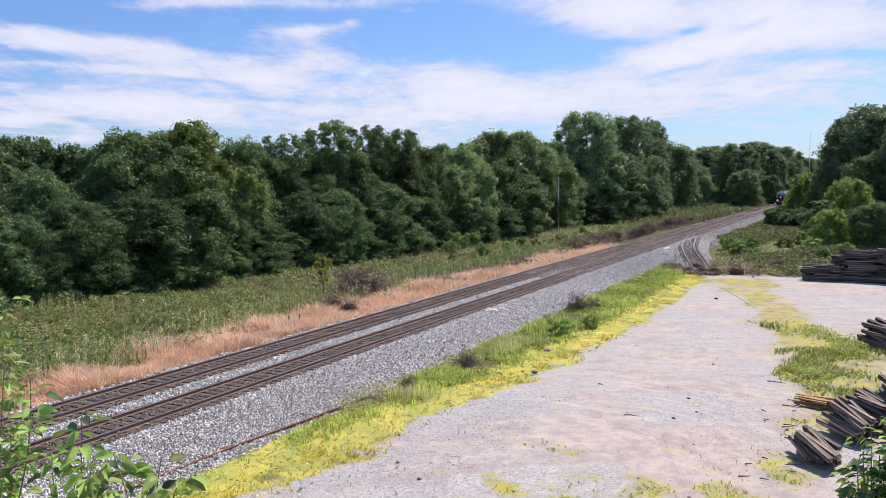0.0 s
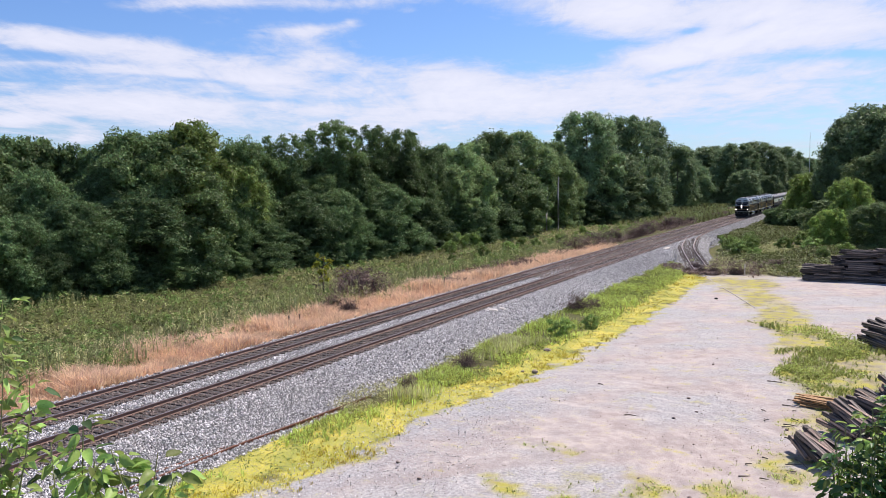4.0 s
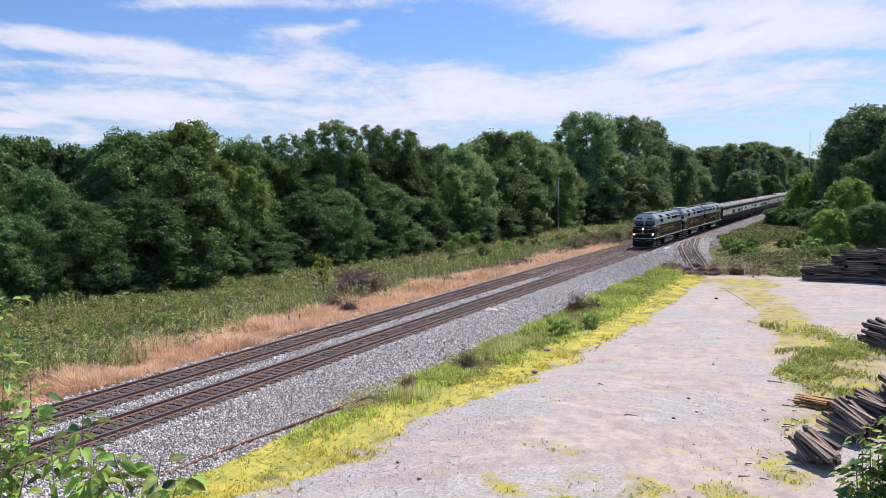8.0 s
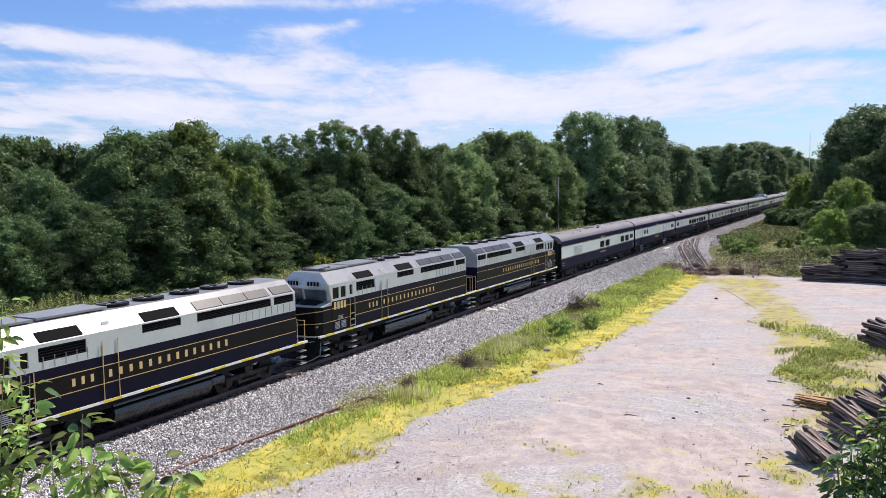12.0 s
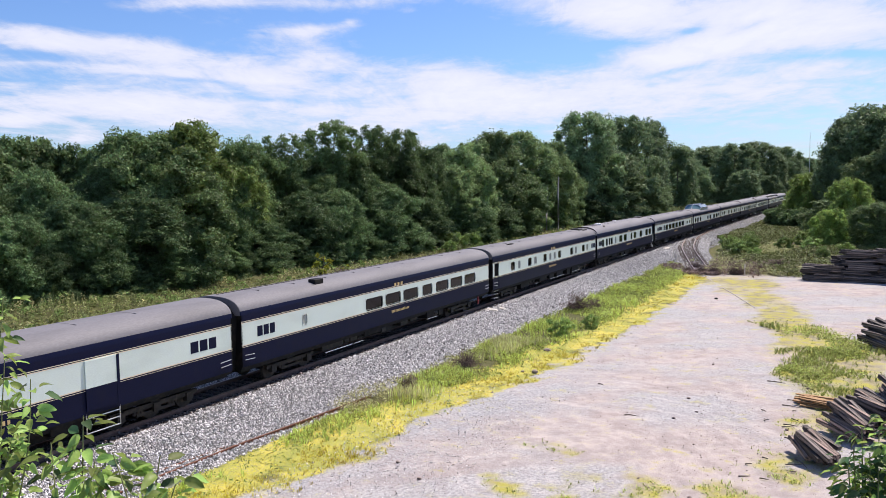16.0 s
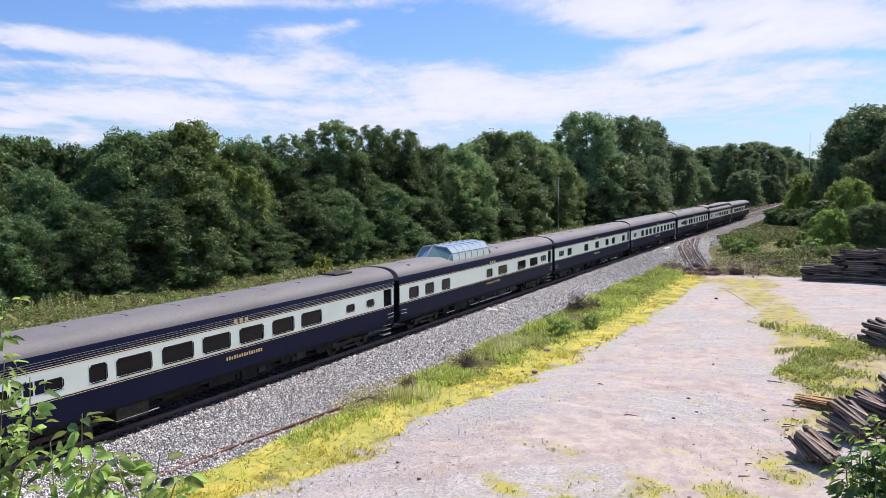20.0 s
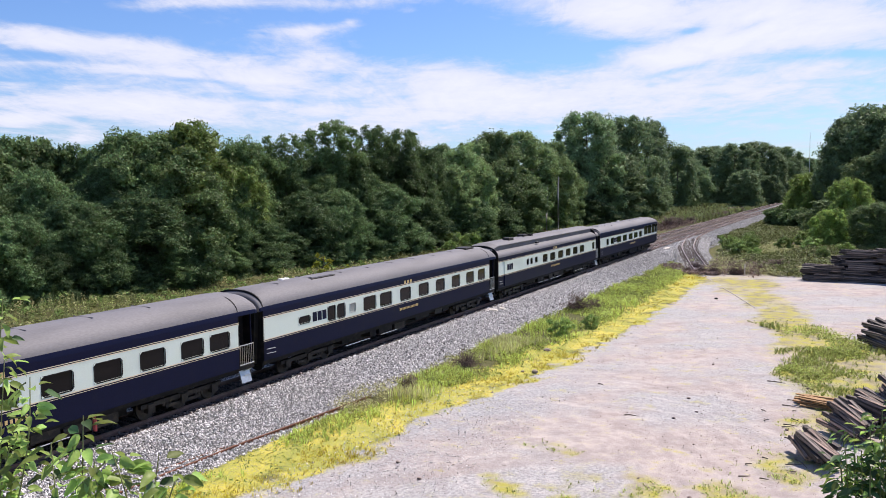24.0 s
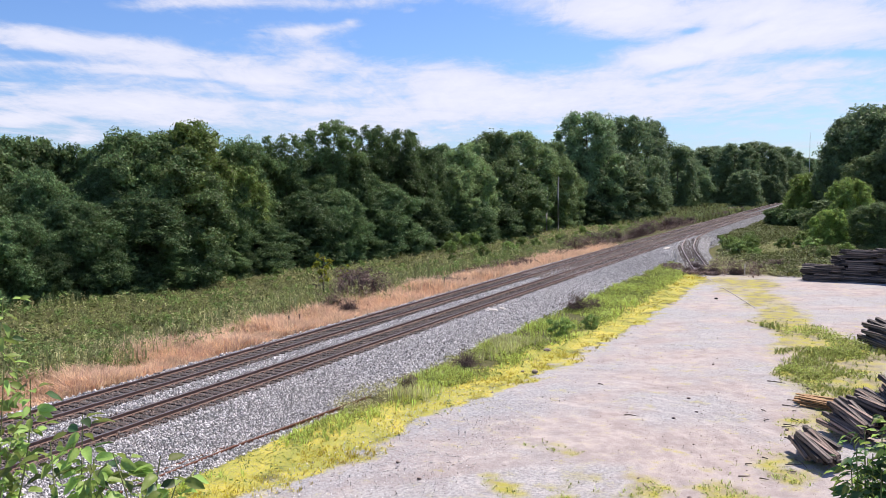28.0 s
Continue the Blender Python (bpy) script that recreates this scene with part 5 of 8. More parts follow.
    x, y = strew(6000, 12, 25, 21, 37, 1.0, 22, lambda x, y, q: q < ground_masks(x, y)[3] * 1.2)
    tufts("yard_grass", x, y, 0.10 + 0.05 * noise2(x, y, 1.2, 14), 6, M["verge"], "thin grass in the gravel yard", 1.0, 0.012, 23)
    x, y = strew(3500, -40, -6.5, 180, 420, 1.0, 24, lambda x, y, q: x - bends(y) > -34)
    tufts("meadow_weeds", x, y, 1.1 + 0.3 * noise2(x, y, 0.2, 5), 4, M["olive"], "distant green weeds beside the railway", 0.4, 0.14, 25)


meadow()
# ---- the train ----
SPEED = 22.5        # metres a second towards -y
SILL, BELT, EAVE, CROWN, HALF = 1.10, 2.05, 3.38, 4.16, 1.52
BAND_TOP = 3.04


def window(parent, side, y0, y1, z0, z1, pane="pane", x=HALF):
    """A window set into the side: rounded frame and pane."""
    bm = bmesh.new()
    s = side
    for a, b, c, d in ((y0 - 0.035, y1 + 0.035, z1, z1 + 0.035), (y0 - 0.035, y1 + 0.035, z0 - 0.045, z0), (y0 - 0.035, y0, z0, z1), (y1, y1 + 0.035, z0, z1)):
        box(bm, min(s * (x - 0.01), s * (x + 0.012)), max(s * (x - 0.01), s * (x + 0.012)), a, b, c, d)
    for cy, cz, sy, sz in ((y0, z0, 1, 1), (y1, z0, -1, 1), (y0, z1, 1, -1), (y1, z1, -1, -1)):
        k = 0.07
        v = [bm.verts.new((s * (x + 0.014), cy - sy * 0.036, cz - sz * 0.036)), bm.verts.new((s * (x + 0.014), cy + sy * k, cz - sz * 0.036)), bm.verts.new((s * (x + 0.014), cy + sy * k * 0.2, cz + sz * k * 0.2)), bm.verts.new((s * (x + 0.014), cy - sy * 0.036, cz + sz * k))]
        bm.faces.new(v)
    w = part("window", bm, M["silver"] if pane == "frost" else M["black"], parent)
    w.data.materials.append(M["cream"])
    for f in w.data.polygons[-4:]:
        f.material_index = 1
    bm = bmesh.new()
    box(bm, min(s * (x - 0.03), s * (x - 0.045)), max(s * (x - 0.03), s * (x - 0.045)), y0 - 0.01, y1 + 0.01, z0 - 0.01, z1 + 0.01)
    part("pane", bm, M[pane], w)
    return w


def band(bm, s, L, z0, z1, holes, x, y_start, y_end, depth=0.06):
    """A side panel from y_start to y_end with openings (y0, y1, z0, z1) cut through it."""
    def quad(a, b, c, d, xx=x):
        bm.faces.new([bm.verts.new((s * xx, p, q)) for p, q in ((a, c), (b, c), (b, d), (a, d))])
    y = y_start
    for a, b, c, d in sorted(holes):
        c, d = max(c, z0 + 0.001), min(d, z1 - 0.001)
        if a > y:
            quad(y, a, z0, z1)
        quad(a, b, z0, c)
        quad(a, b, d, z1)
        for p in (a, b):
            bm.faces.new([bm.verts.new((s * q, p, r)) for q, r in ((x, c), (x, d), (x - depth, d), (x - depth, c))])
        for r in (c, d):
            bm.faces.new([bm.verts.new((s * q, p, r)) for q, p in ((x, a), (x, b), (x - depth, b), (x - depth, a))])
        y = b
    if y < y_end:
        quad(y, y_end, z0, z1)


def roof_profile(eave=EAVE, crown=CROWN, half=HALF, n=9, power=0.82):
    pts = []
    for k in range(2 * n + 1):
        a = math.pi * k / (2 * n)
        c, s = math.cos(a), math.sin(a)
        pts.append((half * math.copysign(abs(c) ** power, c), eave + (crown - eave) * abs(s) ** power))
    return pts


def lettering(parent, s, y0, y1, z0, z1, count, mt, x=HALF, gap=0.35, label="", uneven=False, seed=1):
    """Bars that stand for letters."""
    r = random.Random(seed)
    bm = bmesh.new()
    w = (y1 - y0) / count
    for k in range(count):
        a = y0 + w * k + w * gap * 0.5
        h = (z1 - z0) * (r.uniform(0.75, 1.0) if uneven else 1.0)
        box(bm, min(s * x, s * (x + 0.008)), max(s * x, s * (x + 0.008)), a, a + w * (1 - gap), z0, z0 + h)
    return part("lettering", bm, mt, parent, label)


def stripe(parent, L, y0, y1, z, h, mt, x=HALF, name="stripe"):
    for s in (-1, 1):
        bm = bmesh.new()
        box(bm, min(s * (x - 0.01), s * (x + 0.005)), max(s * (x - 0.01), s * (x + 0.005)), y0, y1, z - h / 2, z + h / 2)
        part(name, bm, mt, parent)


def truck(parent, yc, axles, base, r=0.457, springs=True):
    """A wheel truck: side frames, bolster, journal boxes and wheels."""
    bm = bmesh.new()
    half = base / 2
    for s in (-1, 1):
        x0, x1 = (s * 0.93, s * 1.09)
        box(bm, min(x0, x1), max(x0, x1), yc - half - 0.45, yc + half + 0.45, 0.52, 0.70)
        box(bm, min(x0, x1), max(x0, x1), yc - half * 0.55, yc + half * 0.55, 0.30, 0.42)
        for k in range(axles):
            y = yc - half + base * k / (axles - 1)
            box(bm, min(s * 0.92, s * 1.16), max(s * 0.92, s * 1.16), y - 0.17, y + 0.17, 0.32, 0.66)
        for y in (yc - half * 0.5, yc + half * 0.5):
            for dy in (-0.16, 0.0, 0.16):
                disc(bm, (s * 1.03, y + dy, 0.54), 0.07, 0.14, "z", 8)
    box(bm, -1.05, 1.05, yc - 0.25, yc + 0.25, 0.55, 0.95)
    t = part("truck", bm, M["grime"], parent)
    for k in range(axles):
        y = yc - half + base * k / (axles - 1)
        bm = bmesh.new()
        for s in (-1, 1):
            disc(bm, (s * 0.745, y, r), r, 0.065, "x", 20)
            disc(bm, (s * 0.69, y, r), r + 0.025, 0.015, "x", 20)
        disc(bm, (0, y, r), 0.09, 0.75, "x", 8)
        part("wheelset", bm, M["grime"], t, smooth=False)
    return t


def coupler(parent, y, d):
    bm = bmesh.new()
    box(bm, -0.09, 0.09, min(y, y + d * 0.55), max(y, y + d * 0.55), 0.76, 0.98)
    box(bm, -0.16, 0.16, min(y - d * 0.12, y + d * 0.06), max(y - d * 0.12, y + d * 0.06), 0.72, 1.02)
    part("coupler", bm, M["grime"], parent)
    bm = bmesh.new()
    for x in (-0.45, 0.45):
        pts = [(x, y + d * 0.3, 0.95), (x, y + d * 0.12, 0.62), (x * 0.8, y - d * 0.12, 0.60), (x * 0.6, y - d * 0.2, 0.8)]
        for p, q in zip(pts, pts[1:]):
            rod(bm, p, q, 0.025, 5)
    part("air_hose", bm, M["black"], parent)


def car(name, G, length, windows, label, door=None, initials=None, mark=None, title=None, title_n=12, vents=(), axles=2, front_open=False, rear_open=False, lower_line=False, fluted=False,
        clerestory=False, seed=1, baggage=(), louvre=None, dome=None, tall=(), rounded=False, wheels=None):
    """A passenger car. All places along it are metres from its leading end; windows (y0, y1, z0, z1, kind)."""
    L = length
    r = random.Random(seed)
    e = tagged(new(name), label, "railway car", "cars of the train")
    e["pitch"] = L
    o = -L / 2
    ya, yb = o + 0.30, -o - 0.30
    pa, pb = (ya + (0.95 if front_open else 0)), (yb - (0.95 if rear_open else 0))
    crown = CROWN + (0.14 if axles == 3 else 0)
    # sides
    for s in (-1, 1):
        wins = [(o + a, o + b, c, d, k) for a, b, c, d, k in windows]
        holes = [w[:4] for w in wins]
        low = [(a, b, c, d) for a, b, c, d in holes if c >= BELT]
        bm = bmesh.new()
        cuts = []
        if door:
            for d in door:
                cuts.append((o + d[0], o + d[1], BELT + 0.02, BAND_TOP - 0.001))
        band(bm, s, L, BELT, BAND_TOP, low + cuts, HALF, pa, pb)
        part("window_band", bm, M["cream"], e)
        bm = bmesh.new()
        dc = [(o + d[0], o + d[1], SILL + 0.08, BELT - 0.001) for d in (door or ())]
        band(bm, s, L, SILL, BELT, dc, HALF, pa, pb)
        part("lower_side", bm, M["navy"], e)
        bm = bmesh.new()
        band(bm, s, L, BAND_TOP, EAVE, [(o + a, o + b, BAND_TOP + 0.002, d) for a, b, d in tall], HALF, ya if not front_open else pa, yb if not rear_open else pb)
        part("letterboard", bm, M["navy"], e)
        for a, b, c, d, k in wins:
            window(e, s, a, b, c, d, k)
        if door:
            for d in door:
                bm = bmesh.new()
                xx = HALF - 0.055
                box(bm, min(s * xx, s * (xx - 0.05)), max(s * xx, s * (xx - 0.05)), o + d[0], o + d[1], SILL + 0.08, BAND_TOP)
                # an open doorway is a near-black panel, for the shade inside
                dd = part("door", bm, M["dark"] if d[2] == "open" else M["navy"], e, "open vestibule door" if d[2] == "open" else "")
                if d[2] == "open":
                    bm = bmesh.new()
                    box(bm, min(s * 1.48, s * 1.50), max(s * 1.48, s * 1.50), o + d[0], o + d[1], SILL + 0.1, BELT + 0.05)
                    part("lower_door", bm, M["navy"], dd)
                    bm = bmesh.new()
                    for k, z in enumerate((0.42, 0.70, 0.95)):
                        box(bm, min(s * (1.16 - 0.1 * k), s * 1.47), max(s * (1.16 - 0.1 * k), s * 1.47), o + d[0] + 0.04, o + d[1] - 0.04, z, z + 0.035)
                    part("door_step", bm, M["silver"], dd)
                if d[2] == "cream":
                    bm = bmesh.new()
                    box(bm, min(s * (xx), s * (xx + 0.006)), max(s * (xx), s * (xx + 0.006)), o + d[0], o + d[1], BELT, BAND_TOP)
                    part("upper_door_panel", bm, M["cream"], dd)
        for d in baggage:
            # a wide sliding door standing proud, with its rail and steps below
            bm = bmesh.new()
            box(bm, min(s * (HALF + 0.004), s * (HALF + 0.05)), max(s * (HALF + 0.004), s * (HALF + 0.05)), o + d[0], o + d[1], BELT, BAND_TOP - 0.02)
            dd = part("sliding_door", bm, M["cream"], e)
            bm = bmesh.new()
            box(bm, min(s * (HALF + 0.004), s * (HALF + 0.05)), max(s * (HALF + 0.004), s * (HALF + 0.05)), o + d[0], o + d[1], SILL + 0.15, BELT)
            # dark strip up the door's edge, painted for its shadow line
            box(bm, min(s * (HALF + 0.05), s * (HALF + 0.06)), max(s * (HALF + 0.05), s * (HALF + 0.06)), o + d[1] - 0.12, o + d[1], SILL + 0.15, BAND_TOP)
            part("lower_door_panel", bm, M["navy"], dd)
            bm = bmesh.new()
            for z in (0.45, 0.72, 0.98):
                rod(bm, (s * 1.50, o + d[0], z), (s * 1.50, o + d[1], z), 0.022)
            for y in (d[0], d[1]):
                rod(bm, (s * 1.50, o + y, 0.42), (s * 1.50, o + y, 1.15), 0.022)
            part("step", bm, M["silver"], e)
        if initials:
            for c in initials:
                lettering(e, s, o + c[0] - 0.08, o + c[1] + 0.12, 2.30, 2.76, 3, M["navy"], gap=0.18)
        if mark:
            lettering(e, s, o + mark[0], o + mark[1], 3.12, 3.29, 3, M["gold"], gap=0.42)
        if title:
            if title_n == "dome":
                text_on(e, "MOONLIGHT DOME", s, o + title[0], o + title[1], 1.66)
            else:
                lettering(e, s, o + title[0], o + title[1], 1.60, 1.76, title_n, M["gold"], gap=0.45, uneven=True, seed=seed)
        if louvre:
            for k in range(int((BAND_TOP - BELT - 0.1) / 0.065)):
                bm = bmesh.new()
                z = BELT + 0.08 + k * 0.065
                box(bm, min(s * HALF, s * (HALF + 0.02)), max(s * HALF, s * (HALF + 0.02)), o + louvre[0], o + louvre[1], z, z + 0.028)
                part("louvre", bm, M["silver"] if k % 2 else M["cream"], e)
    stripe(e, L, pa, pb, BELT, 0.04, M["line"])
    yt = o + tall[0][0] - 0.06 if tall else pb
    stripe(e, L, pa, yt, BAND_TOP, 0.028, M["line"])
    stripe(e, L, pa, yt, BAND_TOP + 0.06, 0.022, M["line"] if not rounded else M["navy"])
    stripe(e, L, pa, pb, BELT - 0.075, 0.014, M["line"])
    if lower_line:
        stripe(e, L, pa, pb, 1.36, 0.014, M["gold"])
    if fluted:
        for z in (3.18, 3.26, 3.34):
            stripe(e, L, ya, yb, z, 0.010, M["panel"], HALF + 0.01, "flute")
    # roof
    prof = roof_profile(crown=crown, power=0.9 if axles == 3 else 0.8)
    bm = bmesh.new()
    if clerestory:
        low = roof_profile(crown=3.92, power=0.8)
        sheet(bm, low, [ya, yb])
    else:
        over = 0.22 if axles == 3 else 0.12
        ends = [(ya - over, 0.72), (ya - over + 0.14, 0.86), (ya + 0.3, 0.965), (ya + 0.9, 1.0), (yb - 0.9, 1.0), (yb - 0.3, 0.965), (yb + over - 0.14, 0.86), (yb + over, 0.72)] if axles == 3 or rounded else [(ya - 0.05, 1.0), (ya + 0.02, 1.0), (yb - 0.02, 1.0), (yb + 0.05, 1.0)]
        rows = [[bm.verts.new((x, y, EAVE + (z - EAVE) * f)) for x, z in prof] for y, f in ends]
        for p, q in zip(rows, rows[1:]):
            for i in range(len(prof) - 1):
                bm.faces.new((p[i], p[i + 1], q[i + 1], q[i]))
        for row in (rows[0], rows[-1]):
            bm.faces.new(row)
    rf = part("roof", bm, M["roof"], e, smooth=not clerestory)
    rf.data.materials.append(M["navy"])
    for f in rf.data.polygons:
        if len(f.vertices) == 4 and max(rf.data.vertices[i].co.z for i in f.vertices) < 3.62 and not clerestory:
            f.material_index = 1
    if not clerestory:
        for f in rf.data.polygons:
            f.use_smooth = len(f.vertices) == 4
    if clerestory:
        bm = bmesh.new()
        rows = []
        for y, f in ((ya - 0.15, 0.45), (ya + 0.35, 0.72), (ya + 1.0, 1.0), (yb - 1.0, 1.0), (yb - 0.35, 0.72), (yb + 0.15, 0.45)):
            rows.append([bm.verts.new((x, y, 3.75 + (z - 3.75) * f)) for x, z in ((-0.98, 3.75), (-0.98, 4.16), (-1.08, 4.17), (-1.06, 4.22), (-0.6, 4.37), (0, 4.42), (0.6, 4.37), (1.06, 4.22), (1.08, 4.17), (0.98, 4.16), (0.98, 3.75))])
        for p, q in zip(rows, rows[1:]):
            for i in range(10):
                bm.faces.new((p[i], p[i + 1], q[i + 1], q[i]))
        for row in (rows[0], rows[-1]):
            bm.faces.new(row)
        part("clerestory", bm, M["roof"], e)
    # roof seams, hatches and vents
    bm = bmesh.new()
    for k in range(1, int(L / 2.6)):
        y = o + k * 2.6
        if dome and dome[0] - 0.3 < y - o < dome[1] + 0.3:
            continue
        z = crown + 0.004
        box(bm, -0.55, 0.55, y - 0.012, y + 0.012, z - 0.03, z)
    if not clerestory:
        part("roof_seam", bm, M["roof"], e)
    else:
        bm.free()
    for v in vents:
        y, x, w, l, h, mt = v
        zt = crown - 0.62 * (abs(x) / HALF) ** 2.6 * (crown - EAVE) - 0.05
        bm = bmesh.new()
        box(bm, x - w / 2, x + w / 2, o + y - l / 2, o + y + l / 2, zt - 0.06, zt + h)
        bmesh.ops.bevel(bm, geom=bm.edges[:], offset=min(0.03, h * 0.3), segments=1, affect="EDGES")
        part("roof_vent", bm, M[mt], e)
    # ends and diaphragms: walls blackened, diaphragms widened, for the shade between cars
    for y, d, op in ((ya, -1, front_open), (yb, 1, rear_open)):
        bm = bmesh.new()
        yy = y - d * (0.95 if op else 0.0)
        prism(bm, [(-HALF, SILL), (HALF, SILL), (HALF, EAVE)] + roof_profile(crown=crown - 0.02, half=HALF - 0.01)[1:-1] + [(-HALF, EAVE)], min(yy, yy - d * 0.06), max(yy, yy - d * 0.06))
        part("end_wall", bm, M["black"], e)
        bm = bmesh.new()
        prism(bm, [(-1.1, 0.95), (1.1, 0.95), (1.28, 3.3), (0.9, 3.78), (-0.9, 3.78), (-1.28, 3.3)] if not op else [(-0.62, 1.15), (0.62, 1.15), (0.62, 3.25), (0.4, 3.42), (-0.4, 3.42), (-0.62, 3.25)], min(y, y + d * 0.28), max(y, y + d * 0.28))
        part("diaphragm", bm, M["black"], e)
        coupler(e, y + d * 0.3, -d)
        if op:
            bm = bmesh.new()
            box(bm, -1.45, 1.45, min(yy, y), max(yy, y), 1.05, 1.16)
            part("platform", bm, M["grime"], e)
            for s in (-1, 1):
                bm = bmesh.new()
                for z in (1.2, 2.05):
                    rod(bm, (s * 1.45, yy, z), (s * 1.45, y, z), 0.022)
                for k in range(9):
                    t = yy + (y - yy) * k / 8
                    rod(bm, (s * 1.45, t, 1.16), (s * 1.45, t, 2.05), 0.012, 4)
                part("gate", bm, M["silver"], e, "steel platform gate")
                bm = bmesh.new()
                for k, z in enumerate((0.42, 0.68, 0.92)):
                    box(bm, min(s * 1.1, s * 1.48) if k == 0 else min(s * (1.1 - 0.12 * k), s * 1.45), max(s * 1.1, s * 1.48) if k == 0 else max(s * (1.1 - 0.12 * k), s * 1.45), min(yy, y) + 0.35, max(yy, y) - 0.2, z, z + 0.03)
                part("step", bm, M["silver"], e)
                bm = bmesh.new()
                v = [bm.verts.new((s * x, q, z)) for x, q, z in ((1.30, yy + d * 0.12, 1.04), (1.50, yy + d * 0.12, 0.40), (1.50, y - d * 0.2, 0.40), (1.30, y - d * 0.2, 1.04))]
                w = [bm.verts.new(c.co - Vector((s * 0.03, 0, 0.01))) for c in v]
                bm.faces.new(v)
                bm.faces.new(w[::-1])
                for i in range(4):
                    bm.faces.new((v[i], v[(i + 1) % 4], w[(i + 1) % 4], w[i]))
                part("step_plate", bm, M["silver"], e, "bare steel plate over the platform steps")
            for x in (-1.38, 1.38):
                bm = bmesh.new()
                rod(bm, (x, y - d * 0.08, 1.1), (x, y - d * 0.08, EAVE), 0.035)
                part("post", bm, M["navy"], e)
        else:
            for s in (-1, 1):
                bm = bmesh.new()
                for z in (1.42, 1.62):
                    rod(bm, (s * (HALF + 0.05), y - d * 0.15, z), (s * (HALF + 0.05), y - d * 0.75, z - 0.03), 0.018)
                part("grab_iron", bm, M["silver"], e)
    # floor and everything hung beneath it
    bm = bmesh.new()
    box(bm, -1.46, 1.46, ya, yb, 0.98, SILL + 0.02)
    box(bm, -0.30, 0.30, ya, yb, 0.62, 1.0)
    # added slab that deepens the dark below the floor
    box(bm, -1.30, 1.30, ya + 0.1, yb - 0.1, 0.84, 0.99)
    part("underframe", bm, M["black"], e)
    # added filler block, keeps the space under the car dark
    bm = bmesh.new()
    box(bm, -0.5, 0.5, o + 6.4, -o - 6.4, 0.34, 0.86)
    part("centre_trough", bm, M["black"], e)
    if seed in (101, 109, 103):
        for s in (-1, 1):
            bm = bmesh.new()
            yr = yb - (8.2 if seed == 109 else 1.6)
            disc(bm, (s * 1.40, yr, 0.66), 0.07, 0.22, "z", 12)
            disc(bm, (s * 1.40, yr, 0.90), 0.05, 0.06, "z", 10)
            part("marker_cylinder", bm, M["red"], e, "red cylinder under the car's end")
    wheels = wheels or axles
    tb = 3.35 if wheels == 3 else 2.6
    t1, t2 = o + 4.1, -o - 4.1
    truck(e, t1, wheels, tb)
    truck(e, t2, wheels, tb)
    y = t1 + tb / 2 + 1.0
    while y < t2 - tb / 2 - 1.8:
        w, h, d = r.uniform(0.5, 1.9), r.uniform(0.3, 0.6), r.uniform(0.0, 0.28)
        mt, tank, pipe = M["black"] if r.random() < 0.7 else M["grime"], r.random() < 0.45, r.random() < 0.4
        for s in (-1, 1):
            bm = bmesh.new()
            x0, x1 = s * (1.42 - d), s * 0.55
            box(bm, min(x0, x1), max(x0, x1), y, y + w, 1.0 - h, 1.0)
            bmesh.ops.bevel(bm, geom=bm.edges[:], offset=0.02, segments=1, affect="EDGES")
            part("equipment_box", bm, mt, e)
            if tank:
                bm = bmesh.new()
                disc(bm, (s * (1.2 - d), y + w + 0.35, 0.72), 0.2, 0.22, "y", 12)
                part("air_tank", bm, M["grime"], e)
            if pipe:
                bm = bmesh.new()
                rod(bm, (s * 1.4, y, 0.52), (s * 1.4, y + w * 1.3, 0.52), 0.02)
                part("pipe", bm, M["silver"], e)
        y += w + r.uniform(0.25, 1.0)
    return e


def text_on(parent, words, s, y0, y1, z):
    cu = bpy.data.curves.new("lettering", "FONT")
    cu.body, cu.size, cu.extrude = words, 0.2, 0.003
    tmp = bpy.data.objects.new("lettering", cu)
    scene.collection.objects.link(tmp)
    bpy.context.view_layer.update()
    me = bpy.data.meshes.new_from_object(tmp)
    bpy.data.objects.remove(tmp)
    me.materials.clear()
    me.materials.append(M["gold"])
    xs = [v.co.x for v in me.vertices]
    k = (y1 - y0) / (max(xs) - min(xs))
    o = part("lettering", me, None, parent, "gold lettering")
    if s > 0:
        o.matrix_basis = Matrix.Translation((HALF + 0.006, y0, z)) @ Matrix(((0, 0, 1, 0), (1, 0, 0, 0), (0, 1, 0, 0), (0, 0, 0, 1))) @ Matrix.Diagonal((k, 1, 1, 1))
    else:
        o.matrix_basis = Matrix.Translation((-HALF - 0.006, y1, z)) @ Matrix(((0, 0, -1, 0), (-1, 0, 0, 0), (0, 1, 0, 0), (0, 0, 0, 1))) @ Matrix.Diagonal((k, 1, 1, 1))
    return o


def row(spans, z0=2.19, z1=2.82, kind="pane"):
    return [(a, b, z0, z1, kind) for a, b in spans]


TRAIN = []


def add(e, G):
    TRAIN.append((e, G, e["pitch"]))
    del e["pitch"]


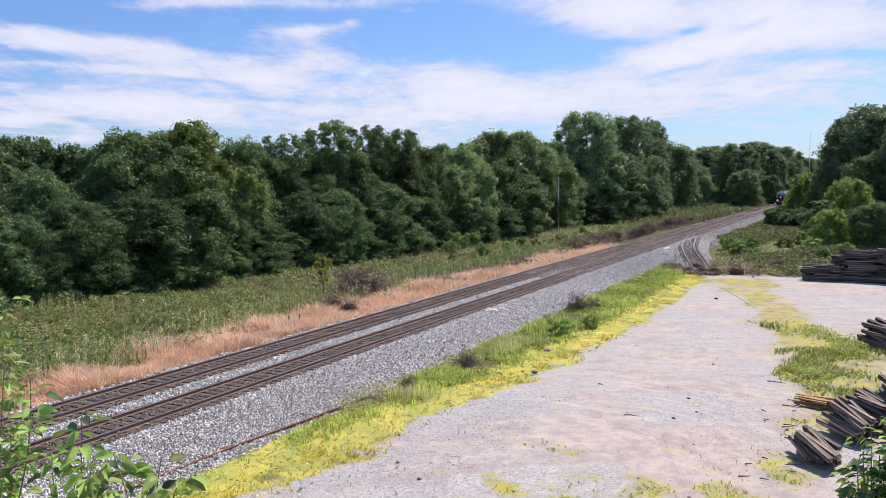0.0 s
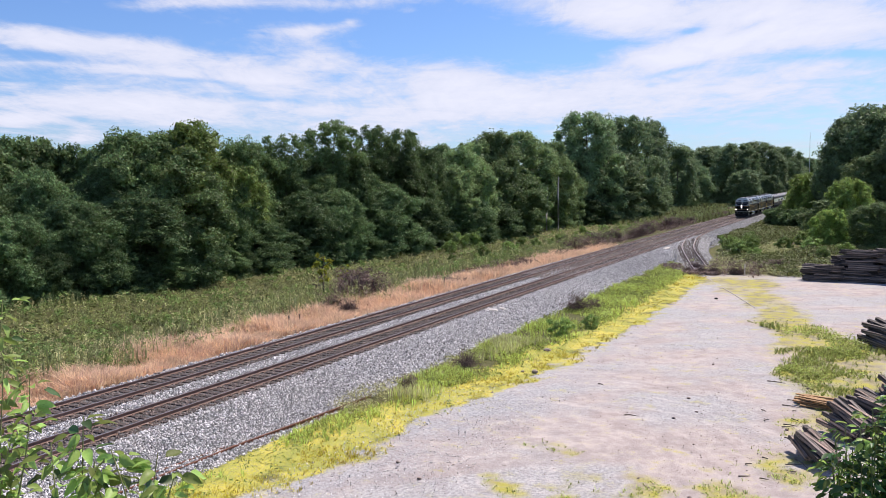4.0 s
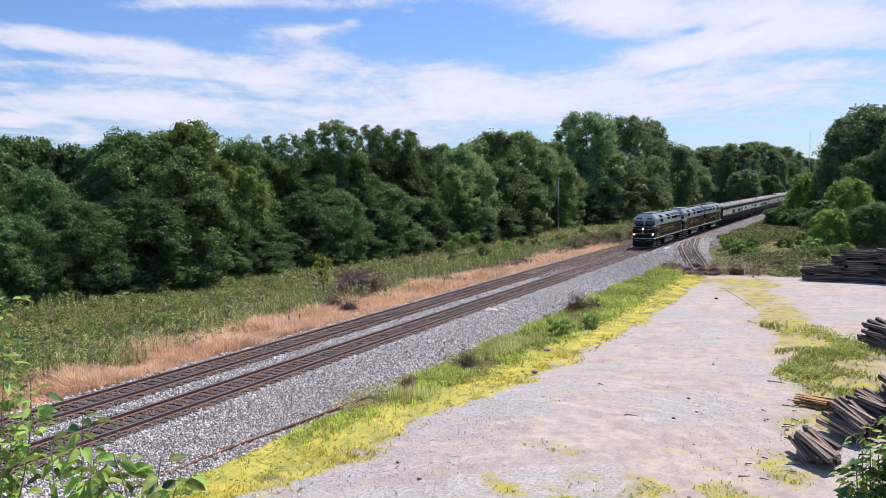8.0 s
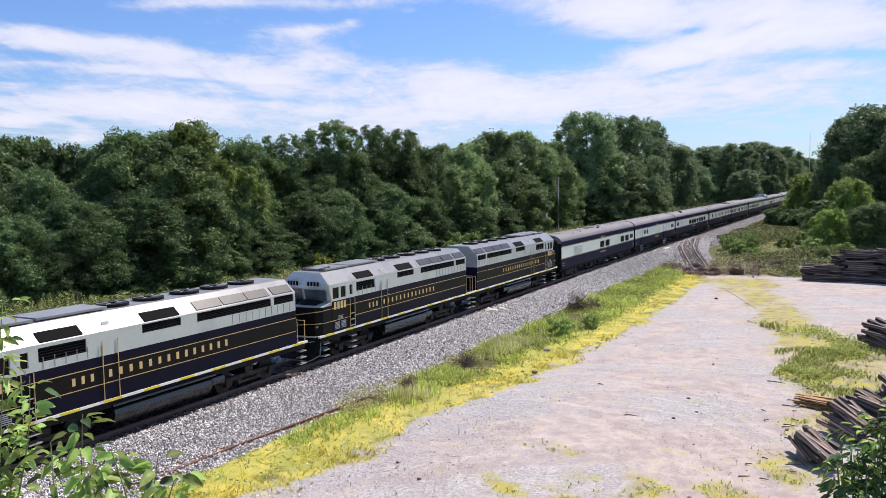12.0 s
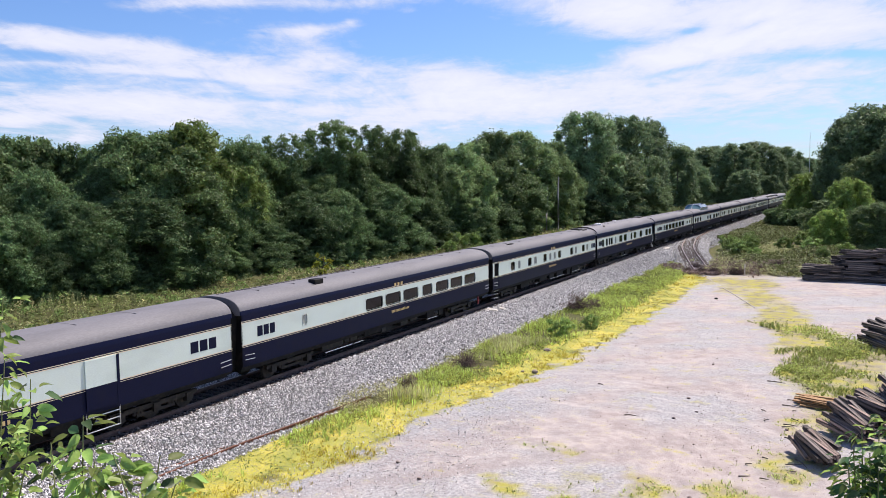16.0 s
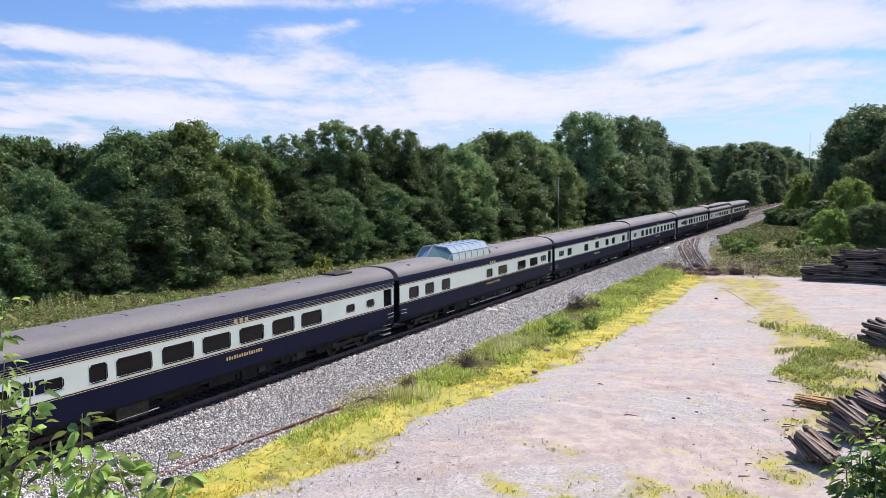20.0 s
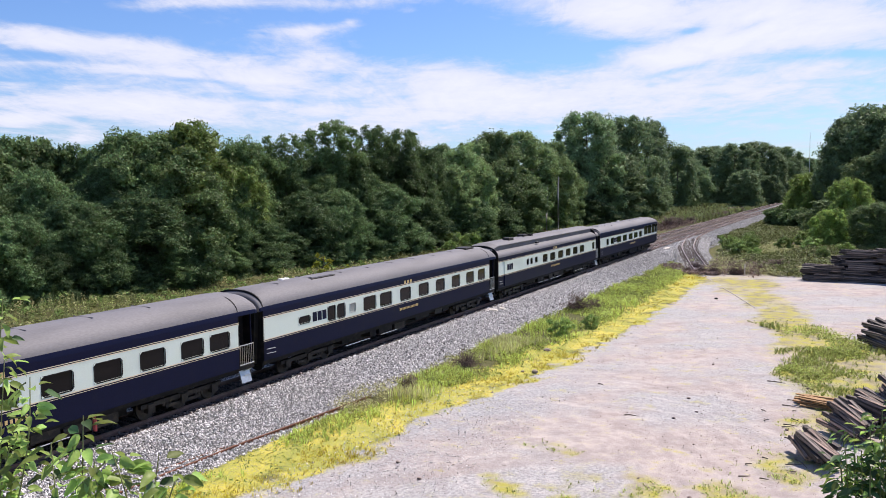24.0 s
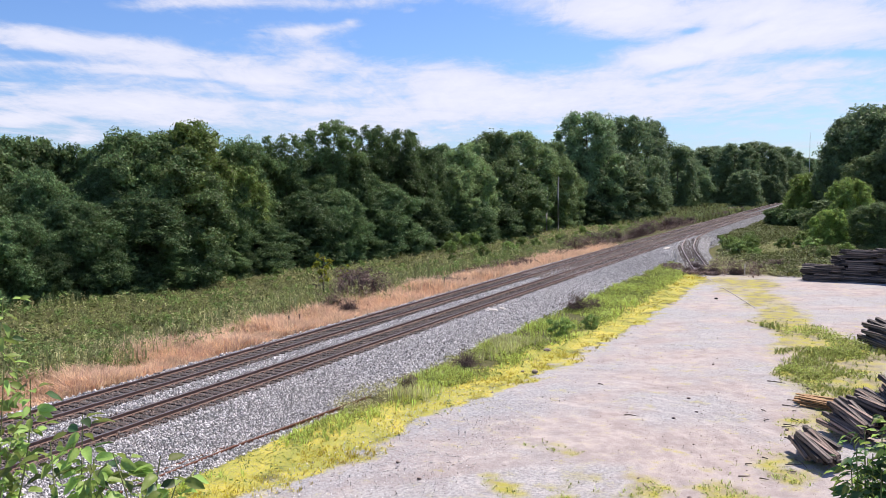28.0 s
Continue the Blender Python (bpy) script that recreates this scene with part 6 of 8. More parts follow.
def build_cars():
    pane = "pane"
    add(car("passenger_car", 111.4, 26.0, row([(12.19, 13.58), (14.10, 15.55), (19.99, 21.40), (21.94, 23.37)], 2.15, 2.74), "power and baggage car in navy and pale green with louvres",
            initials=[(24.0, 25.1)], mark=(12.5, 13.7), title=(12.2, 14.2), title_n=13, louvre=(3.9, 6.3), seed=101,
            vents=[(5.2, 0.9, 0.18, 0.22, 0.10, "black"), (7.4, 0.9, 0.18, 0.22, 0.10, "black"), (9.6, 0.1, 0.5, 0.6, 0.12, "silver"), (12.0, 0.0, 1.0, 1.8, 0.08, "grime"), (14.0, 0.2, 0.5, 0.6, 0.12, "silver"), (16.0, 0.1, 0.4, 0.4, 0.16, "silver"),
                   (13.6, 0.8, 0.25, 0.25, 0.2, "grime"), (15.0, 0.9, 0.25, 0.25, 0.18, "white"), (19.6, 0.5, 0.18, 0.22, 0.12, "black"), (24.0, 0.55, 0.04, 0.8, 0.05, "black"), (24.4, 0.95, 0.04, 0.8, 0.05, "black")]), 111.4)
    add(car("passenger_car", 137.4, 22.6, row([(4.67, 5.33), (5.93, 6.61)], 2.36, 2.78), "short baggage car in navy and pale green with sliding doors", initials=[(20.0, 21.3)], mark=(10.7, 11.8), title=(10.4, 12.4), title_n=12,
            baggage=[(2.95, 3.85), (15.1, 16.5)], wheels=3, seed=102), 137.4)
    add(car("passenger_car", 160.0, 26.3, row([(10.03, 11.67), (12.04, 13.61), (14.01, 15.68), (16.29, 17.45), (18.03, 19.64), (20.04, 21.66), (22.09, 23.71)], 2.14, 2.72) + [(4.55, 4.85, 2.3, 2.75, "frost")],
            "dining car in navy and pale green with large windows", initials=[(1.35, 2.4)], mark=(12.9, 13.95), title=(12.6, 14.6), title_n=14, seed=103,
            vents=[(6.5, 0.85, 0.45, 0.7, 0.26, "black"), (13.0, -0.25, 0.05, 24.6, 0.08, "black")]), 160.0)
    add(car("passenger_car", 186.4, 25.85, [w for a, b, k in ((3.74, 4.45, pane), (5.14, 5.58, "frost"), (7.28, 7.94, pane), (8.59, 9.09, "frost"), (10.77, 11.48, pane), (12.15, 12.6, "frost"), (13.26, 13.73, "frost"), (14.43, 15.11, pane),
                                                             (17.76, 18.45, pane), (19.07, 19.58, "frost"), (21.24, 21.93, pane), (22.54, 23.06, "frost")) for w in row([(a, b)], 2.24, 2.80, k)],
            "sleeping car in navy and pale green with an open vestibule door", door=[(0.62, 1.43, "open")], initials=[(24.2, 25.3)], mark=(12.5, 13.7), title=(12.1, 13.9), title_n=11, seed=104,
            vents=[(2.2, 0.9, 0.06, 0.5, 0.06, "black"), (3.6, 0.9, 0.06, 0.5, 0.06, "black"), (5.3, 0.75, 0.25, 1.0, 0.12, "black"), (23.4, 0.2, 0.9, 0.9, 0.16, "grime"), (24.2, 0.75, 0.25, 1.0, 0.14, "black")]), 186.4)
    add(car("passenger_car", 212.25, 25.15, [w for a, b, k in ((2.08, 2.67, pane), (3.47, 4.03, pane), (4.47, 5.02, pane), (5.31, 5.88, pane), (6.77, 7.3, "frost"), (8.61, 9.73, pane), (10.45, 11.6, pane), (13.4, 14.05, pane), (14.8, 15.9, pane), (17.6, 18.75, pane),
                                                              (20.45, 21.6, pane), (22.07, 23.3, pane)) for w in row([(a, b)], 2.18, 2.84, k)],
            "heavyweight business car in navy and pale green with a rear platform", rear_open=True, initials=[(0.9, 1.9)], mark=(12.26, 13.22), title=(11.6, 13.9), title_n=15, axles=3, seed=105,
            vents=[(3.0, 0.0, 0.9, 1.6, 0.05, "grime"), (5.0, 0.3, 0.5, 0.4, 0.14, "white"), (6.0, -0.2, 0.5, 0.6, 0.14, "white"), (12.5, -0.2, 0.4, 0.5, 0.14, "white"), (22.2, 0.1, 0.8, 1.1, 0.16, "grime"), (4.5, 0.95, 0.2, 0.3, 0.14, "grime")]), 212.25)
    add(car("passenger_car", 237.4, 25.8, row([(6.45, 8.0), (8.55, 10.1), (10.65, 12.2), (12.8, 14.3), (14.95, 16.45), (17.05, 18.6)], 2.17, 2.80) + row([(5.32, 6.0)], 2.2, 2.8) + row([(1.72, 2.34), (3.63, 4.27), (20.8, 21.5), (22.7, 23.4)], 2.32, 2.66),
            "lounge car in navy and pale green with a fluted letterboard", door=[(24.4, 25.26, "open")], initials=[(2.5, 3.5)], mark=(12.4, 13.4), title=(11.9, 14.2), title_n=15, fluted=True, seed=106,
            vents=[(1.2, 0.95, 0.07, 0.7, 0.05, "black"), (1.9, 0.95, 0.07, 0.7, 0.05, "black"), (2.6, 0.95, 0.07, 0.7, 0.05, "black"), (22.0, 0.1, 0.9, 1.6, 0.14, "grime"), (23.2, 0.95, 0.07, 0.7, 0.05, "black"), (24.0, 0.95, 0.07, 0.7, 0.05, "black")]), 237.4)
    e = car("dome_car", 263.2, 26.4, row([(1.47, 2.55), (3.45, 4.5), (5.6, 6.7)], 2.15, 2.78) + row([(12.45, 13.4)], 2.2, 2.72) + row([(14.55, 16.1), (18.25, 19.85), (20.85, 22.5)], 2.15, 2.74),
            "dome car in navy and pale green with a glazed upper deck", door=[(25.0, 25.85, "open")], initials=[(23.3, 24.4)], mark=(12.95, 14.0), title=(12.4, 14.8), title_n="dome", dome=(5.4, 13.6), seed=107,
            vents=[(2.4, 0.9, 0.2, 0.3, 0.1, "grime"), (15.5, 0.9, 0.2, 0.3, 0.1, "grime"), (23.0, 0.95, 0.2, 0.8, 0.06, "grime")])
    build_dome(e, 26.4, 5.5, 13.6)
    add(e, 263.2)
    add(car("passenger_car", 289.6, 25.9, row([(3.77, 4.85), (8.73, 9.9), (12.3, 13.45), (15.9, 17.0), (18.3, 19.4), (22.4, 23.4)], 2.22, 2.8), "sleeping car in navy and pale green with few windows", door=[(24.6, 25.45, "navy")],
            initials=[(1.5, 2.6)], mark=(12.3, 13.3), title=(11.9, 13.7), title_n=12, seed=108), 289.6)
    add(car("passenger_car", 315.5, 25.9, row([(5.2, 6.35), (7.3, 8.45), (9.25, 10.4), (11.4, 12.55), (13.4, 14.55), (15.4, 16.55), (17.4, 18.55), (19.4, 20.55), (21.4, 22.55), (22.95, 24.05)], 2.16, 2.82),
            "heavyweight observation car in navy and pale green with a rear platform", rear_open=True, initials=[(1.6, 2.7)], mark=(13.2, 14.25), title=(12.5, 14.9), title_n=14, axles=3, seed=109), 315.5)
    add(car("passenger_car", 341.4, 26.0, row([(2.85, 3.7)], 2.36, 2.66) + row([(5.16, 5.82), (5.98, 6.64)], 2.14, 2.84) + row([(7.1, 7.62)], 2.3, 2.72, "frost") + row([(8.41, 9.59), (10.06, 11.26), (12.23, 13.4), (14.42, 15.6), (16.6, 17.75), (18.8, 19.95), (20.95, 22.1), (22.8, 23.9)], 2.16, 2.86),
            "heavyweight business car in navy and pale green with many windows", rear_open=True, initials=[(3.95, 4.94)], mark=(12.6, 13.62), title=(12.1, 14.3), title_n=14, axles=3, seed=110,
            vents=[(4.0, -0.3, 0.3, 0.6, 0.12, "white"), (6.0, 0.3, 0.8, 2.0, 0.03, "grime"), (23.5, 0.1, 0.9, 1.3, 0.14, "grime")]), 341.4)
    add(car("passenger_car", 367.4, 25.9, row([(5.96, 6.42), (6.78, 7.22), (7.8, 8.34)], 2.36, 2.76) + row([(9.6, 10.65), (11.4, 12.6), (13.43, 14.7), (15.48, 16.7), (17.52, 18.75), (19.56, 20.8)], 2.2, 2.8) + row([(23.5, 24.1)], 2.2, 2.85),
            "old heavyweight car in navy and pale green with a clerestory roof", door=[(0.95, 1.5, "cream")], rear_open=True, initials=[(2.04, 3.01)], mark=(12.1, 13.15), title=(11.6, 13.8), title_n=15, axles=3, clerestory=True, seed=111,
            vents=[(5.0, 0.3, 0.6, 0.9, 0.34, "grime"), (9.0, -0.1, 0.6, 0.9, 0.34, "grime"), (8.9, 1.25, 0.2, 0.4, 0.1, "grime"), (10.0, 0.1, 0.5, 0.5, 0.3, "black")]), 367.4)
    add(car("passenger_car", 393.3, 25.9, row([(2.6, 3.4), (4.2, 5.35), (6.64, 8.22), (9.06, 10.65), (11.5, 13.1), (13.9, 15.45), (16.35, 17.6)], 2.2, 2.80) + row([(18.75, 20.4), (20.6, 22.35), (22.6, 24.3), (24.5, 25.45)], 2.30, 3.30),
            "rear theatre car in navy and pale green with tall end windows", initials=[(5.5, 6.48)], mark=(12.83, 13.81), title=(12.2, 14.5), title_n=13, axles=2, rounded=True, tall=[(18.75, 20.4, 3.30), (20.6, 22.35, 3.30), (22.6, 24.3, 3.30), (24.5, 25.45, 3.30)], seed=112,
            vents=[(7.0, 0.95, 0.08, 1.0, 0.05, "black"), (6.4, 0.75, 0.5, 0.08, 0.05, "black"), (14.5, -0.6, 0.3, 0.55, 0.12, "white"), (24.2, 0.5, 0.05, 0.6, 0.06, "black"), (24.6, 0.95, 0.05, 0.8, 0.1, "black")]), 393.3)


def build_dome(e, L, y0, y1):
    """The glazed upper deck: curb, ribs, side panes, roof panes and sloping ends."""
    o = -L / 2
    a, b = o + y0, o + y1
    base, sh, top = 3.72, 4.34, 4.82
    n = 6
    bm = bmesh.new()
    for s in (-1, 1):
        box(bm, min(s * 1.32, s * 1.40), max(s * 1.32, s * 1.40), a + 0.9, b, base - 0.35, base + 0.03)
    ribs = bm
    m = a + 2.0
    part("dome_curb", ribs, M["roof"], e)
    step = (b - 0.35 - m) / n

    def pt(s, y, k):
        return ((s * 1.36, y, base), (s * 1.29, y, sh), (s * 0.90, y, top - 0.10), (0, y, top))[k]

    for k in range(n + 1):
        y = m + k * step
        bm = bmesh.new()
        for s in (-1, 1):
            for i in range(3):
                rod(bm, pt(s, y, i), pt(s, y, i + 1), 0.042, 6)
        part("dome_rib", bm, M["silver"], e)
    for k in range(n):
        y, z = m + k * step + 0.03, m + (k + 1) * step - 0.03
        for s in (-1, 1):
            for i, nm in ((0, "dome_side_pane"), (1, "dome_corner_pane"), (2, "dome_roof_pane")):
                bm = bmesh.new()
                q = [Vector(pt(s, y, i)), Vector(pt(s, z, i)), Vector(pt(s, z, i + 1)), Vector(pt(s, y, i + 1))]
                nn = (q[1] - q[0]).cross(q[3] - q[0]).normalized() * 0.012
                v = [bm.verts.new(p - nn) for p in q] + [bm.verts.new(p + nn) for p in q]
                for f in ((0, 1, 2, 3), (7, 6, 5, 4), (0, 4, 5, 1), (1, 5, 6, 2), (2, 6, 7, 3), (3, 7, 4, 0)):
                    bm.faces.new([v[i2] for i2 in f])
                part(nm, bm, M["domeglass"], e)
    bm = bmesh.new()
    for s in (-1, 1):
        for z0, z1, k in ((m, m + n * step, 1), (m, m + n * step, 2)):
            rod(bm, pt(s, z0, k), pt(s, z1, k), 0.042, 6)
    rod(bm, (0, m, top), (0, m + n * step, top), 0.03, 6)
    part("dome_rail", bm, M["silver"], e)
    # sloping front glass and the closed rear
    for s in (-1, 1):
        bm = bmesh.new()
        v = [bm.verts.new(p) for p in ((0, a + 0.75, base + 0.42), (s * 1.20, a + 1.3, base), (s * 1.29, m, sh), (s * 0.90, m, top - 0.10), (0, m - 0.35, top))]
        bm.faces.new(v)
        part("dome_front_pane", bm, M["domefront"], e)
        bm = bmesh.new()
        v = [bm.verts.new(p) for p in ((s * 1.20, a + 1.3, base), (s * 1.36, m, base), (s * 1.29, m, sh))]
        bm.faces.new(v)
        part("dome_front_pane", bm, M["domefront"], e)
        bm = bmesh.new()
        yy = m + n * step
        v = [bm.verts.new(p) for p in ((0, b + 0.25, base + 0.42), (s * 1.36, b + 0.1, base), (s * 1.29, yy, sh), (s * 0.90, yy, top - 0.10), (0, yy, top))]
        bm.faces.new(v)
        part("dome_rear_panel", bm, M["silver"], e)
    bm = bmesh.new()
    rod(bm, (0, a + 0.75, base + 0.42), (0, m - 0.35, top), 0.03)
    for s in (-1, 1):
        rod(bm, (0, m - 0.35, top), (s * 0.90, m, top - 0.10), 0.03)
        rod(bm, (0, a + 0.75, base + 0.42), (s * 1.20, a + 1.3, base), 0.03)
        rod(bm, (s * 1.20, a + 1.3, base), (s * 1.29, m, sh), 0.03)
    part("dome_front_frame", bm, M["silver"], e)
    bm = bmesh.new()
    box(bm, -1.2, 1.2, a + 1.2, b, base - 0.1, base + 0.02)
    for k in range(9):
        y = m + 0.2 + k * (b - m - 0.8) / 9
        for x in (-0.62, 0.62):
            box(bm, x - 0.42, x + 0.42, y, y + 0.12, base, base + 0.62)
    part("dome_seats", bm, M["grime"], e)


# ---- locomotives ----
def locomotive(G, label, lit=False, seed=1, turned=False):
    L = 18.3
    e = tagged(new("locomotive"), label, "locomotive", "locomotives of the train")
    e["pitch"] = L
    o = -L / 2
    W, Z0, Z1, ZS, ZT = 1.50, 1.42, 3.06, 3.93, 4.52
    yc, ye = o + 2.05, o + 17.45     # cab front, rear wall
    # hood: lower and upper sides, chamfers, roof
    for s in (-1, 1):
        bm = bmesh.new()
        band(bm, s, L, Z0, Z1, [], W, yc, ye)
        part("lower_side", bm, M["loco_navy"], e)
        bm = bmesh.new()
        holes = [(o + 2.12, o + 2.68, 3.16, 3.74), (o + 2.82, o + 3.28, 3.16, 3.74), (o + 3.62, o + 3.90, 3.22, 3.74), (o + 4.25, o + 6.05, 3.32, 3.80), (o + 8.45, o + 10.35, 3.55, 3.88), (o + 11.2, o + 15.7, 3.52, 3.88), (o + 15.9, o + 17.3, 3.52, 3.88)]
        band(bm, s, L, Z1, ZS, holes, W, yc, ye, 0.10)
        part("upper_side", bm, M["loco_white"], e)
        for k, (a, b, c, d) in enumerate(holes):
            bm = bmesh.new()
            xx = W - 0.07
            box(bm, min(s * xx, s * (xx - 0.02)), max(s * xx, s * (xx - 0.02)), a, b, c, d)
            if k < 3:
                part("cab_window", bm, M["pane"], e)
            else:
                g = part("grille", bm, M["dark"], e)
                bm = bmesh.new()
                for j in range(5):
                    z = c + (d - c) * (j + 0.5) / 5
                    box(bm, min(s * (W - 0.06), s * (W - 0.03)), max(s * (W - 0.06), s * (W - 0.03)), a, b, z - 0.012, z + 0.012)
                part("grille_bar", bm, M["black"], g)
        # chamfer with its intake openings
        bm = bmesh.new()
        bm.faces.new([bm.verts.new((s * x, y, z)) for x, y, z in ((W, yc - 0.25, ZS), (W, ye, ZS), (0.86, ye, ZT), (0.86, yc - 0.12, ZT))])
        part("roof_slope", bm, M["slope"], e)
        for a, b, mt in ((4.35, 5.95, "dark"), (11.25, 12.7, "screen"), (12.78, 14.2, "screen"), (14.28, 15.7, "screen"), (15.95, 17.3, "screen"), (8.6, 10.3, "dark")):
            bm = bmesh.new()
            t0, t1 = (0.10, 0.62) if mt != "dark" else (0.05, 0.55)
            p = lambda t: (W + (0.86 - W) * t, ZS + (ZT - ZS) * t)
            (x0, z0), (x1, z1) = p(t0), p(t1)
            v = []
            for x, z, off in ((x0, z0, 0.0), (x1, z1, 0.0), (x1, z1, 0.03), (x0, z0, 0.03)):
                v.append((x + off * 0.68, z + off * 0.74))
            q0 = [bm.verts.new((s * x, o + a, z)) for x, z in v]
            q1 = [bm.verts.new((s * x, o + b - 0.0, z)) for x, z in v]
            for i in range(4):
                bm.faces.new((q0[i], q0[(i + 1) % 4], q1[(i + 1) % 4], q1[i]))
            bm.faces.new(q0)
            bm.faces.new(q1)
            part("radiator_screen" if mt == "screen" else "air_intake", bm, M[mt], e)
        bm = bmesh.new()
        box(bm, min(s * (W - 0.02), s * (W + 0.003)), max(s * (W - 0.02), s * (W + 0.003)), yc, ye, 2.06, 2.70)
        part("black_band", bm, M["loco_black"], e)
        bm = bmesh.new()
        q = 0.34
        px, pz = W + (0.86 - W) * q, ZS + (ZT - ZS) * q
        box(bm, min(s * px, s * (px + 0.03)), max(s * px, s * (px + 0.03)), o + 6.85, o + 7.15, pz - 0.08, pz + 0.10)
        part("marker_plate", bm, M["white"], e)
        # gold lines, yellow and white sill stripe
        for z in (2.06, 2.70):
            bm = bmesh.new()
            box(bm, min(s * W, s * (W + 0.006)), max(s * W, s * (W + 0.006)), o + 1.33, ye, z - 0.013, z + 0.013)
            part("gold_line", bm, M["gold"], e)
        bm = bmesh.new()
        box(bm, min(s * (W - 0.1), s * (W + 0.03)), max(s * (W - 0.1), s * (W + 0.03)), o + 0.95, o + 18.25, 1.36, 1.46)
        sl = part("side_sill", bm, M["white"], e)
        k = o + 1.4
        while k < o + 17.8:
            bm = bmesh.new()
            box(bm, min(s * (W + 0.03), s * (W + 0.036)), max(s * (W + 0.03), s * (W + 0.036)), k, k + 0.75, 1.362, 1.458)
            part("yellow_mark", bm, M["yellow"], sl)
            k += 1.75
        lettering(e, s, o + 5.3, o + 6.4, 2.25, 2.52, 3, M["gold"], W + 0.003, 0.66)
        lettering(e, s, o + 6.75, o + 13.0, 2.25, 2.52, 14, M["gold"], W + 0.003, 0.70)
        lettering(e, s, o + 2.15, o + 3.3, 2.62, 3.0, 4, M["gold"], W + 0.007, 0.34)
        for y, h in ((3.58, 3.05), (4.02, 3.05), (6.65, 3.6), (7.3, 3.6)):
            bm = bmesh.new()
            rod(bm, (s * (W + 0.05), o + y, 1.45), (s * (W + 0.05), o + y, h), 0.016)
            part("handrail", bm, M["gold"], e)
        for y in (6.97,):
            bm = bmesh.new()
            box(bm, min(s * W, s * (W + 0.015)), max(s * W, s * (W + 0.015)), o + y - 0.3, o + y + 0.3, 1.55, 2.03)
            part("side_door", bm, M["loco_navy"], e)
            bm = bmesh.new()
            box(bm, min(s * (W + 0.015), s * (W + 0.02)), max(s * (W + 0.015), s * (W + 0.02)), o + y - 0.3, o + y + 0.3, Z1, 3.5)
            part("side_door_panel", bm, M["loco_white"], e)
        bm = bmesh.new()
        for k in range(16):
            y = o + 4.4 + k * 0.42 if k < 5 else o + 13.2 + (k - 5) * 0.42
            box(bm, min(s * W, s * (W + 0.012)), max(s * W, s * (W + 0.012)), y, y + 0.02, 3.1, 3.5)
        part("panel_joint", bm, M["panel"], e)
        for y0, z0, n in ((2.25, 1.60, 6), (2.80, 1.60, 6), (2.55, 2.10, 3)):
            bm = bmesh.new()
            for j in range(n):
                box(bm, min(s * W, s * (W + 0.022)), max(s * W, s * (W + 0.022)), o + y0, o + y0 + 0.42, z0 + 0.065 * j, z0 + 0.065 * j + 0.032)
            part("louvre", bm, M["panel"], e, "pale louvre slats")
        # dark panel for the shade in the ladder opening behind the cab
        bm = bmesh.new()
        box(bm, min(s * W, s * (W + 0.008)), max(s * W, s * (W + 0.008)), o + 3.62, o + 3.98, 1.48, 2.64)
        ld = part("ladder_recess", bm, M["dark"], e)
        for z in (1.56, 1.88, 2.2):
            bm = bmesh.new()
            box(bm, min(s * (W + 0.008), s * (W + 0.05)), max(s * (W + 0.008), s * (W + 0.05)), o + 3.62, o + 3.98, z, z + 0.035)
            part("ladder_rung", bm, M["silver"], ld)
        for y in (1.55, 4.0, 17.95):
            st = bmesh.new()
            for z in (0.35, 0.66, 0.97):
                box(st, min(s * 1.22, s * 1.5), max(s * 1.22, s * 1.5), o + y - 0.24, o + y + 0.24, z, z + 0.035)
            part("step", st, M["silver"], e)
    bm = bmesh.new()
    bm.faces.new([bm.verts.new(c) for c in ((-0.86, yc - 0.12, ZT), (0.86, yc - 0.12, ZT), (0.86, ye, ZT), (-0.86, ye, ZT))])
    part("roof", bm, M["slope"], e)
    bm = bmesh.new()
    prism(bm, [(-W, Z0), (W, Z0), (W, ZS), (0.86, ZT), (-0.86, ZT), (-W, ZS)], ye - 0.02, ye)
    part("rear_wall", bm, M["navy"], e)
    bm = bmesh.new()
    prism(bm, [(-W + 0.003, Z1), (W - 0.003, Z1), (W - 0.003, ZS), (0.86, ZT), (-0.86, ZT), (-W + 0.003, ZS)], ye, ye + 0.004)
    part("rear_upper_panel", bm, M["panel"], e)
    # roof gear: cab platform, fans, exhaust
    bm = bmesh.new()
    for y0, y1, x0, x1 in ((2.5, 4.6, -0.8, 0.8), (4.8, 7.6, -0.7, 0.7)):
        box(bm, x0, x1, o + y0, o + y1, ZT + 0.05, ZT + 0.13)
        for y in (y0 + 0.1, y1 - 0.2):
            box(bm, x0 + 0.1, x1 - 0.1, o + y, o + y + 0.1, ZT, ZT + 0.06)
    part("roof_platform", bm, M["slope"], e)
    for y in (8.4, 10.1, 12.0, 13.7, 15.4):
        bm = bmesh.new()
        disc(bm, (0, o + y, ZT + 0.055), 0.60, 0.06, "z", 24)
        fan = part("roof_fan", bm, M["black"], e)
        bm = bmesh.new()
        disc(bm, (0, o + y, ZT + 0.135), 0.16, 0.02, "z", 12)
        part("fan_hub", bm, M["grime"], fan)
        for a in range(3):
            bm = bmesh.new()
            c, d = 0.58 * math.cos(a * 1.047), 0.58 * math.sin(a * 1.047)
            rod(bm, (-c, o + y - d, ZT + 0.125), (c, o + y + d, ZT + 0.125), 0.014, 4)
            part("guard_bar", bm, M["panel"], fan)
    for x in (-0.55, 0.55):
        bm = bmesh.new()
        rod(bm, (x, o + 2.3, ZT + 0.12), (x, o + 3.2, ZT + 0.16), 0.05)
        part("horn", bm, M["grime"], e)
    # cab front: brow, windshields, nose with its centre ridge
    bm = bmesh.new()
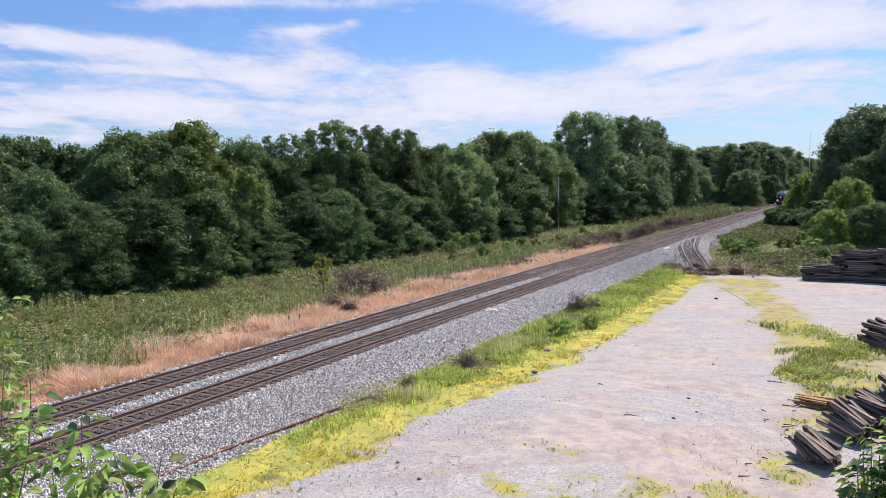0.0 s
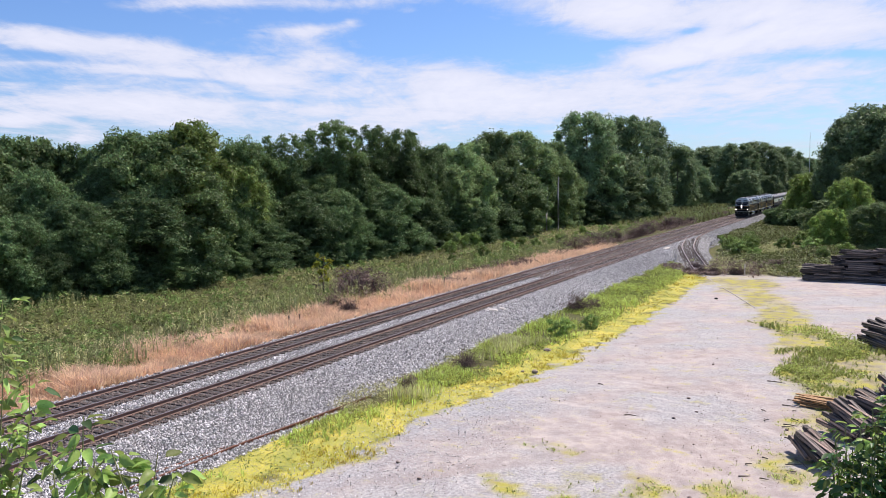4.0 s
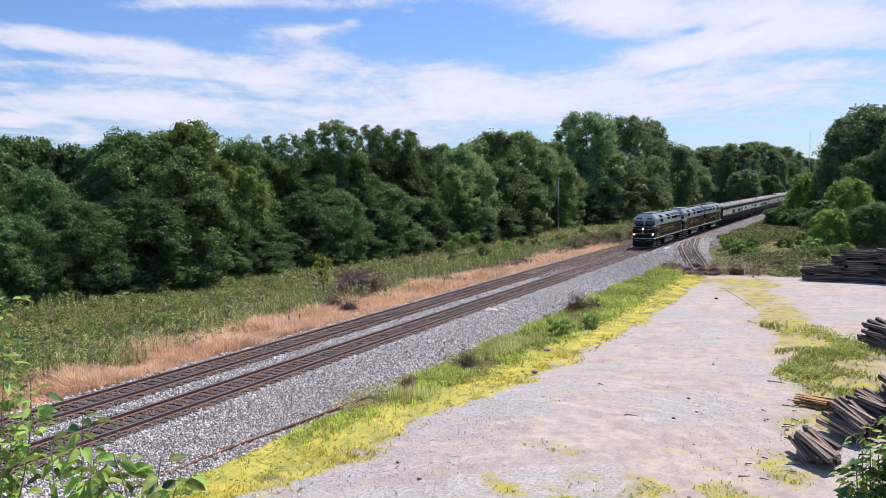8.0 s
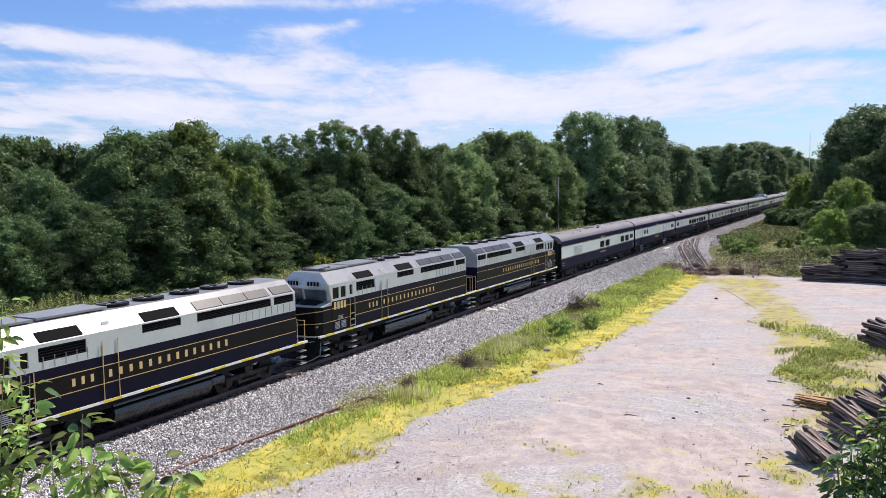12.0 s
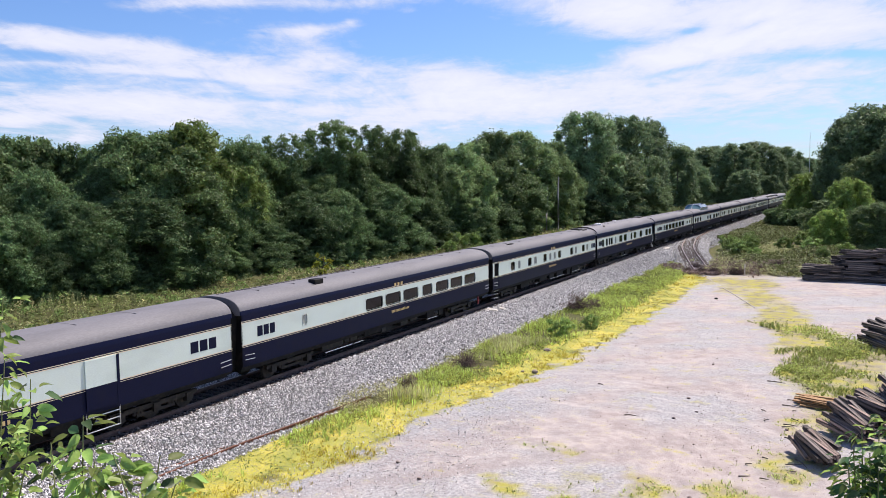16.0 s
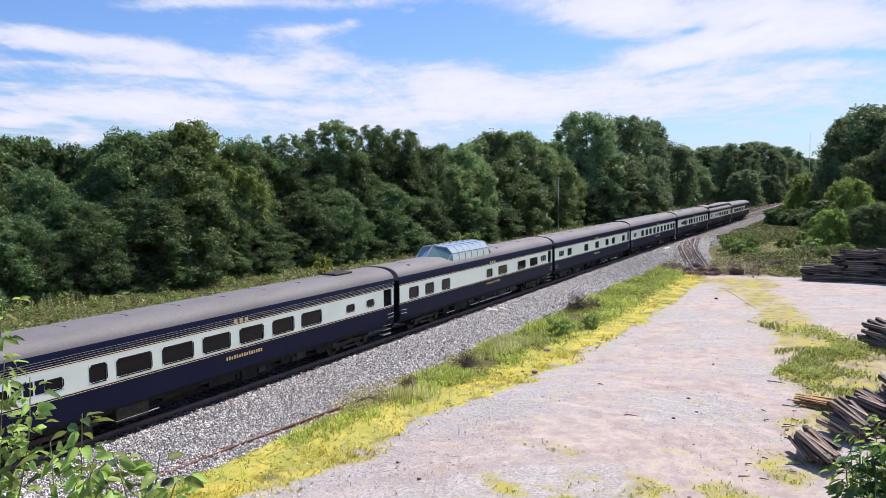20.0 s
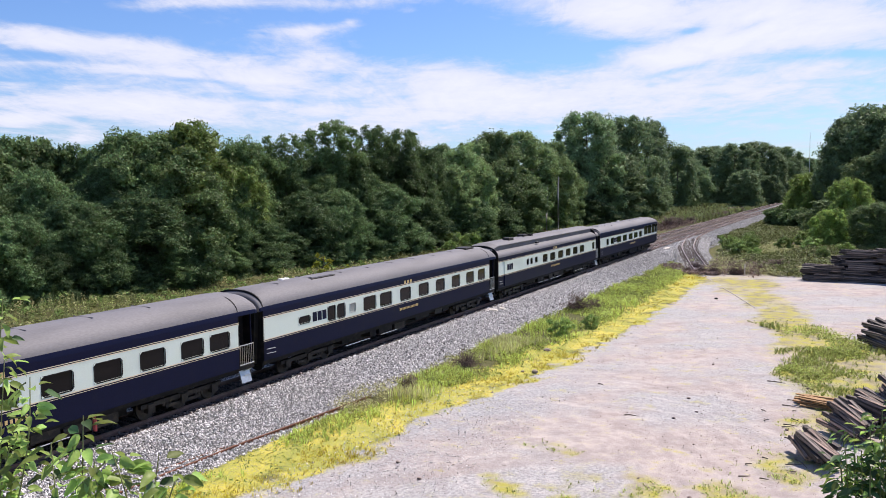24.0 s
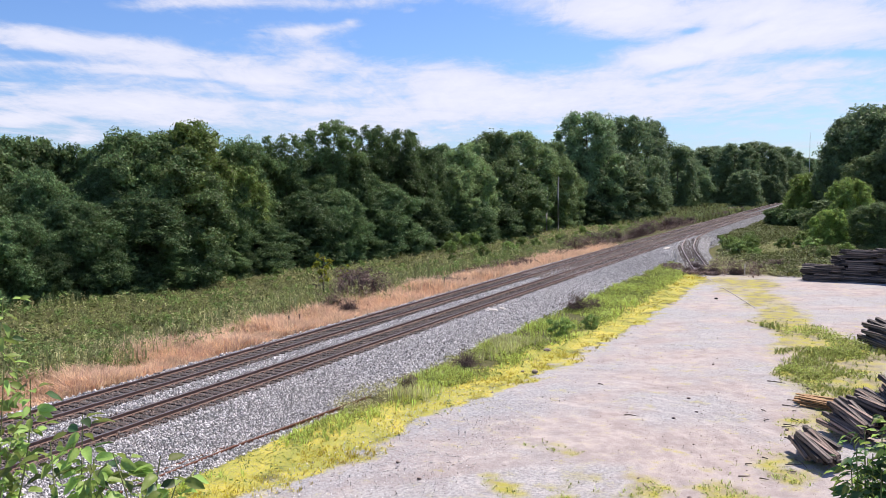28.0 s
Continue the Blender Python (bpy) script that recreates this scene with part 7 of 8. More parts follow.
    V = lambda *c: bm.verts.new(c)
    yb = yc - 0.28
    brow = [V(-W, yc - 0.20, 3.76), V(0, yb - 0.14, 3.76), V(W, yc - 0.20, 3.76), V(W, yc - 0.25, ZS), V(0.86, yc - 0.12, ZT), V(-0.86, yc - 0.12, ZT), V(-W, yc - 0.25, ZS)]
    top = V(0, yb - 0.02, 4.3)
    bm.faces.new((brow[0], brow[1], top, brow[6]))
    bm.faces.new((brow[1], brow[2], brow[3], top))
    bm.faces.new((top, brow[3], brow[4], brow[5], brow[6]))
    part("brow", bm, M["brow"], e)
    bm = bmesh.new()
    for s in (-1, 1):
        q = [bm.verts.new(c) for c in ((0, yb - 0.14, 3.76), (s * W, yc - 0.20, 3.76), (s * W, yc, 3.04), (0, yb + 0.02, 3.04))]
        bm.faces.new(q)
    part("cab_front", bm, M["brow"], e)
    for s in (-1, 1):
        bm = bmesh.new()
        P = lambda t, z: (s * (0.10 + 1.26 * t), yb - 0.14 + 0.09 * t - (0.0) + (3.70 - z) * 0.24 + 0.0 - 0.02 + 0.13 * t * 0, z)
        c = [P(0, 3.68), P(1, 3.68), P(1, 3.12), P(0, 3.12)]
        v0 = [bm.verts.new((x, y, z)) for x, y, z in c]
        v1 = [bm.verts.new((x, y - 0.03, z)) for x, y, z in c]
        bm.faces.new(v1)
        for i in range(4):
            bm.faces.new((v0[i], v0[(i + 1) % 4], v1[(i + 1) % 4], v1[i]))
        part("windshield", bm, M["wind"], e)
        # triangular flank between cab wall and nose
        bm = bmesh.new()
        bm.faces.new([bm.verts.new(q) for q in ((s * W, yc, 3.04), (s * W, yc, ZS), (s * W, yc - 0.25, ZS), (s * W, yc - 0.20, 3.76))])
        part("cab_corner", bm, M["loco_white"], e)
        lettering_front(e, s, yb - 0.13, 3.86, 4.08)
    yn = o + 0.95
    nose_lo, nose_hi = 1.42, 2.86
    bm = bmesh.new()
    ring = [(-W, yc), (-W + 0.02, yn + 0.35), (-1.12, yn + 0.12), (0, yn - 0.10), (1.12, yn + 0.12), (W - 0.02, yn + 0.35), (W, yc)]
    lo = [bm.verts.new((x, y, nose_lo)) for x, y in ring]
    hi = [bm.verts.new((x * 0.985, y + 0.05, nose_hi)) for x, y in ring]
    for i in range(6):
        bm.faces.new((lo[i], lo[i + 1], hi[i + 1], hi[i]))
    part("nose", bm, M["loco_black"], e)
    bm = bmesh.new()
    hi = [bm.verts.new((x * 0.985, y + 0.05, nose_hi)) for x, y in ring[1:-1]]
    k = [bm.verts.new(q) for q in ((-W, yc, 3.06), (0, yb + 0.02, 3.09), (W, yc, 3.06))]
    bm.faces.new((hi[0], hi[1], hi[2], k[1], k[0]))
    bm.faces.new((hi[2], hi[3], hi[4], k[2], k[1]))
    for s, h, q in ((-1, hi[0], k[0]), (1, hi[4], k[2])):
        bm.faces.new((h, q, bm.verts.new((s * W * 0.985, yc, nose_hi))))
    part("nose_top", bm, M["nose"], e)
    # black anti-glare panel with ribs before the windshields
    bm = bmesh.new()
    for s in (-1, 1):
        P = lambda t, u: (s * (0.06 + 1.10 * t), yb - 0.06 + 0.10 * t - 0.66 * u, 3.125 - 0.05 * t - 0.205 * u)
        c = [P(0, 0), P(1, 0), P(0.86, 0.72), P(0, 0.80)]
        v0 = [bm.verts.new((x, y, z)) for x, y, z in c]
        v1 = [bm.verts.new((x, y, z + 0.035)) for x, y, z in c]
        bm.faces.new(v1)
        for i in range(4):
            bm.faces.new((v0[i], v0[(i + 1) % 4], v1[(i + 1) % 4], v1[i]))
        for j in range(4):
            a, b = P(0.05, 0.12 + 0.18 * j), P(0.85, 0.12 + 0.17 * j)
            rod(bm, (a[0], a[1], a[2] + 0.045), (b[0], b[1], b[2] + 0.045), 0.016, 5)
    part("antiglare_panel", bm, M["black"], e, "black ribbed anti-glare panel")
    for z, dip in ((2.06, 0.12), (2.68, 0.22)):
        bm = bmesh.new()
        for (xa, y0), (xb, y1) in zip(ring[1:5], ring[2:6]):
            za, zb = z - dip * (1 - abs(xa) / W), z - dip * (1 - abs(xb) / W)
            v = [bm.verts.new(q) for q in ((xa, y0 + 0.03 - 0.012, za - 0.018), (xb, y1 + 0.03 - 0.012, zb - 0.018), (xb, y1 + 0.03 - 0.012, zb + 0.018), (xa, y0 + 0.03 - 0.012, za + 0.018))]
            bm.faces.new(v)
        part("gold_line", bm, M["gold"], e)
    bm = bmesh.new()
    for z in (2.74, 2.61):
        disc(bm, (0, yn - 0.06, z), 0.055, 0.05, "y", 14)
    part("headlight", bm, M["lens"] if lit else M["frost"], e, "twin lit headlight" if lit else "")
    for s in (-1, 1):
        bm = bmesh.new()
        disc(bm, (s * 1.236, yn + 0.14, 1.89), 0.055, 0.05, "y", 14)
        part("ditch_light", bm, M["lens"] if lit else M["frost"], e)
    bm = bmesh.new()
    disc(bm, (0, yn - 0.085, 2.16), 0.15, 0.03, "y", 16)
    part("emblem", bm, M["panel"], e)
    bm = bmesh.new()
    for s in (-1, 1):
        for (xa, y0), (xb, y1) in (((0, yn - 0.12), (s * 1.12, yn + 0.10)), ((s * 1.12, yn + 0.10), (s * 1.49, yn + 0.33))):
            v = [bm.verts.new(q) for q in ((xa, y0, 1.34), (xb, y1, 1.34), (xb, y1, 1.43), (xa, y0, 1.43))]
            bm.faces.new(v)
    part("anticlimber", bm, M["loco_white"], e)
    # pilot plate
    bm = bmesh.new()
    v = [bm.verts.new(q) for q in ((-1.45, yn + 0.25, 1.36), (1.45, yn + 0.25, 1.36), (1.40, yn + 0.1, 0.45), (0.9, yn - 0.12, 0.16), (-0.9, yn - 0.12, 0.16), (-1.40, yn + 0.1, 0.45))]
    w = [bm.verts.new(x.co + Vector((0, 0.08, 0))) for x in v]
    bm.faces.new(v)
    bm.faces.new(w[::-1])
    for i in range(6):
        bm.faces.new((v[i], v[(i + 1) % 6], w[(i + 1) % 6], w[i]))
    part("pilot", bm, M["black"], e)
    bm = bmesh.new()
    for s in (-1, 1):
        rod(bm, (s * 0.9, yn - 0.14, 0.17), (s * 1.42, yn + 0.08, 0.47), 0.025)
        rod(bm, (s * 1.42, yn + 0.08, 0.47), (s * 1.40, yn + 0.2, 1.1), 0.02)
    rod(bm, (-0.9, yn - 0.14, 0.17), (0.9, yn - 0.14, 0.17), 0.025)
    rod(bm, (-1.2, yn - 0.05, 1.2), (-0.4, yn - 0.12, 1.02), 0.02)
    rod(bm, (0.4, yn - 0.12, 1.02), (1.2, yn - 0.05, 1.2), 0.02)
    part("uncoupling_lever", bm, M["panel"], e)
    for s in (-1, 1):
        for k in range(4):
            bm = bmesh.new()
            rod(bm, (s * (0.35 + 0.18 * k), yn + 0.05, 1.15), (s * (0.38 + 0.17 * k), yn - 0.1, 0.6), 0.025, 5)
            part("brake_hose", bm, M["black"], e)
    coupler(e, o + 0.42, 1)
    coupler(e, -o - 0.30, -1)
    # rear platform with yellow rails
    bm = bmesh.new()
    box(bm, -1.48, 1.48, ye, o + 18.2, 1.28, 1.42)
    part("rear_platform", bm, M["grime"], e)
    for s in (-1, 1):
        bm = bmesh.new()
        for y in (ye + 0.12, o + 18.12):
            rod(bm, (s * 1.46, y, 1.42), (s * 1.46, y, 2.45), 0.022)
        rod(bm, (s * 1.46, ye + 0.12, 2.45), (s * 0.5, ye + 0.12, 2.45), 0.022)
        rod(bm, (s * 1.46, o + 18.12, 2.45), (s * 0.5, o + 18.12, 2.45), 0.022)
        part("rear_handrail", bm, M["gold"], e)
    # frame, tank, trucks
    bm = bmesh.new()
    box(bm, -1.40, 1.40, o + 1.1, o + 18.2, 1.10, 1.40)
    part("underframe", bm, M["black"], e)
    bm = bmesh.new()
    prism(bm, [(-1.30, 1.1), (-1.44, 0.98), (-1.48, 0.80), (-1.43, 0.58), (-1.28, 0.40), (-1.1, 0.32), (1.1, 0.32), (1.28, 0.40), (1.43, 0.58), (1.48, 0.80), (1.44, 0.98), (1.30, 1.1)], o + 7.1, o + 11.9)
    part("fuel_tank", bm, M["tank"], e)
    bm = bmesh.new()
    for s in (-1, 1):
        disc(bm, (s * 1.28, o + 12.3, 0.86), 0.2, 0.35, "y", 14)
        rod(bm, (s * 1.47, o + 7.0, 1.16), (s * 1.47, o + 12.1, 1.16), 0.05)
        rod(bm, (s * 1.47, o + 7.2, 0.80), (s * 1.47, o + 11.8, 0.80), 0.03)
    part("air_reservoir", bm, M["tank"], e)
    truck(e, o + 4.6, 2, 2.75, 0.51)
    truck(e, o + 14.6, 2, 2.75, 0.51)
    return e


def lettering_front(e, s, y, z0, z1):
    bm = bmesh.new()
    for k in range(4):
        x = 0.30 + k * 0.19
        yy = y + 0.055 * x
        box(bm, min(s * x, s * (x + 0.12)), max(s * x, s * (x + 0.12)), yy - 0.05, yy - 0.03, z0, z1)
    part("number_board", bm, M["navy"], e)


def build_train():
    a = locomotive(56.6, "leading passenger locomotive in navy and pale grey with lit headlights", True, 1)
    add(a, 56.6)
    add(locomotive(74.9, "second passenger locomotive in navy and pale grey", False, 2), 74.9)
    add(locomotive(93.2, "third passenger locomotive in navy and pale grey running backwards", False, 3), 93.2)
    build_cars()


build_train()
# ---- stacks of ties, posts, stones and other things about the yard ----
PILE_TIES = [tie_mesh("tie", 2.6, M["pile"], 40 + k, 0.23, 0.19) for k in range(4)]
WORN_TIES = [tie_mesh("tie", (1.75, 1.5, 1.25, 1.65)[k], M["pile"] if k < 2 else M["wornpile"], 50 + k, 0.20, 0.165) for k in range(4)]


def tie_pile(x, y, turn, columns, layers, label, seed, tilt=0.0, loose=0.05, z=None):
    """A stack of old ties lying side by side in layers; each is out of line by a little."""
    r = random.Random(seed)
    e = tagged(new("tie_stack"), label, "stack of ties", "stacks of ties")
    e.location = (x, y, float(land(x, y)) if z is None else z)
    e.rotation_euler = (0, 0, turn)
    for k in range(layers):
        n = columns - (k * 0.55 if tilt else k // 3)
        for c in range(int(n)):
            if k > 1 and r.random() < 0.10:
                continue
            o = part("tie", PILE_TIES[r.randrange(4)], None, e)
            o.location = (r.uniform(-loose, loose) * 9, (c - (n - 1) / 2) * 0.255 + r.uniform(-0.02, 0.02), 0.19 * (k + 1) + r.uniform(-0.02, 0.02))
            o.rotation_euler = (r.uniform(-0.12, 0.12), r.uniform(-0.035, 0.035), r.uniform(-0.12, 0.12))
    return e


def heap(x, y, label, seed, rows, kinds=None):
    """A slumped heap: ties (dx, dy, z, yaw, pitch, roll)."""
    r = random.Random(seed)
    e = tagged(new("tie_heap"), label, "heap of ties", "stacks of ties")
    e.location = (x, y, float(land(x, y)))
    for dx, dy, z, yaw, pitch, roll in rows:
        o = part("tie", (kinds or PILE_TIES)[r.randrange(4)], None, e)
        o.location = (dx, dy, z)
        o.rotation_euler = Euler((radians(roll), radians(pitch), radians(yaw)))
    return e


def slump(x, y, label, seed, yaw, columns, layers, step, pitch, rise=0.19, lean=0.0, kinds=None):
    """A slumped heap: layers of ties side by side, each layer drawn back by step and tipped by pitch."""
    r = random.Random(seed)
    c, s = math.cos(radians(yaw)), math.sin(radians(yaw))
    rows = []
    for k in range(layers):
        n = columns - int(k * lean)
        for j in range(n):
            a, b = step * k + r.uniform(-0.45, 0.45), (0.215 if kinds else 0.26) * (j - (n - 1) / 2) + r.uniform(-0.04, 0.04)
            rows.append((a * c - b * s, a * s + b * c, (0.165 if kinds else rise) * (k + 0.9) + abs(math.sin(radians(pitch))) * 1.2 + r.uniform(-0.02, 0.03), yaw + r.uniform(-11, 11), pitch + r.uniform(-5, 5), r.uniform(-9, 9)))
    return heap(x, y, label, seed, rows, kinds)


def heaps():
    tie_pile(22.3, 84.4, radians(-6), 9, 8, "low stack of black creosoted railway ties", 3, loose=0.08)
    tie_pile(25.5, 84.8, radians(-4), 10, 16, "tall stack of black creosoted railway ties", 4, loose=0.09)
    tie_pile(28.4, 84.6, radians(-8), 10, 17, "tall stack of black creosoted railway ties", 5, loose=0.09)
    tie_pile(24.6, 86.6, radians(3), 8, 12, "stack of black creosoted railway ties", 15)
    slump(26.9, 52.0, "slumped heap of black ties beside the yard", 6, -38, 9, 6, 0.10, 10, lean=0.6)
    slump(28.6, 51.0, "heap of black ties beside the yard", 16, -30, 8, 9, 0.05, 4, lean=0.4)
    slump(23.9, 30.0, "slumped bundle of weathered brown ties beside the yard", 7, -52, 5, 3, 0.10, 14, kinds=WORN_TIES)
    slump(24.9, 33.3, "bundle of dark weathered ties leaning on the next one", 9, -46, 6, 5, 0.08, 14, lean=0.5, kinds=WORN_TIES)
    slump(25.6, 35.2, "bundle of dark weathered ties leaning together", 19, -40, 7, 6, 0.10, 10, lean=0.5, kinds=WORN_TIES)
    slump(27.0, 35.6, "tall heap of weathered ties with pale worn sides", 29, -62, 8, 10, 0.04, 22, lean=0.4, kinds=WORN_TIES)
    slump(27.4, 33.0, "tall heap of weathered ties behind the sapling", 39, -60, 9, 7, 0.04, 12, lean=0.4, kinds=WORN_TIES)
    # tan planks
    e = tagged(new("plank_stack"), "small stack of tan wooden planks on the gravel", "planks")
    e.location = (23.85, 37.2, LOT)
    r = random.Random(5)
    bm = bmesh.new()
    box(bm, -0.9, 0.9, -0.07, 0.07, 0, 0.05)
    me = bpy.data.meshes.new("plank")
    bm.to_mesh(me)
    bm.free()
    me.materials.append(M["lumber"])
    for k in range(4):
        for c in range(5):
            o = part("plank", me, None, e)
            o.location = (r.uniform(-0.25, 0.25), (c - 2) * 0.2 + r.uniform(-0.04, 0.04), 0.09 * k + 0.02 + r.uniform(0, 0.03))
            o.rotation_euler = (r.uniform(-0.1, 0.1), r.uniform(-0.04, 0.04), radians(-14 + r.uniform(-12, 12)))


heaps()


def stick(x, y, length, turn, seed):
    r = random.Random(seed)
    bm = bmesh.new()
    tube(bm, [(-length / 2, 0, 0.02), (-length * 0.1, r.uniform(-0.05, 0.05), 0.03), (length / 2, r.uniform(-0.08, 0.08), 0.02)], [0.025, 0.022, 0.012], 6)
    o = part("stick", bm, M["stick"], smooth=True)
    o.location, o.rotation_euler = (x, y, float(land(x, y)) + 0.015), (0, 0, turn)
    return tagged(o, "dead stick lying on the gravel yard", "stick", "sticks in the yard")


for k in range(26):
    q = random.Random(500 + k)
    yy = q.uniform(27.0, 41) if k < 22 else q.uniform(30, 60)
    xx = q.uniform(21.6, 23.6) if k < 22 else q.uniform(14, 21)
    stick(xx, yy, q.uniform(0.15, 0.55) if k % 5 else q.uniform(0.5, 0.9), q.uniform(-1.2, 1.2), k)


def rock(x, y, z, sx, sy, sz, seed, label, mt=None, name="rock", cat="rock"):
    r = random.Random(seed)
    bm = bmesh.new()
    bmesh.ops.create_icosphere(bm, subdivisions=2, radius=1)
    for v in bm.verts:
        k = 1 + 0.22 * noise.noise(v.co * 1.7 + Vector((seed, 0, 0))) + r.uniform(-0.05, 0.05)
        v.co = Vector((v.co.x * sx * k, v.co.y * sy * k, v.co.z * sz * k))
    o = part(name, bm, mt or M["concrete"])
    o.location = (x, y, z)
    return tagged(o, label, cat)


rock(1.75, 50.9, -0.22, 0.55, 0.35, 0.10, 1, "pale slab of concrete on the ballast shoulder", name="concrete_slab", cat="concrete slab")
rock(2.15, 52.0, -0.28, 0.30, 0.25, 0.12, 2, "pale lump of concrete on the ballast shoulder")
rock(2.3, 107.5, -0.25, 0.35, 1.6, 0.12, 3, "long pale slab of concrete beside the track", name="concrete_slab", cat="concrete slab")
rock(10.3, 37.6, LOT + 0.08, 0.16, 0.14, 0.12, 4, "small brown stone at the edge of the yard", M["stone_tie"])
rock(9.0, 43.0, LOT + 0.05, 0.22, 0.2, 0.12, 5, "small brown stone in the verge", M["stone_tie"])
rock(14.8, 67.9, LOT + 0.04, 0.16, 0.12, 0.08, 6, "dark stone lying in the yard", M["pile"])
for k in range(14):
    q = random.Random(200 + k)
    yy = q.uniform(22, 50)
    xx = q.uniform(float(moss_edge(yy)) - 1, 23)
    s = q.uniform(0.03, 0.075)
    rock(xx, yy, float(land(xx, yy)) + s * 0.4, s * 1.3, s, s * 0.8, 300 + k, "small stone lying on the gravel", M["stone_tie"], "stone", "stone")


def post(x, y, h, w, mt, label, lean=0.0):
    bm = bmesh.new()
    box(bm, -w / 2, w / 2, -w / 2, w / 2, -0.2, h)
    bmesh.ops.bevel(bm, geom=bm.edges[:], offset=w * 0.15, segments=1, affect="EDGES")
    o = part("post", bm, mt)
    o.location, o.rotation_euler = (x, y, float(land(x, y))), (lean, lean * 0.6, 0.3)
    return tagged(o, label, "post", "posts beside the line")


post(-7.64, 61.5, 1.25, 0.10, M["bark"], "weathered wooden fence post beside the track", 0.03)
post(-7.7, 69.3, 1.0, 0.10, M["bark"], "weathered wooden fence post beside the track")
post(-8.6, 42.0, 1.0, 0.09, M["bark"], "weathered wooden fence post in the dry grass", -0.04)
post(-8.9, 41.2, 1.0, 0.09, M["bark"], "weathered wooden fence post in the dry grass", 0.05)
post(6.0, 95.3, 1.2, 0.09, M["concrete"], "pale marker post beside the siding")
post(14.9, 86.0, 1.2, 0.10, M["concrete"], "pale marker post behind the yard")

bm = bmesh.new()
tube(bm, [(0, 0, -0.5), (0.05, 0, 4), (-0.05, 0, 8.0), (0.05, 0.1, 11.0)], [0.24, 0.21, 0.17, 0.08])
o = part("bare_trunk", bm, M["palebark"], smooth=True)
o.location = (-27.6, 148.2, -1.1)
tagged(o, "pale bare tree trunk at the wood's edge", "tree trunk")
bm = bmesh.new()
tube(bm, [(0, 0, -0.5), (-0.05, 0, 3), (0.1, 0, 6.0), (0.1, 0.1, 9.0)], [0.20, 0.17, 0.13, 0.07])
o = part("bare_trunk", bm, M["palebark"], smooth=True)
o.location = (-29.0, 145.5, -1.1)
tagged(o, "thin pale bare tree trunk at the wood's edge", "tree trunk")

bm = bmesh.new()
tube(bm, [(0, 0, 0), (0, 0, 45)], [0.22, 0.12], 5)
for z in range(4, 44, 4):
    rod(bm, (-0.3, 0, z), (0.3, 0, z + 2), 0.04, 4)
o = part("radio_mast", bm, M["silver"])
o.location = (-7.5, 668, -1)
tagged(o, "thin steel radio mast above the far trees", "mast")


# ---- leafy saplings on the bank close to the viewer ----
def leaf_blade(name, seed, mt="nearleaf"):
    r = random.Random(seed)
    bm = bmesh.new()
    n = 7
    rows = []
    for k in range(n):
        t = k / (n - 1)
        w = 0.5 * (math.sin(math.pi * t ** 0.75) ** 0.8) * 0.46
        z = -0.30 * t * t + r.uniform(-0.012, 0.012)
        rows.append([bm.verts.new((t, w, z + 0.42 * w + 0.03 * math.sin(9 * t + seed))), bm.verts.new((t, 0, z - 0.015)), bm.verts.new((t, -w, z + 0.36 * w + 0.03 * math.cos(8 * t + seed)))])
    for a, b in zip(rows, rows[1:]):
        for i in range(2):
            bm.faces.new((a[i], a[i + 1], b[i + 1], b[i]))
    for f in bm.faces:
        f.smooth = True
    me = bpy.data.meshes.new(name)
    bm.to_mesh(me)
    bm.free()
    me.materials.append(M[mt])
    return me


BLADES = [leaf_blade("leaf", k) for k in range(5)]
DARK_BLADES = [leaf_blade("leaf", k, "shadeleaf") for k in range(5)]
SWAY = []


def sapling(base, stems, label, seed, leaf=0.085, every=0.075, blades=None, bare=0.42, dense=3):
    """Thin stems (lists of points relative to the base) with single leaves along them."""
    r = random.Random(seed)
    e = tagged(new("sapling"), label, "sapling", "saplings on the bank")
    e.location = base
    for pts in stems:
        path = [Vector(p) for p in spline(pts, 6)]
        bm = bmesh.new()
        m = len(path)
        tube(bm, path, [0.0038 * (1 - 0.8 * k / m) + 0.0010 for k in range(m)], 5)
        st = part("stem", bm, M["stem"], e, smooth=True)
        run, side = 0.0, 1
        total = sum((b - a).length for a, b in zip(path, path[1:]))
        gone = 0.0
        for a, b in zip(path, path[1:]):
            d = b - a
            while run < d.length:
                p = a + d * (run / d.length)
                t = (gone + run) / total
                if t > bare:
                    for q in range(dense):
                        ang = r.uniform(0, 6.28)
                        out = Vector((math.cos(ang), math.sin(ang), r.uniform(-0.75, 0.35))).normalized()
                        nrm = Vector((0.25 + r.uniform(-1.1, 1.1), -0.25 + r.uniform(-1.1, 1.1), 0.9)).normalized()
                        yv = nrm.cross(out).normalized()
                        nz_ = out.cross(yv).normalized()
                        s = leaf * r.uniform(0.65, 1.3)
                        o = part("leaf", (blades or BLADES)[r.randrange(len(blades or BLADES))], None, st)
                        o.matrix_basis = Matrix.Translation(p + out * r.uniform(0.01, 0.07)) @ Matrix((out, yv, nz_)).transposed().to_4x4() @ Matrix.Diagonal((s, s, s, 1))
                run += every * r.uniform(0.7, 1.3)
            run -= d.length
            gone += d.length
    SWAY.append((e, base, seed))
    return e


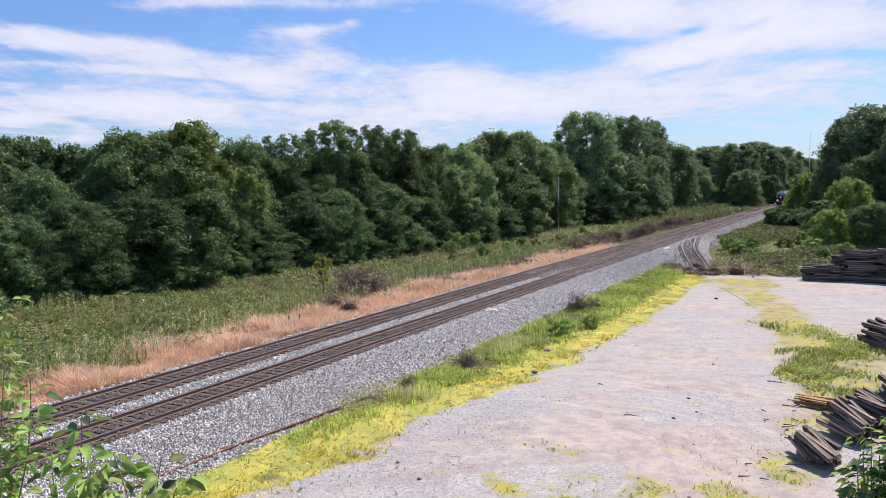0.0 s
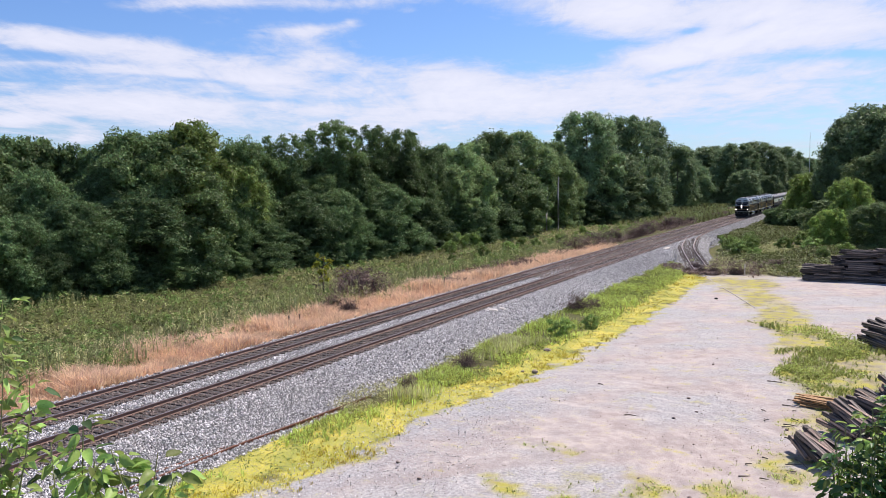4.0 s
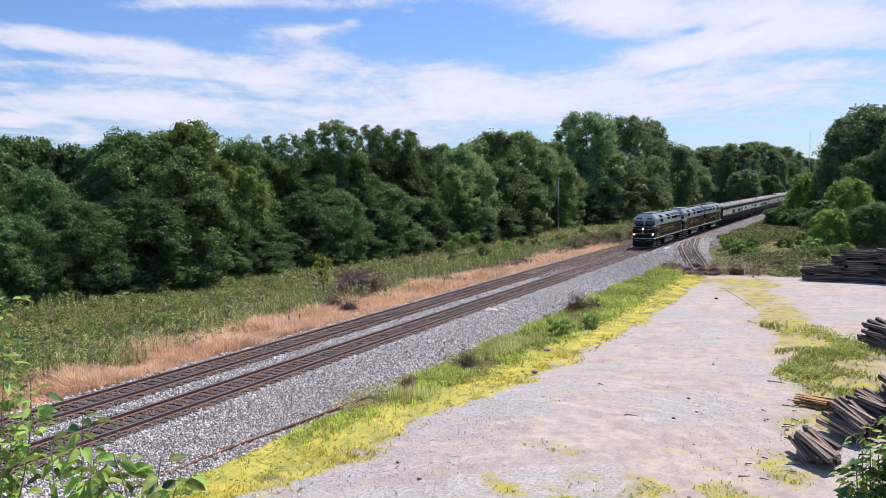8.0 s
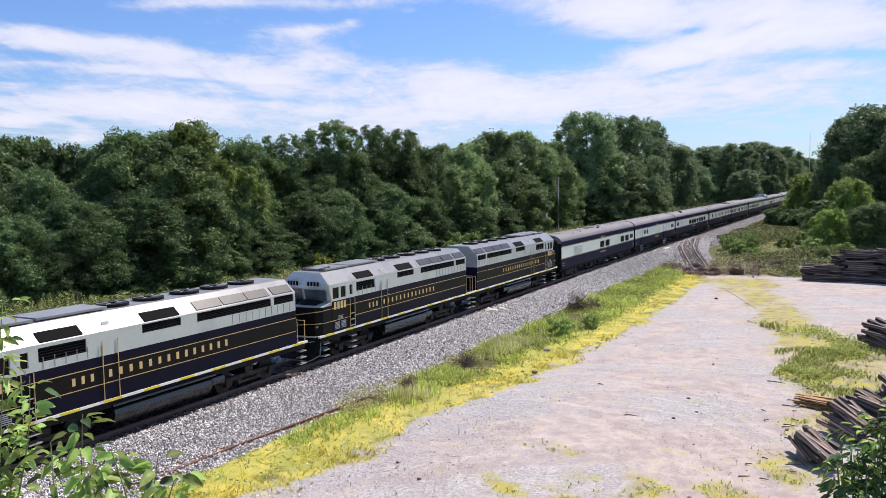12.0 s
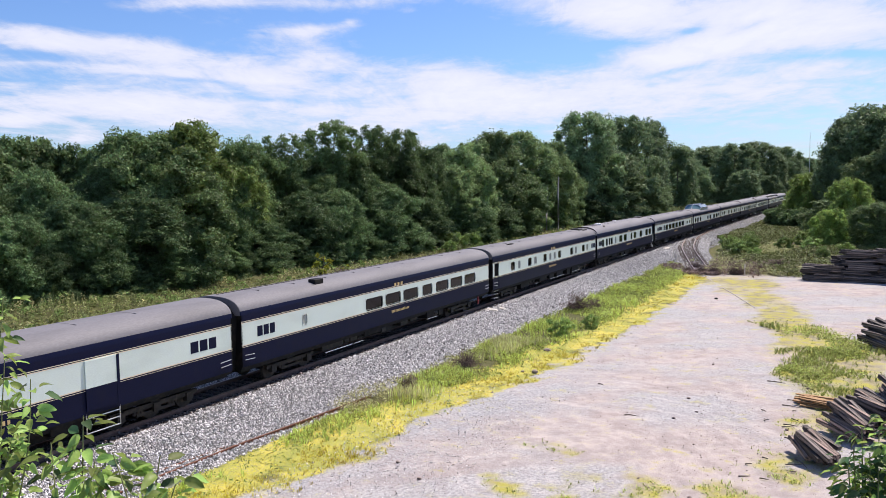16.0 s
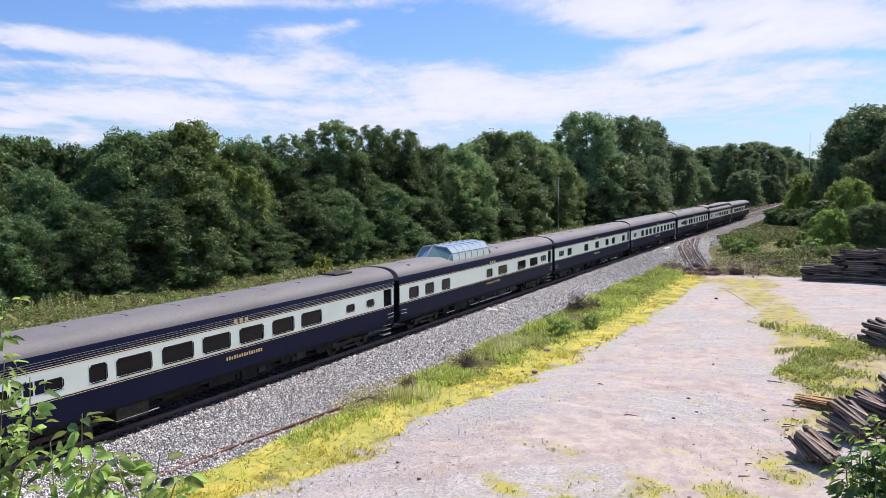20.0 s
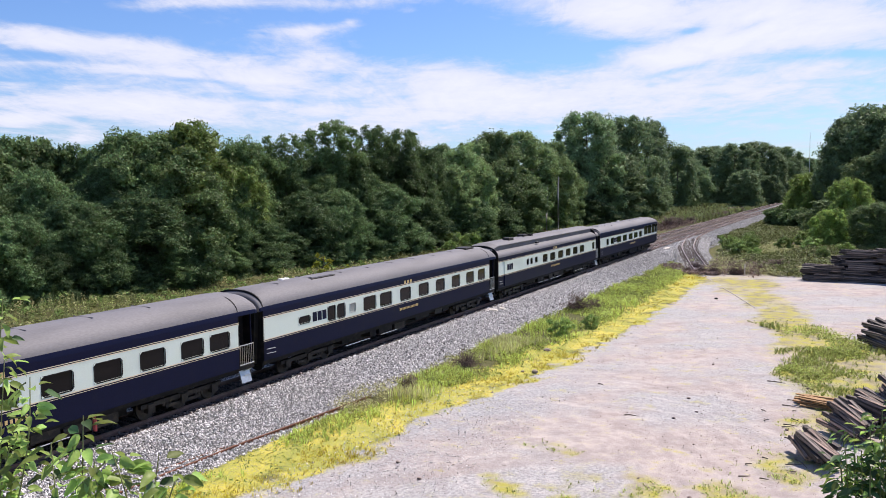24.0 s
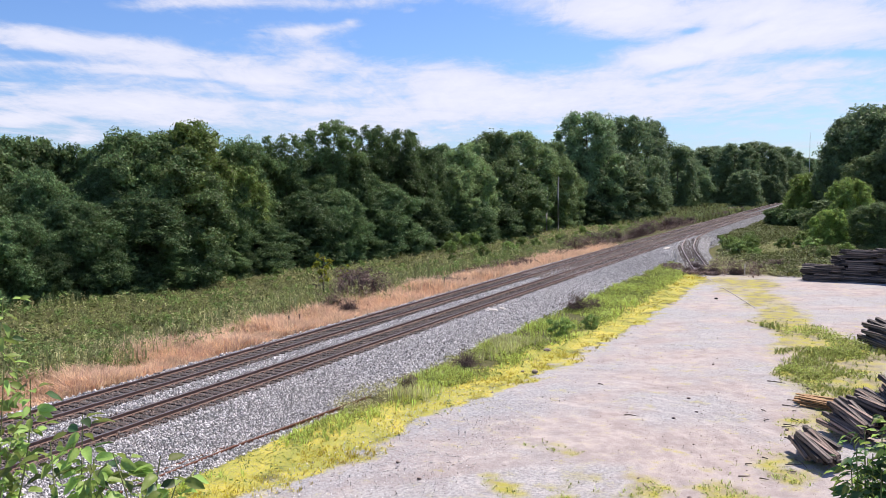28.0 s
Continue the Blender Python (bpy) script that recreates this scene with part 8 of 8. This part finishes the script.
MIXED = BLADES + BLADES + DARK_BLADES[:1]
sapling((22.0, 1.75, 6.9), [
    [(0, 0, 0), (-0.05, 0.08, 0.6), (0.06, 0.12, 1.1), (0.10, 0.12, 1.38)],
    [(0, 0, 0), (-0.15, 0.12, 0.7), (-0.22, 0.18, 1.2), (-0.20, 0.22, 1.66)],
    [(0, 0, 0), (-0.14, 0.10, 0.6), (-0.16, 0.14, 1.0), (-0.12, 0.16, 1.42)],
    [(0, 0, 0), (-0.10, 0.05, 0.5), (-0.10, 0.10, 0.9), (-0.02, 0.12, 1.15)]], "leafy green sapling rising close to the viewer", 1, 0.060, 0.028, MIXED, 0.62)
sapling((22.4, 1.75, 6.9), [
    [(0, 0, 0), (0.02, 0.02, 0.5), (0.05, 0.05, 0.9), (0.08, 0.06, 1.30)],
    [(0, 0, 0), (0.0, 0.03, 0.5), (-0.08, 0.05, 0.9), (-0.14, 0.08, 1.16)],
    [(0, 0, 0), (0.05, 0.0, 0.6), (0.09, 0.04, 0.95), (0.13, 0.06, 1.14)]], "leafy green sapling with broad leaves close to the viewer", 2, 0.068, 0.025, MIXED, 0.6)
sapling((22.79, 1.78, 6.97), [
    [(0, 0, 0), (0.0, 0.0, 0.5), (-0.04, 0.0, 0.9), (-0.10, -0.02, 1.14)],
    [(0, 0, 0), (0.03, 0.0, 0.5), (0.09, 0.02, 0.9), (0.15, 0.04, 1.09)],
    [(0, 0, 0), (0.01, 0.0, 0.5), (0.02, 0.03, 0.9), (0.05, 0.05, 1.13)],
    [(0, 0, 0), (-0.06, 0.0, 0.5), (-0.15, 0.0, 0.85), (-0.22, -0.02, 1.08)]], "low leafy green sapling close to the viewer", 3, 0.066, 0.026, MIXED, 0.75)
STEMS = []
for k in range(34):
    q = random.Random(900 + k)
    dx, dy = -0.15 + 0.46 * k / 33 + q.uniform(-0.03, 0.03), q.uniform(-0.12, 0.15)
    top = 1.97 + 0.62 * (dx + 0.13) + q.uniform(-0.14, 0.10)
    STEMS.append([(0, 0, 0), (dx * 0.3, dy * 0.3, top * 0.4), (dx * 0.7, dy * 0.7, top * 0.75), (dx, dy, top)])
STEMS.append([(0, 0, 0), (0.06, 0.0, 0.9), (0.10, 0.0, 1.7), (0.11, 0.02, 2.22)])
sapling((25.05, 3.25, 6.0), STEMS, "dense dark leafy sapling beside the heap of ties", 4, 0.040, 0.013, DARK_BLADES + BLADES[:4], 0.78, 2)


def motions():
    """The train runs through at an even pace; the saplings stir in the wind."""
    for e, G, L in TRAIN:
        rows = []
        back = G == 93.2
        for k in range(29):
            y = G + L / 2 - SPEED * (k - 10.0)
            turn = -math.degrees(math.atan((bend(y + 6) - bend(y - 6)) / 12))
            rows.append((float(k), pose(bend(y), y, 0, 0, 0, turn + (180 if back else 0))))
        walk(e, rows)
    for e, base, seed in SWAY:
        rows = []
        r = random.Random(seed)
        p = r.uniform(0, 6)
        for k in range(29):
            a = 1.1 * math.sin(0.9 * k + p) + 0.5 * math.sin(2.3 * k + 2 * p)
            rows.append((float(k), pose(*base, a * 0.6, a, 0)))
        walk(e, rows)


motions()
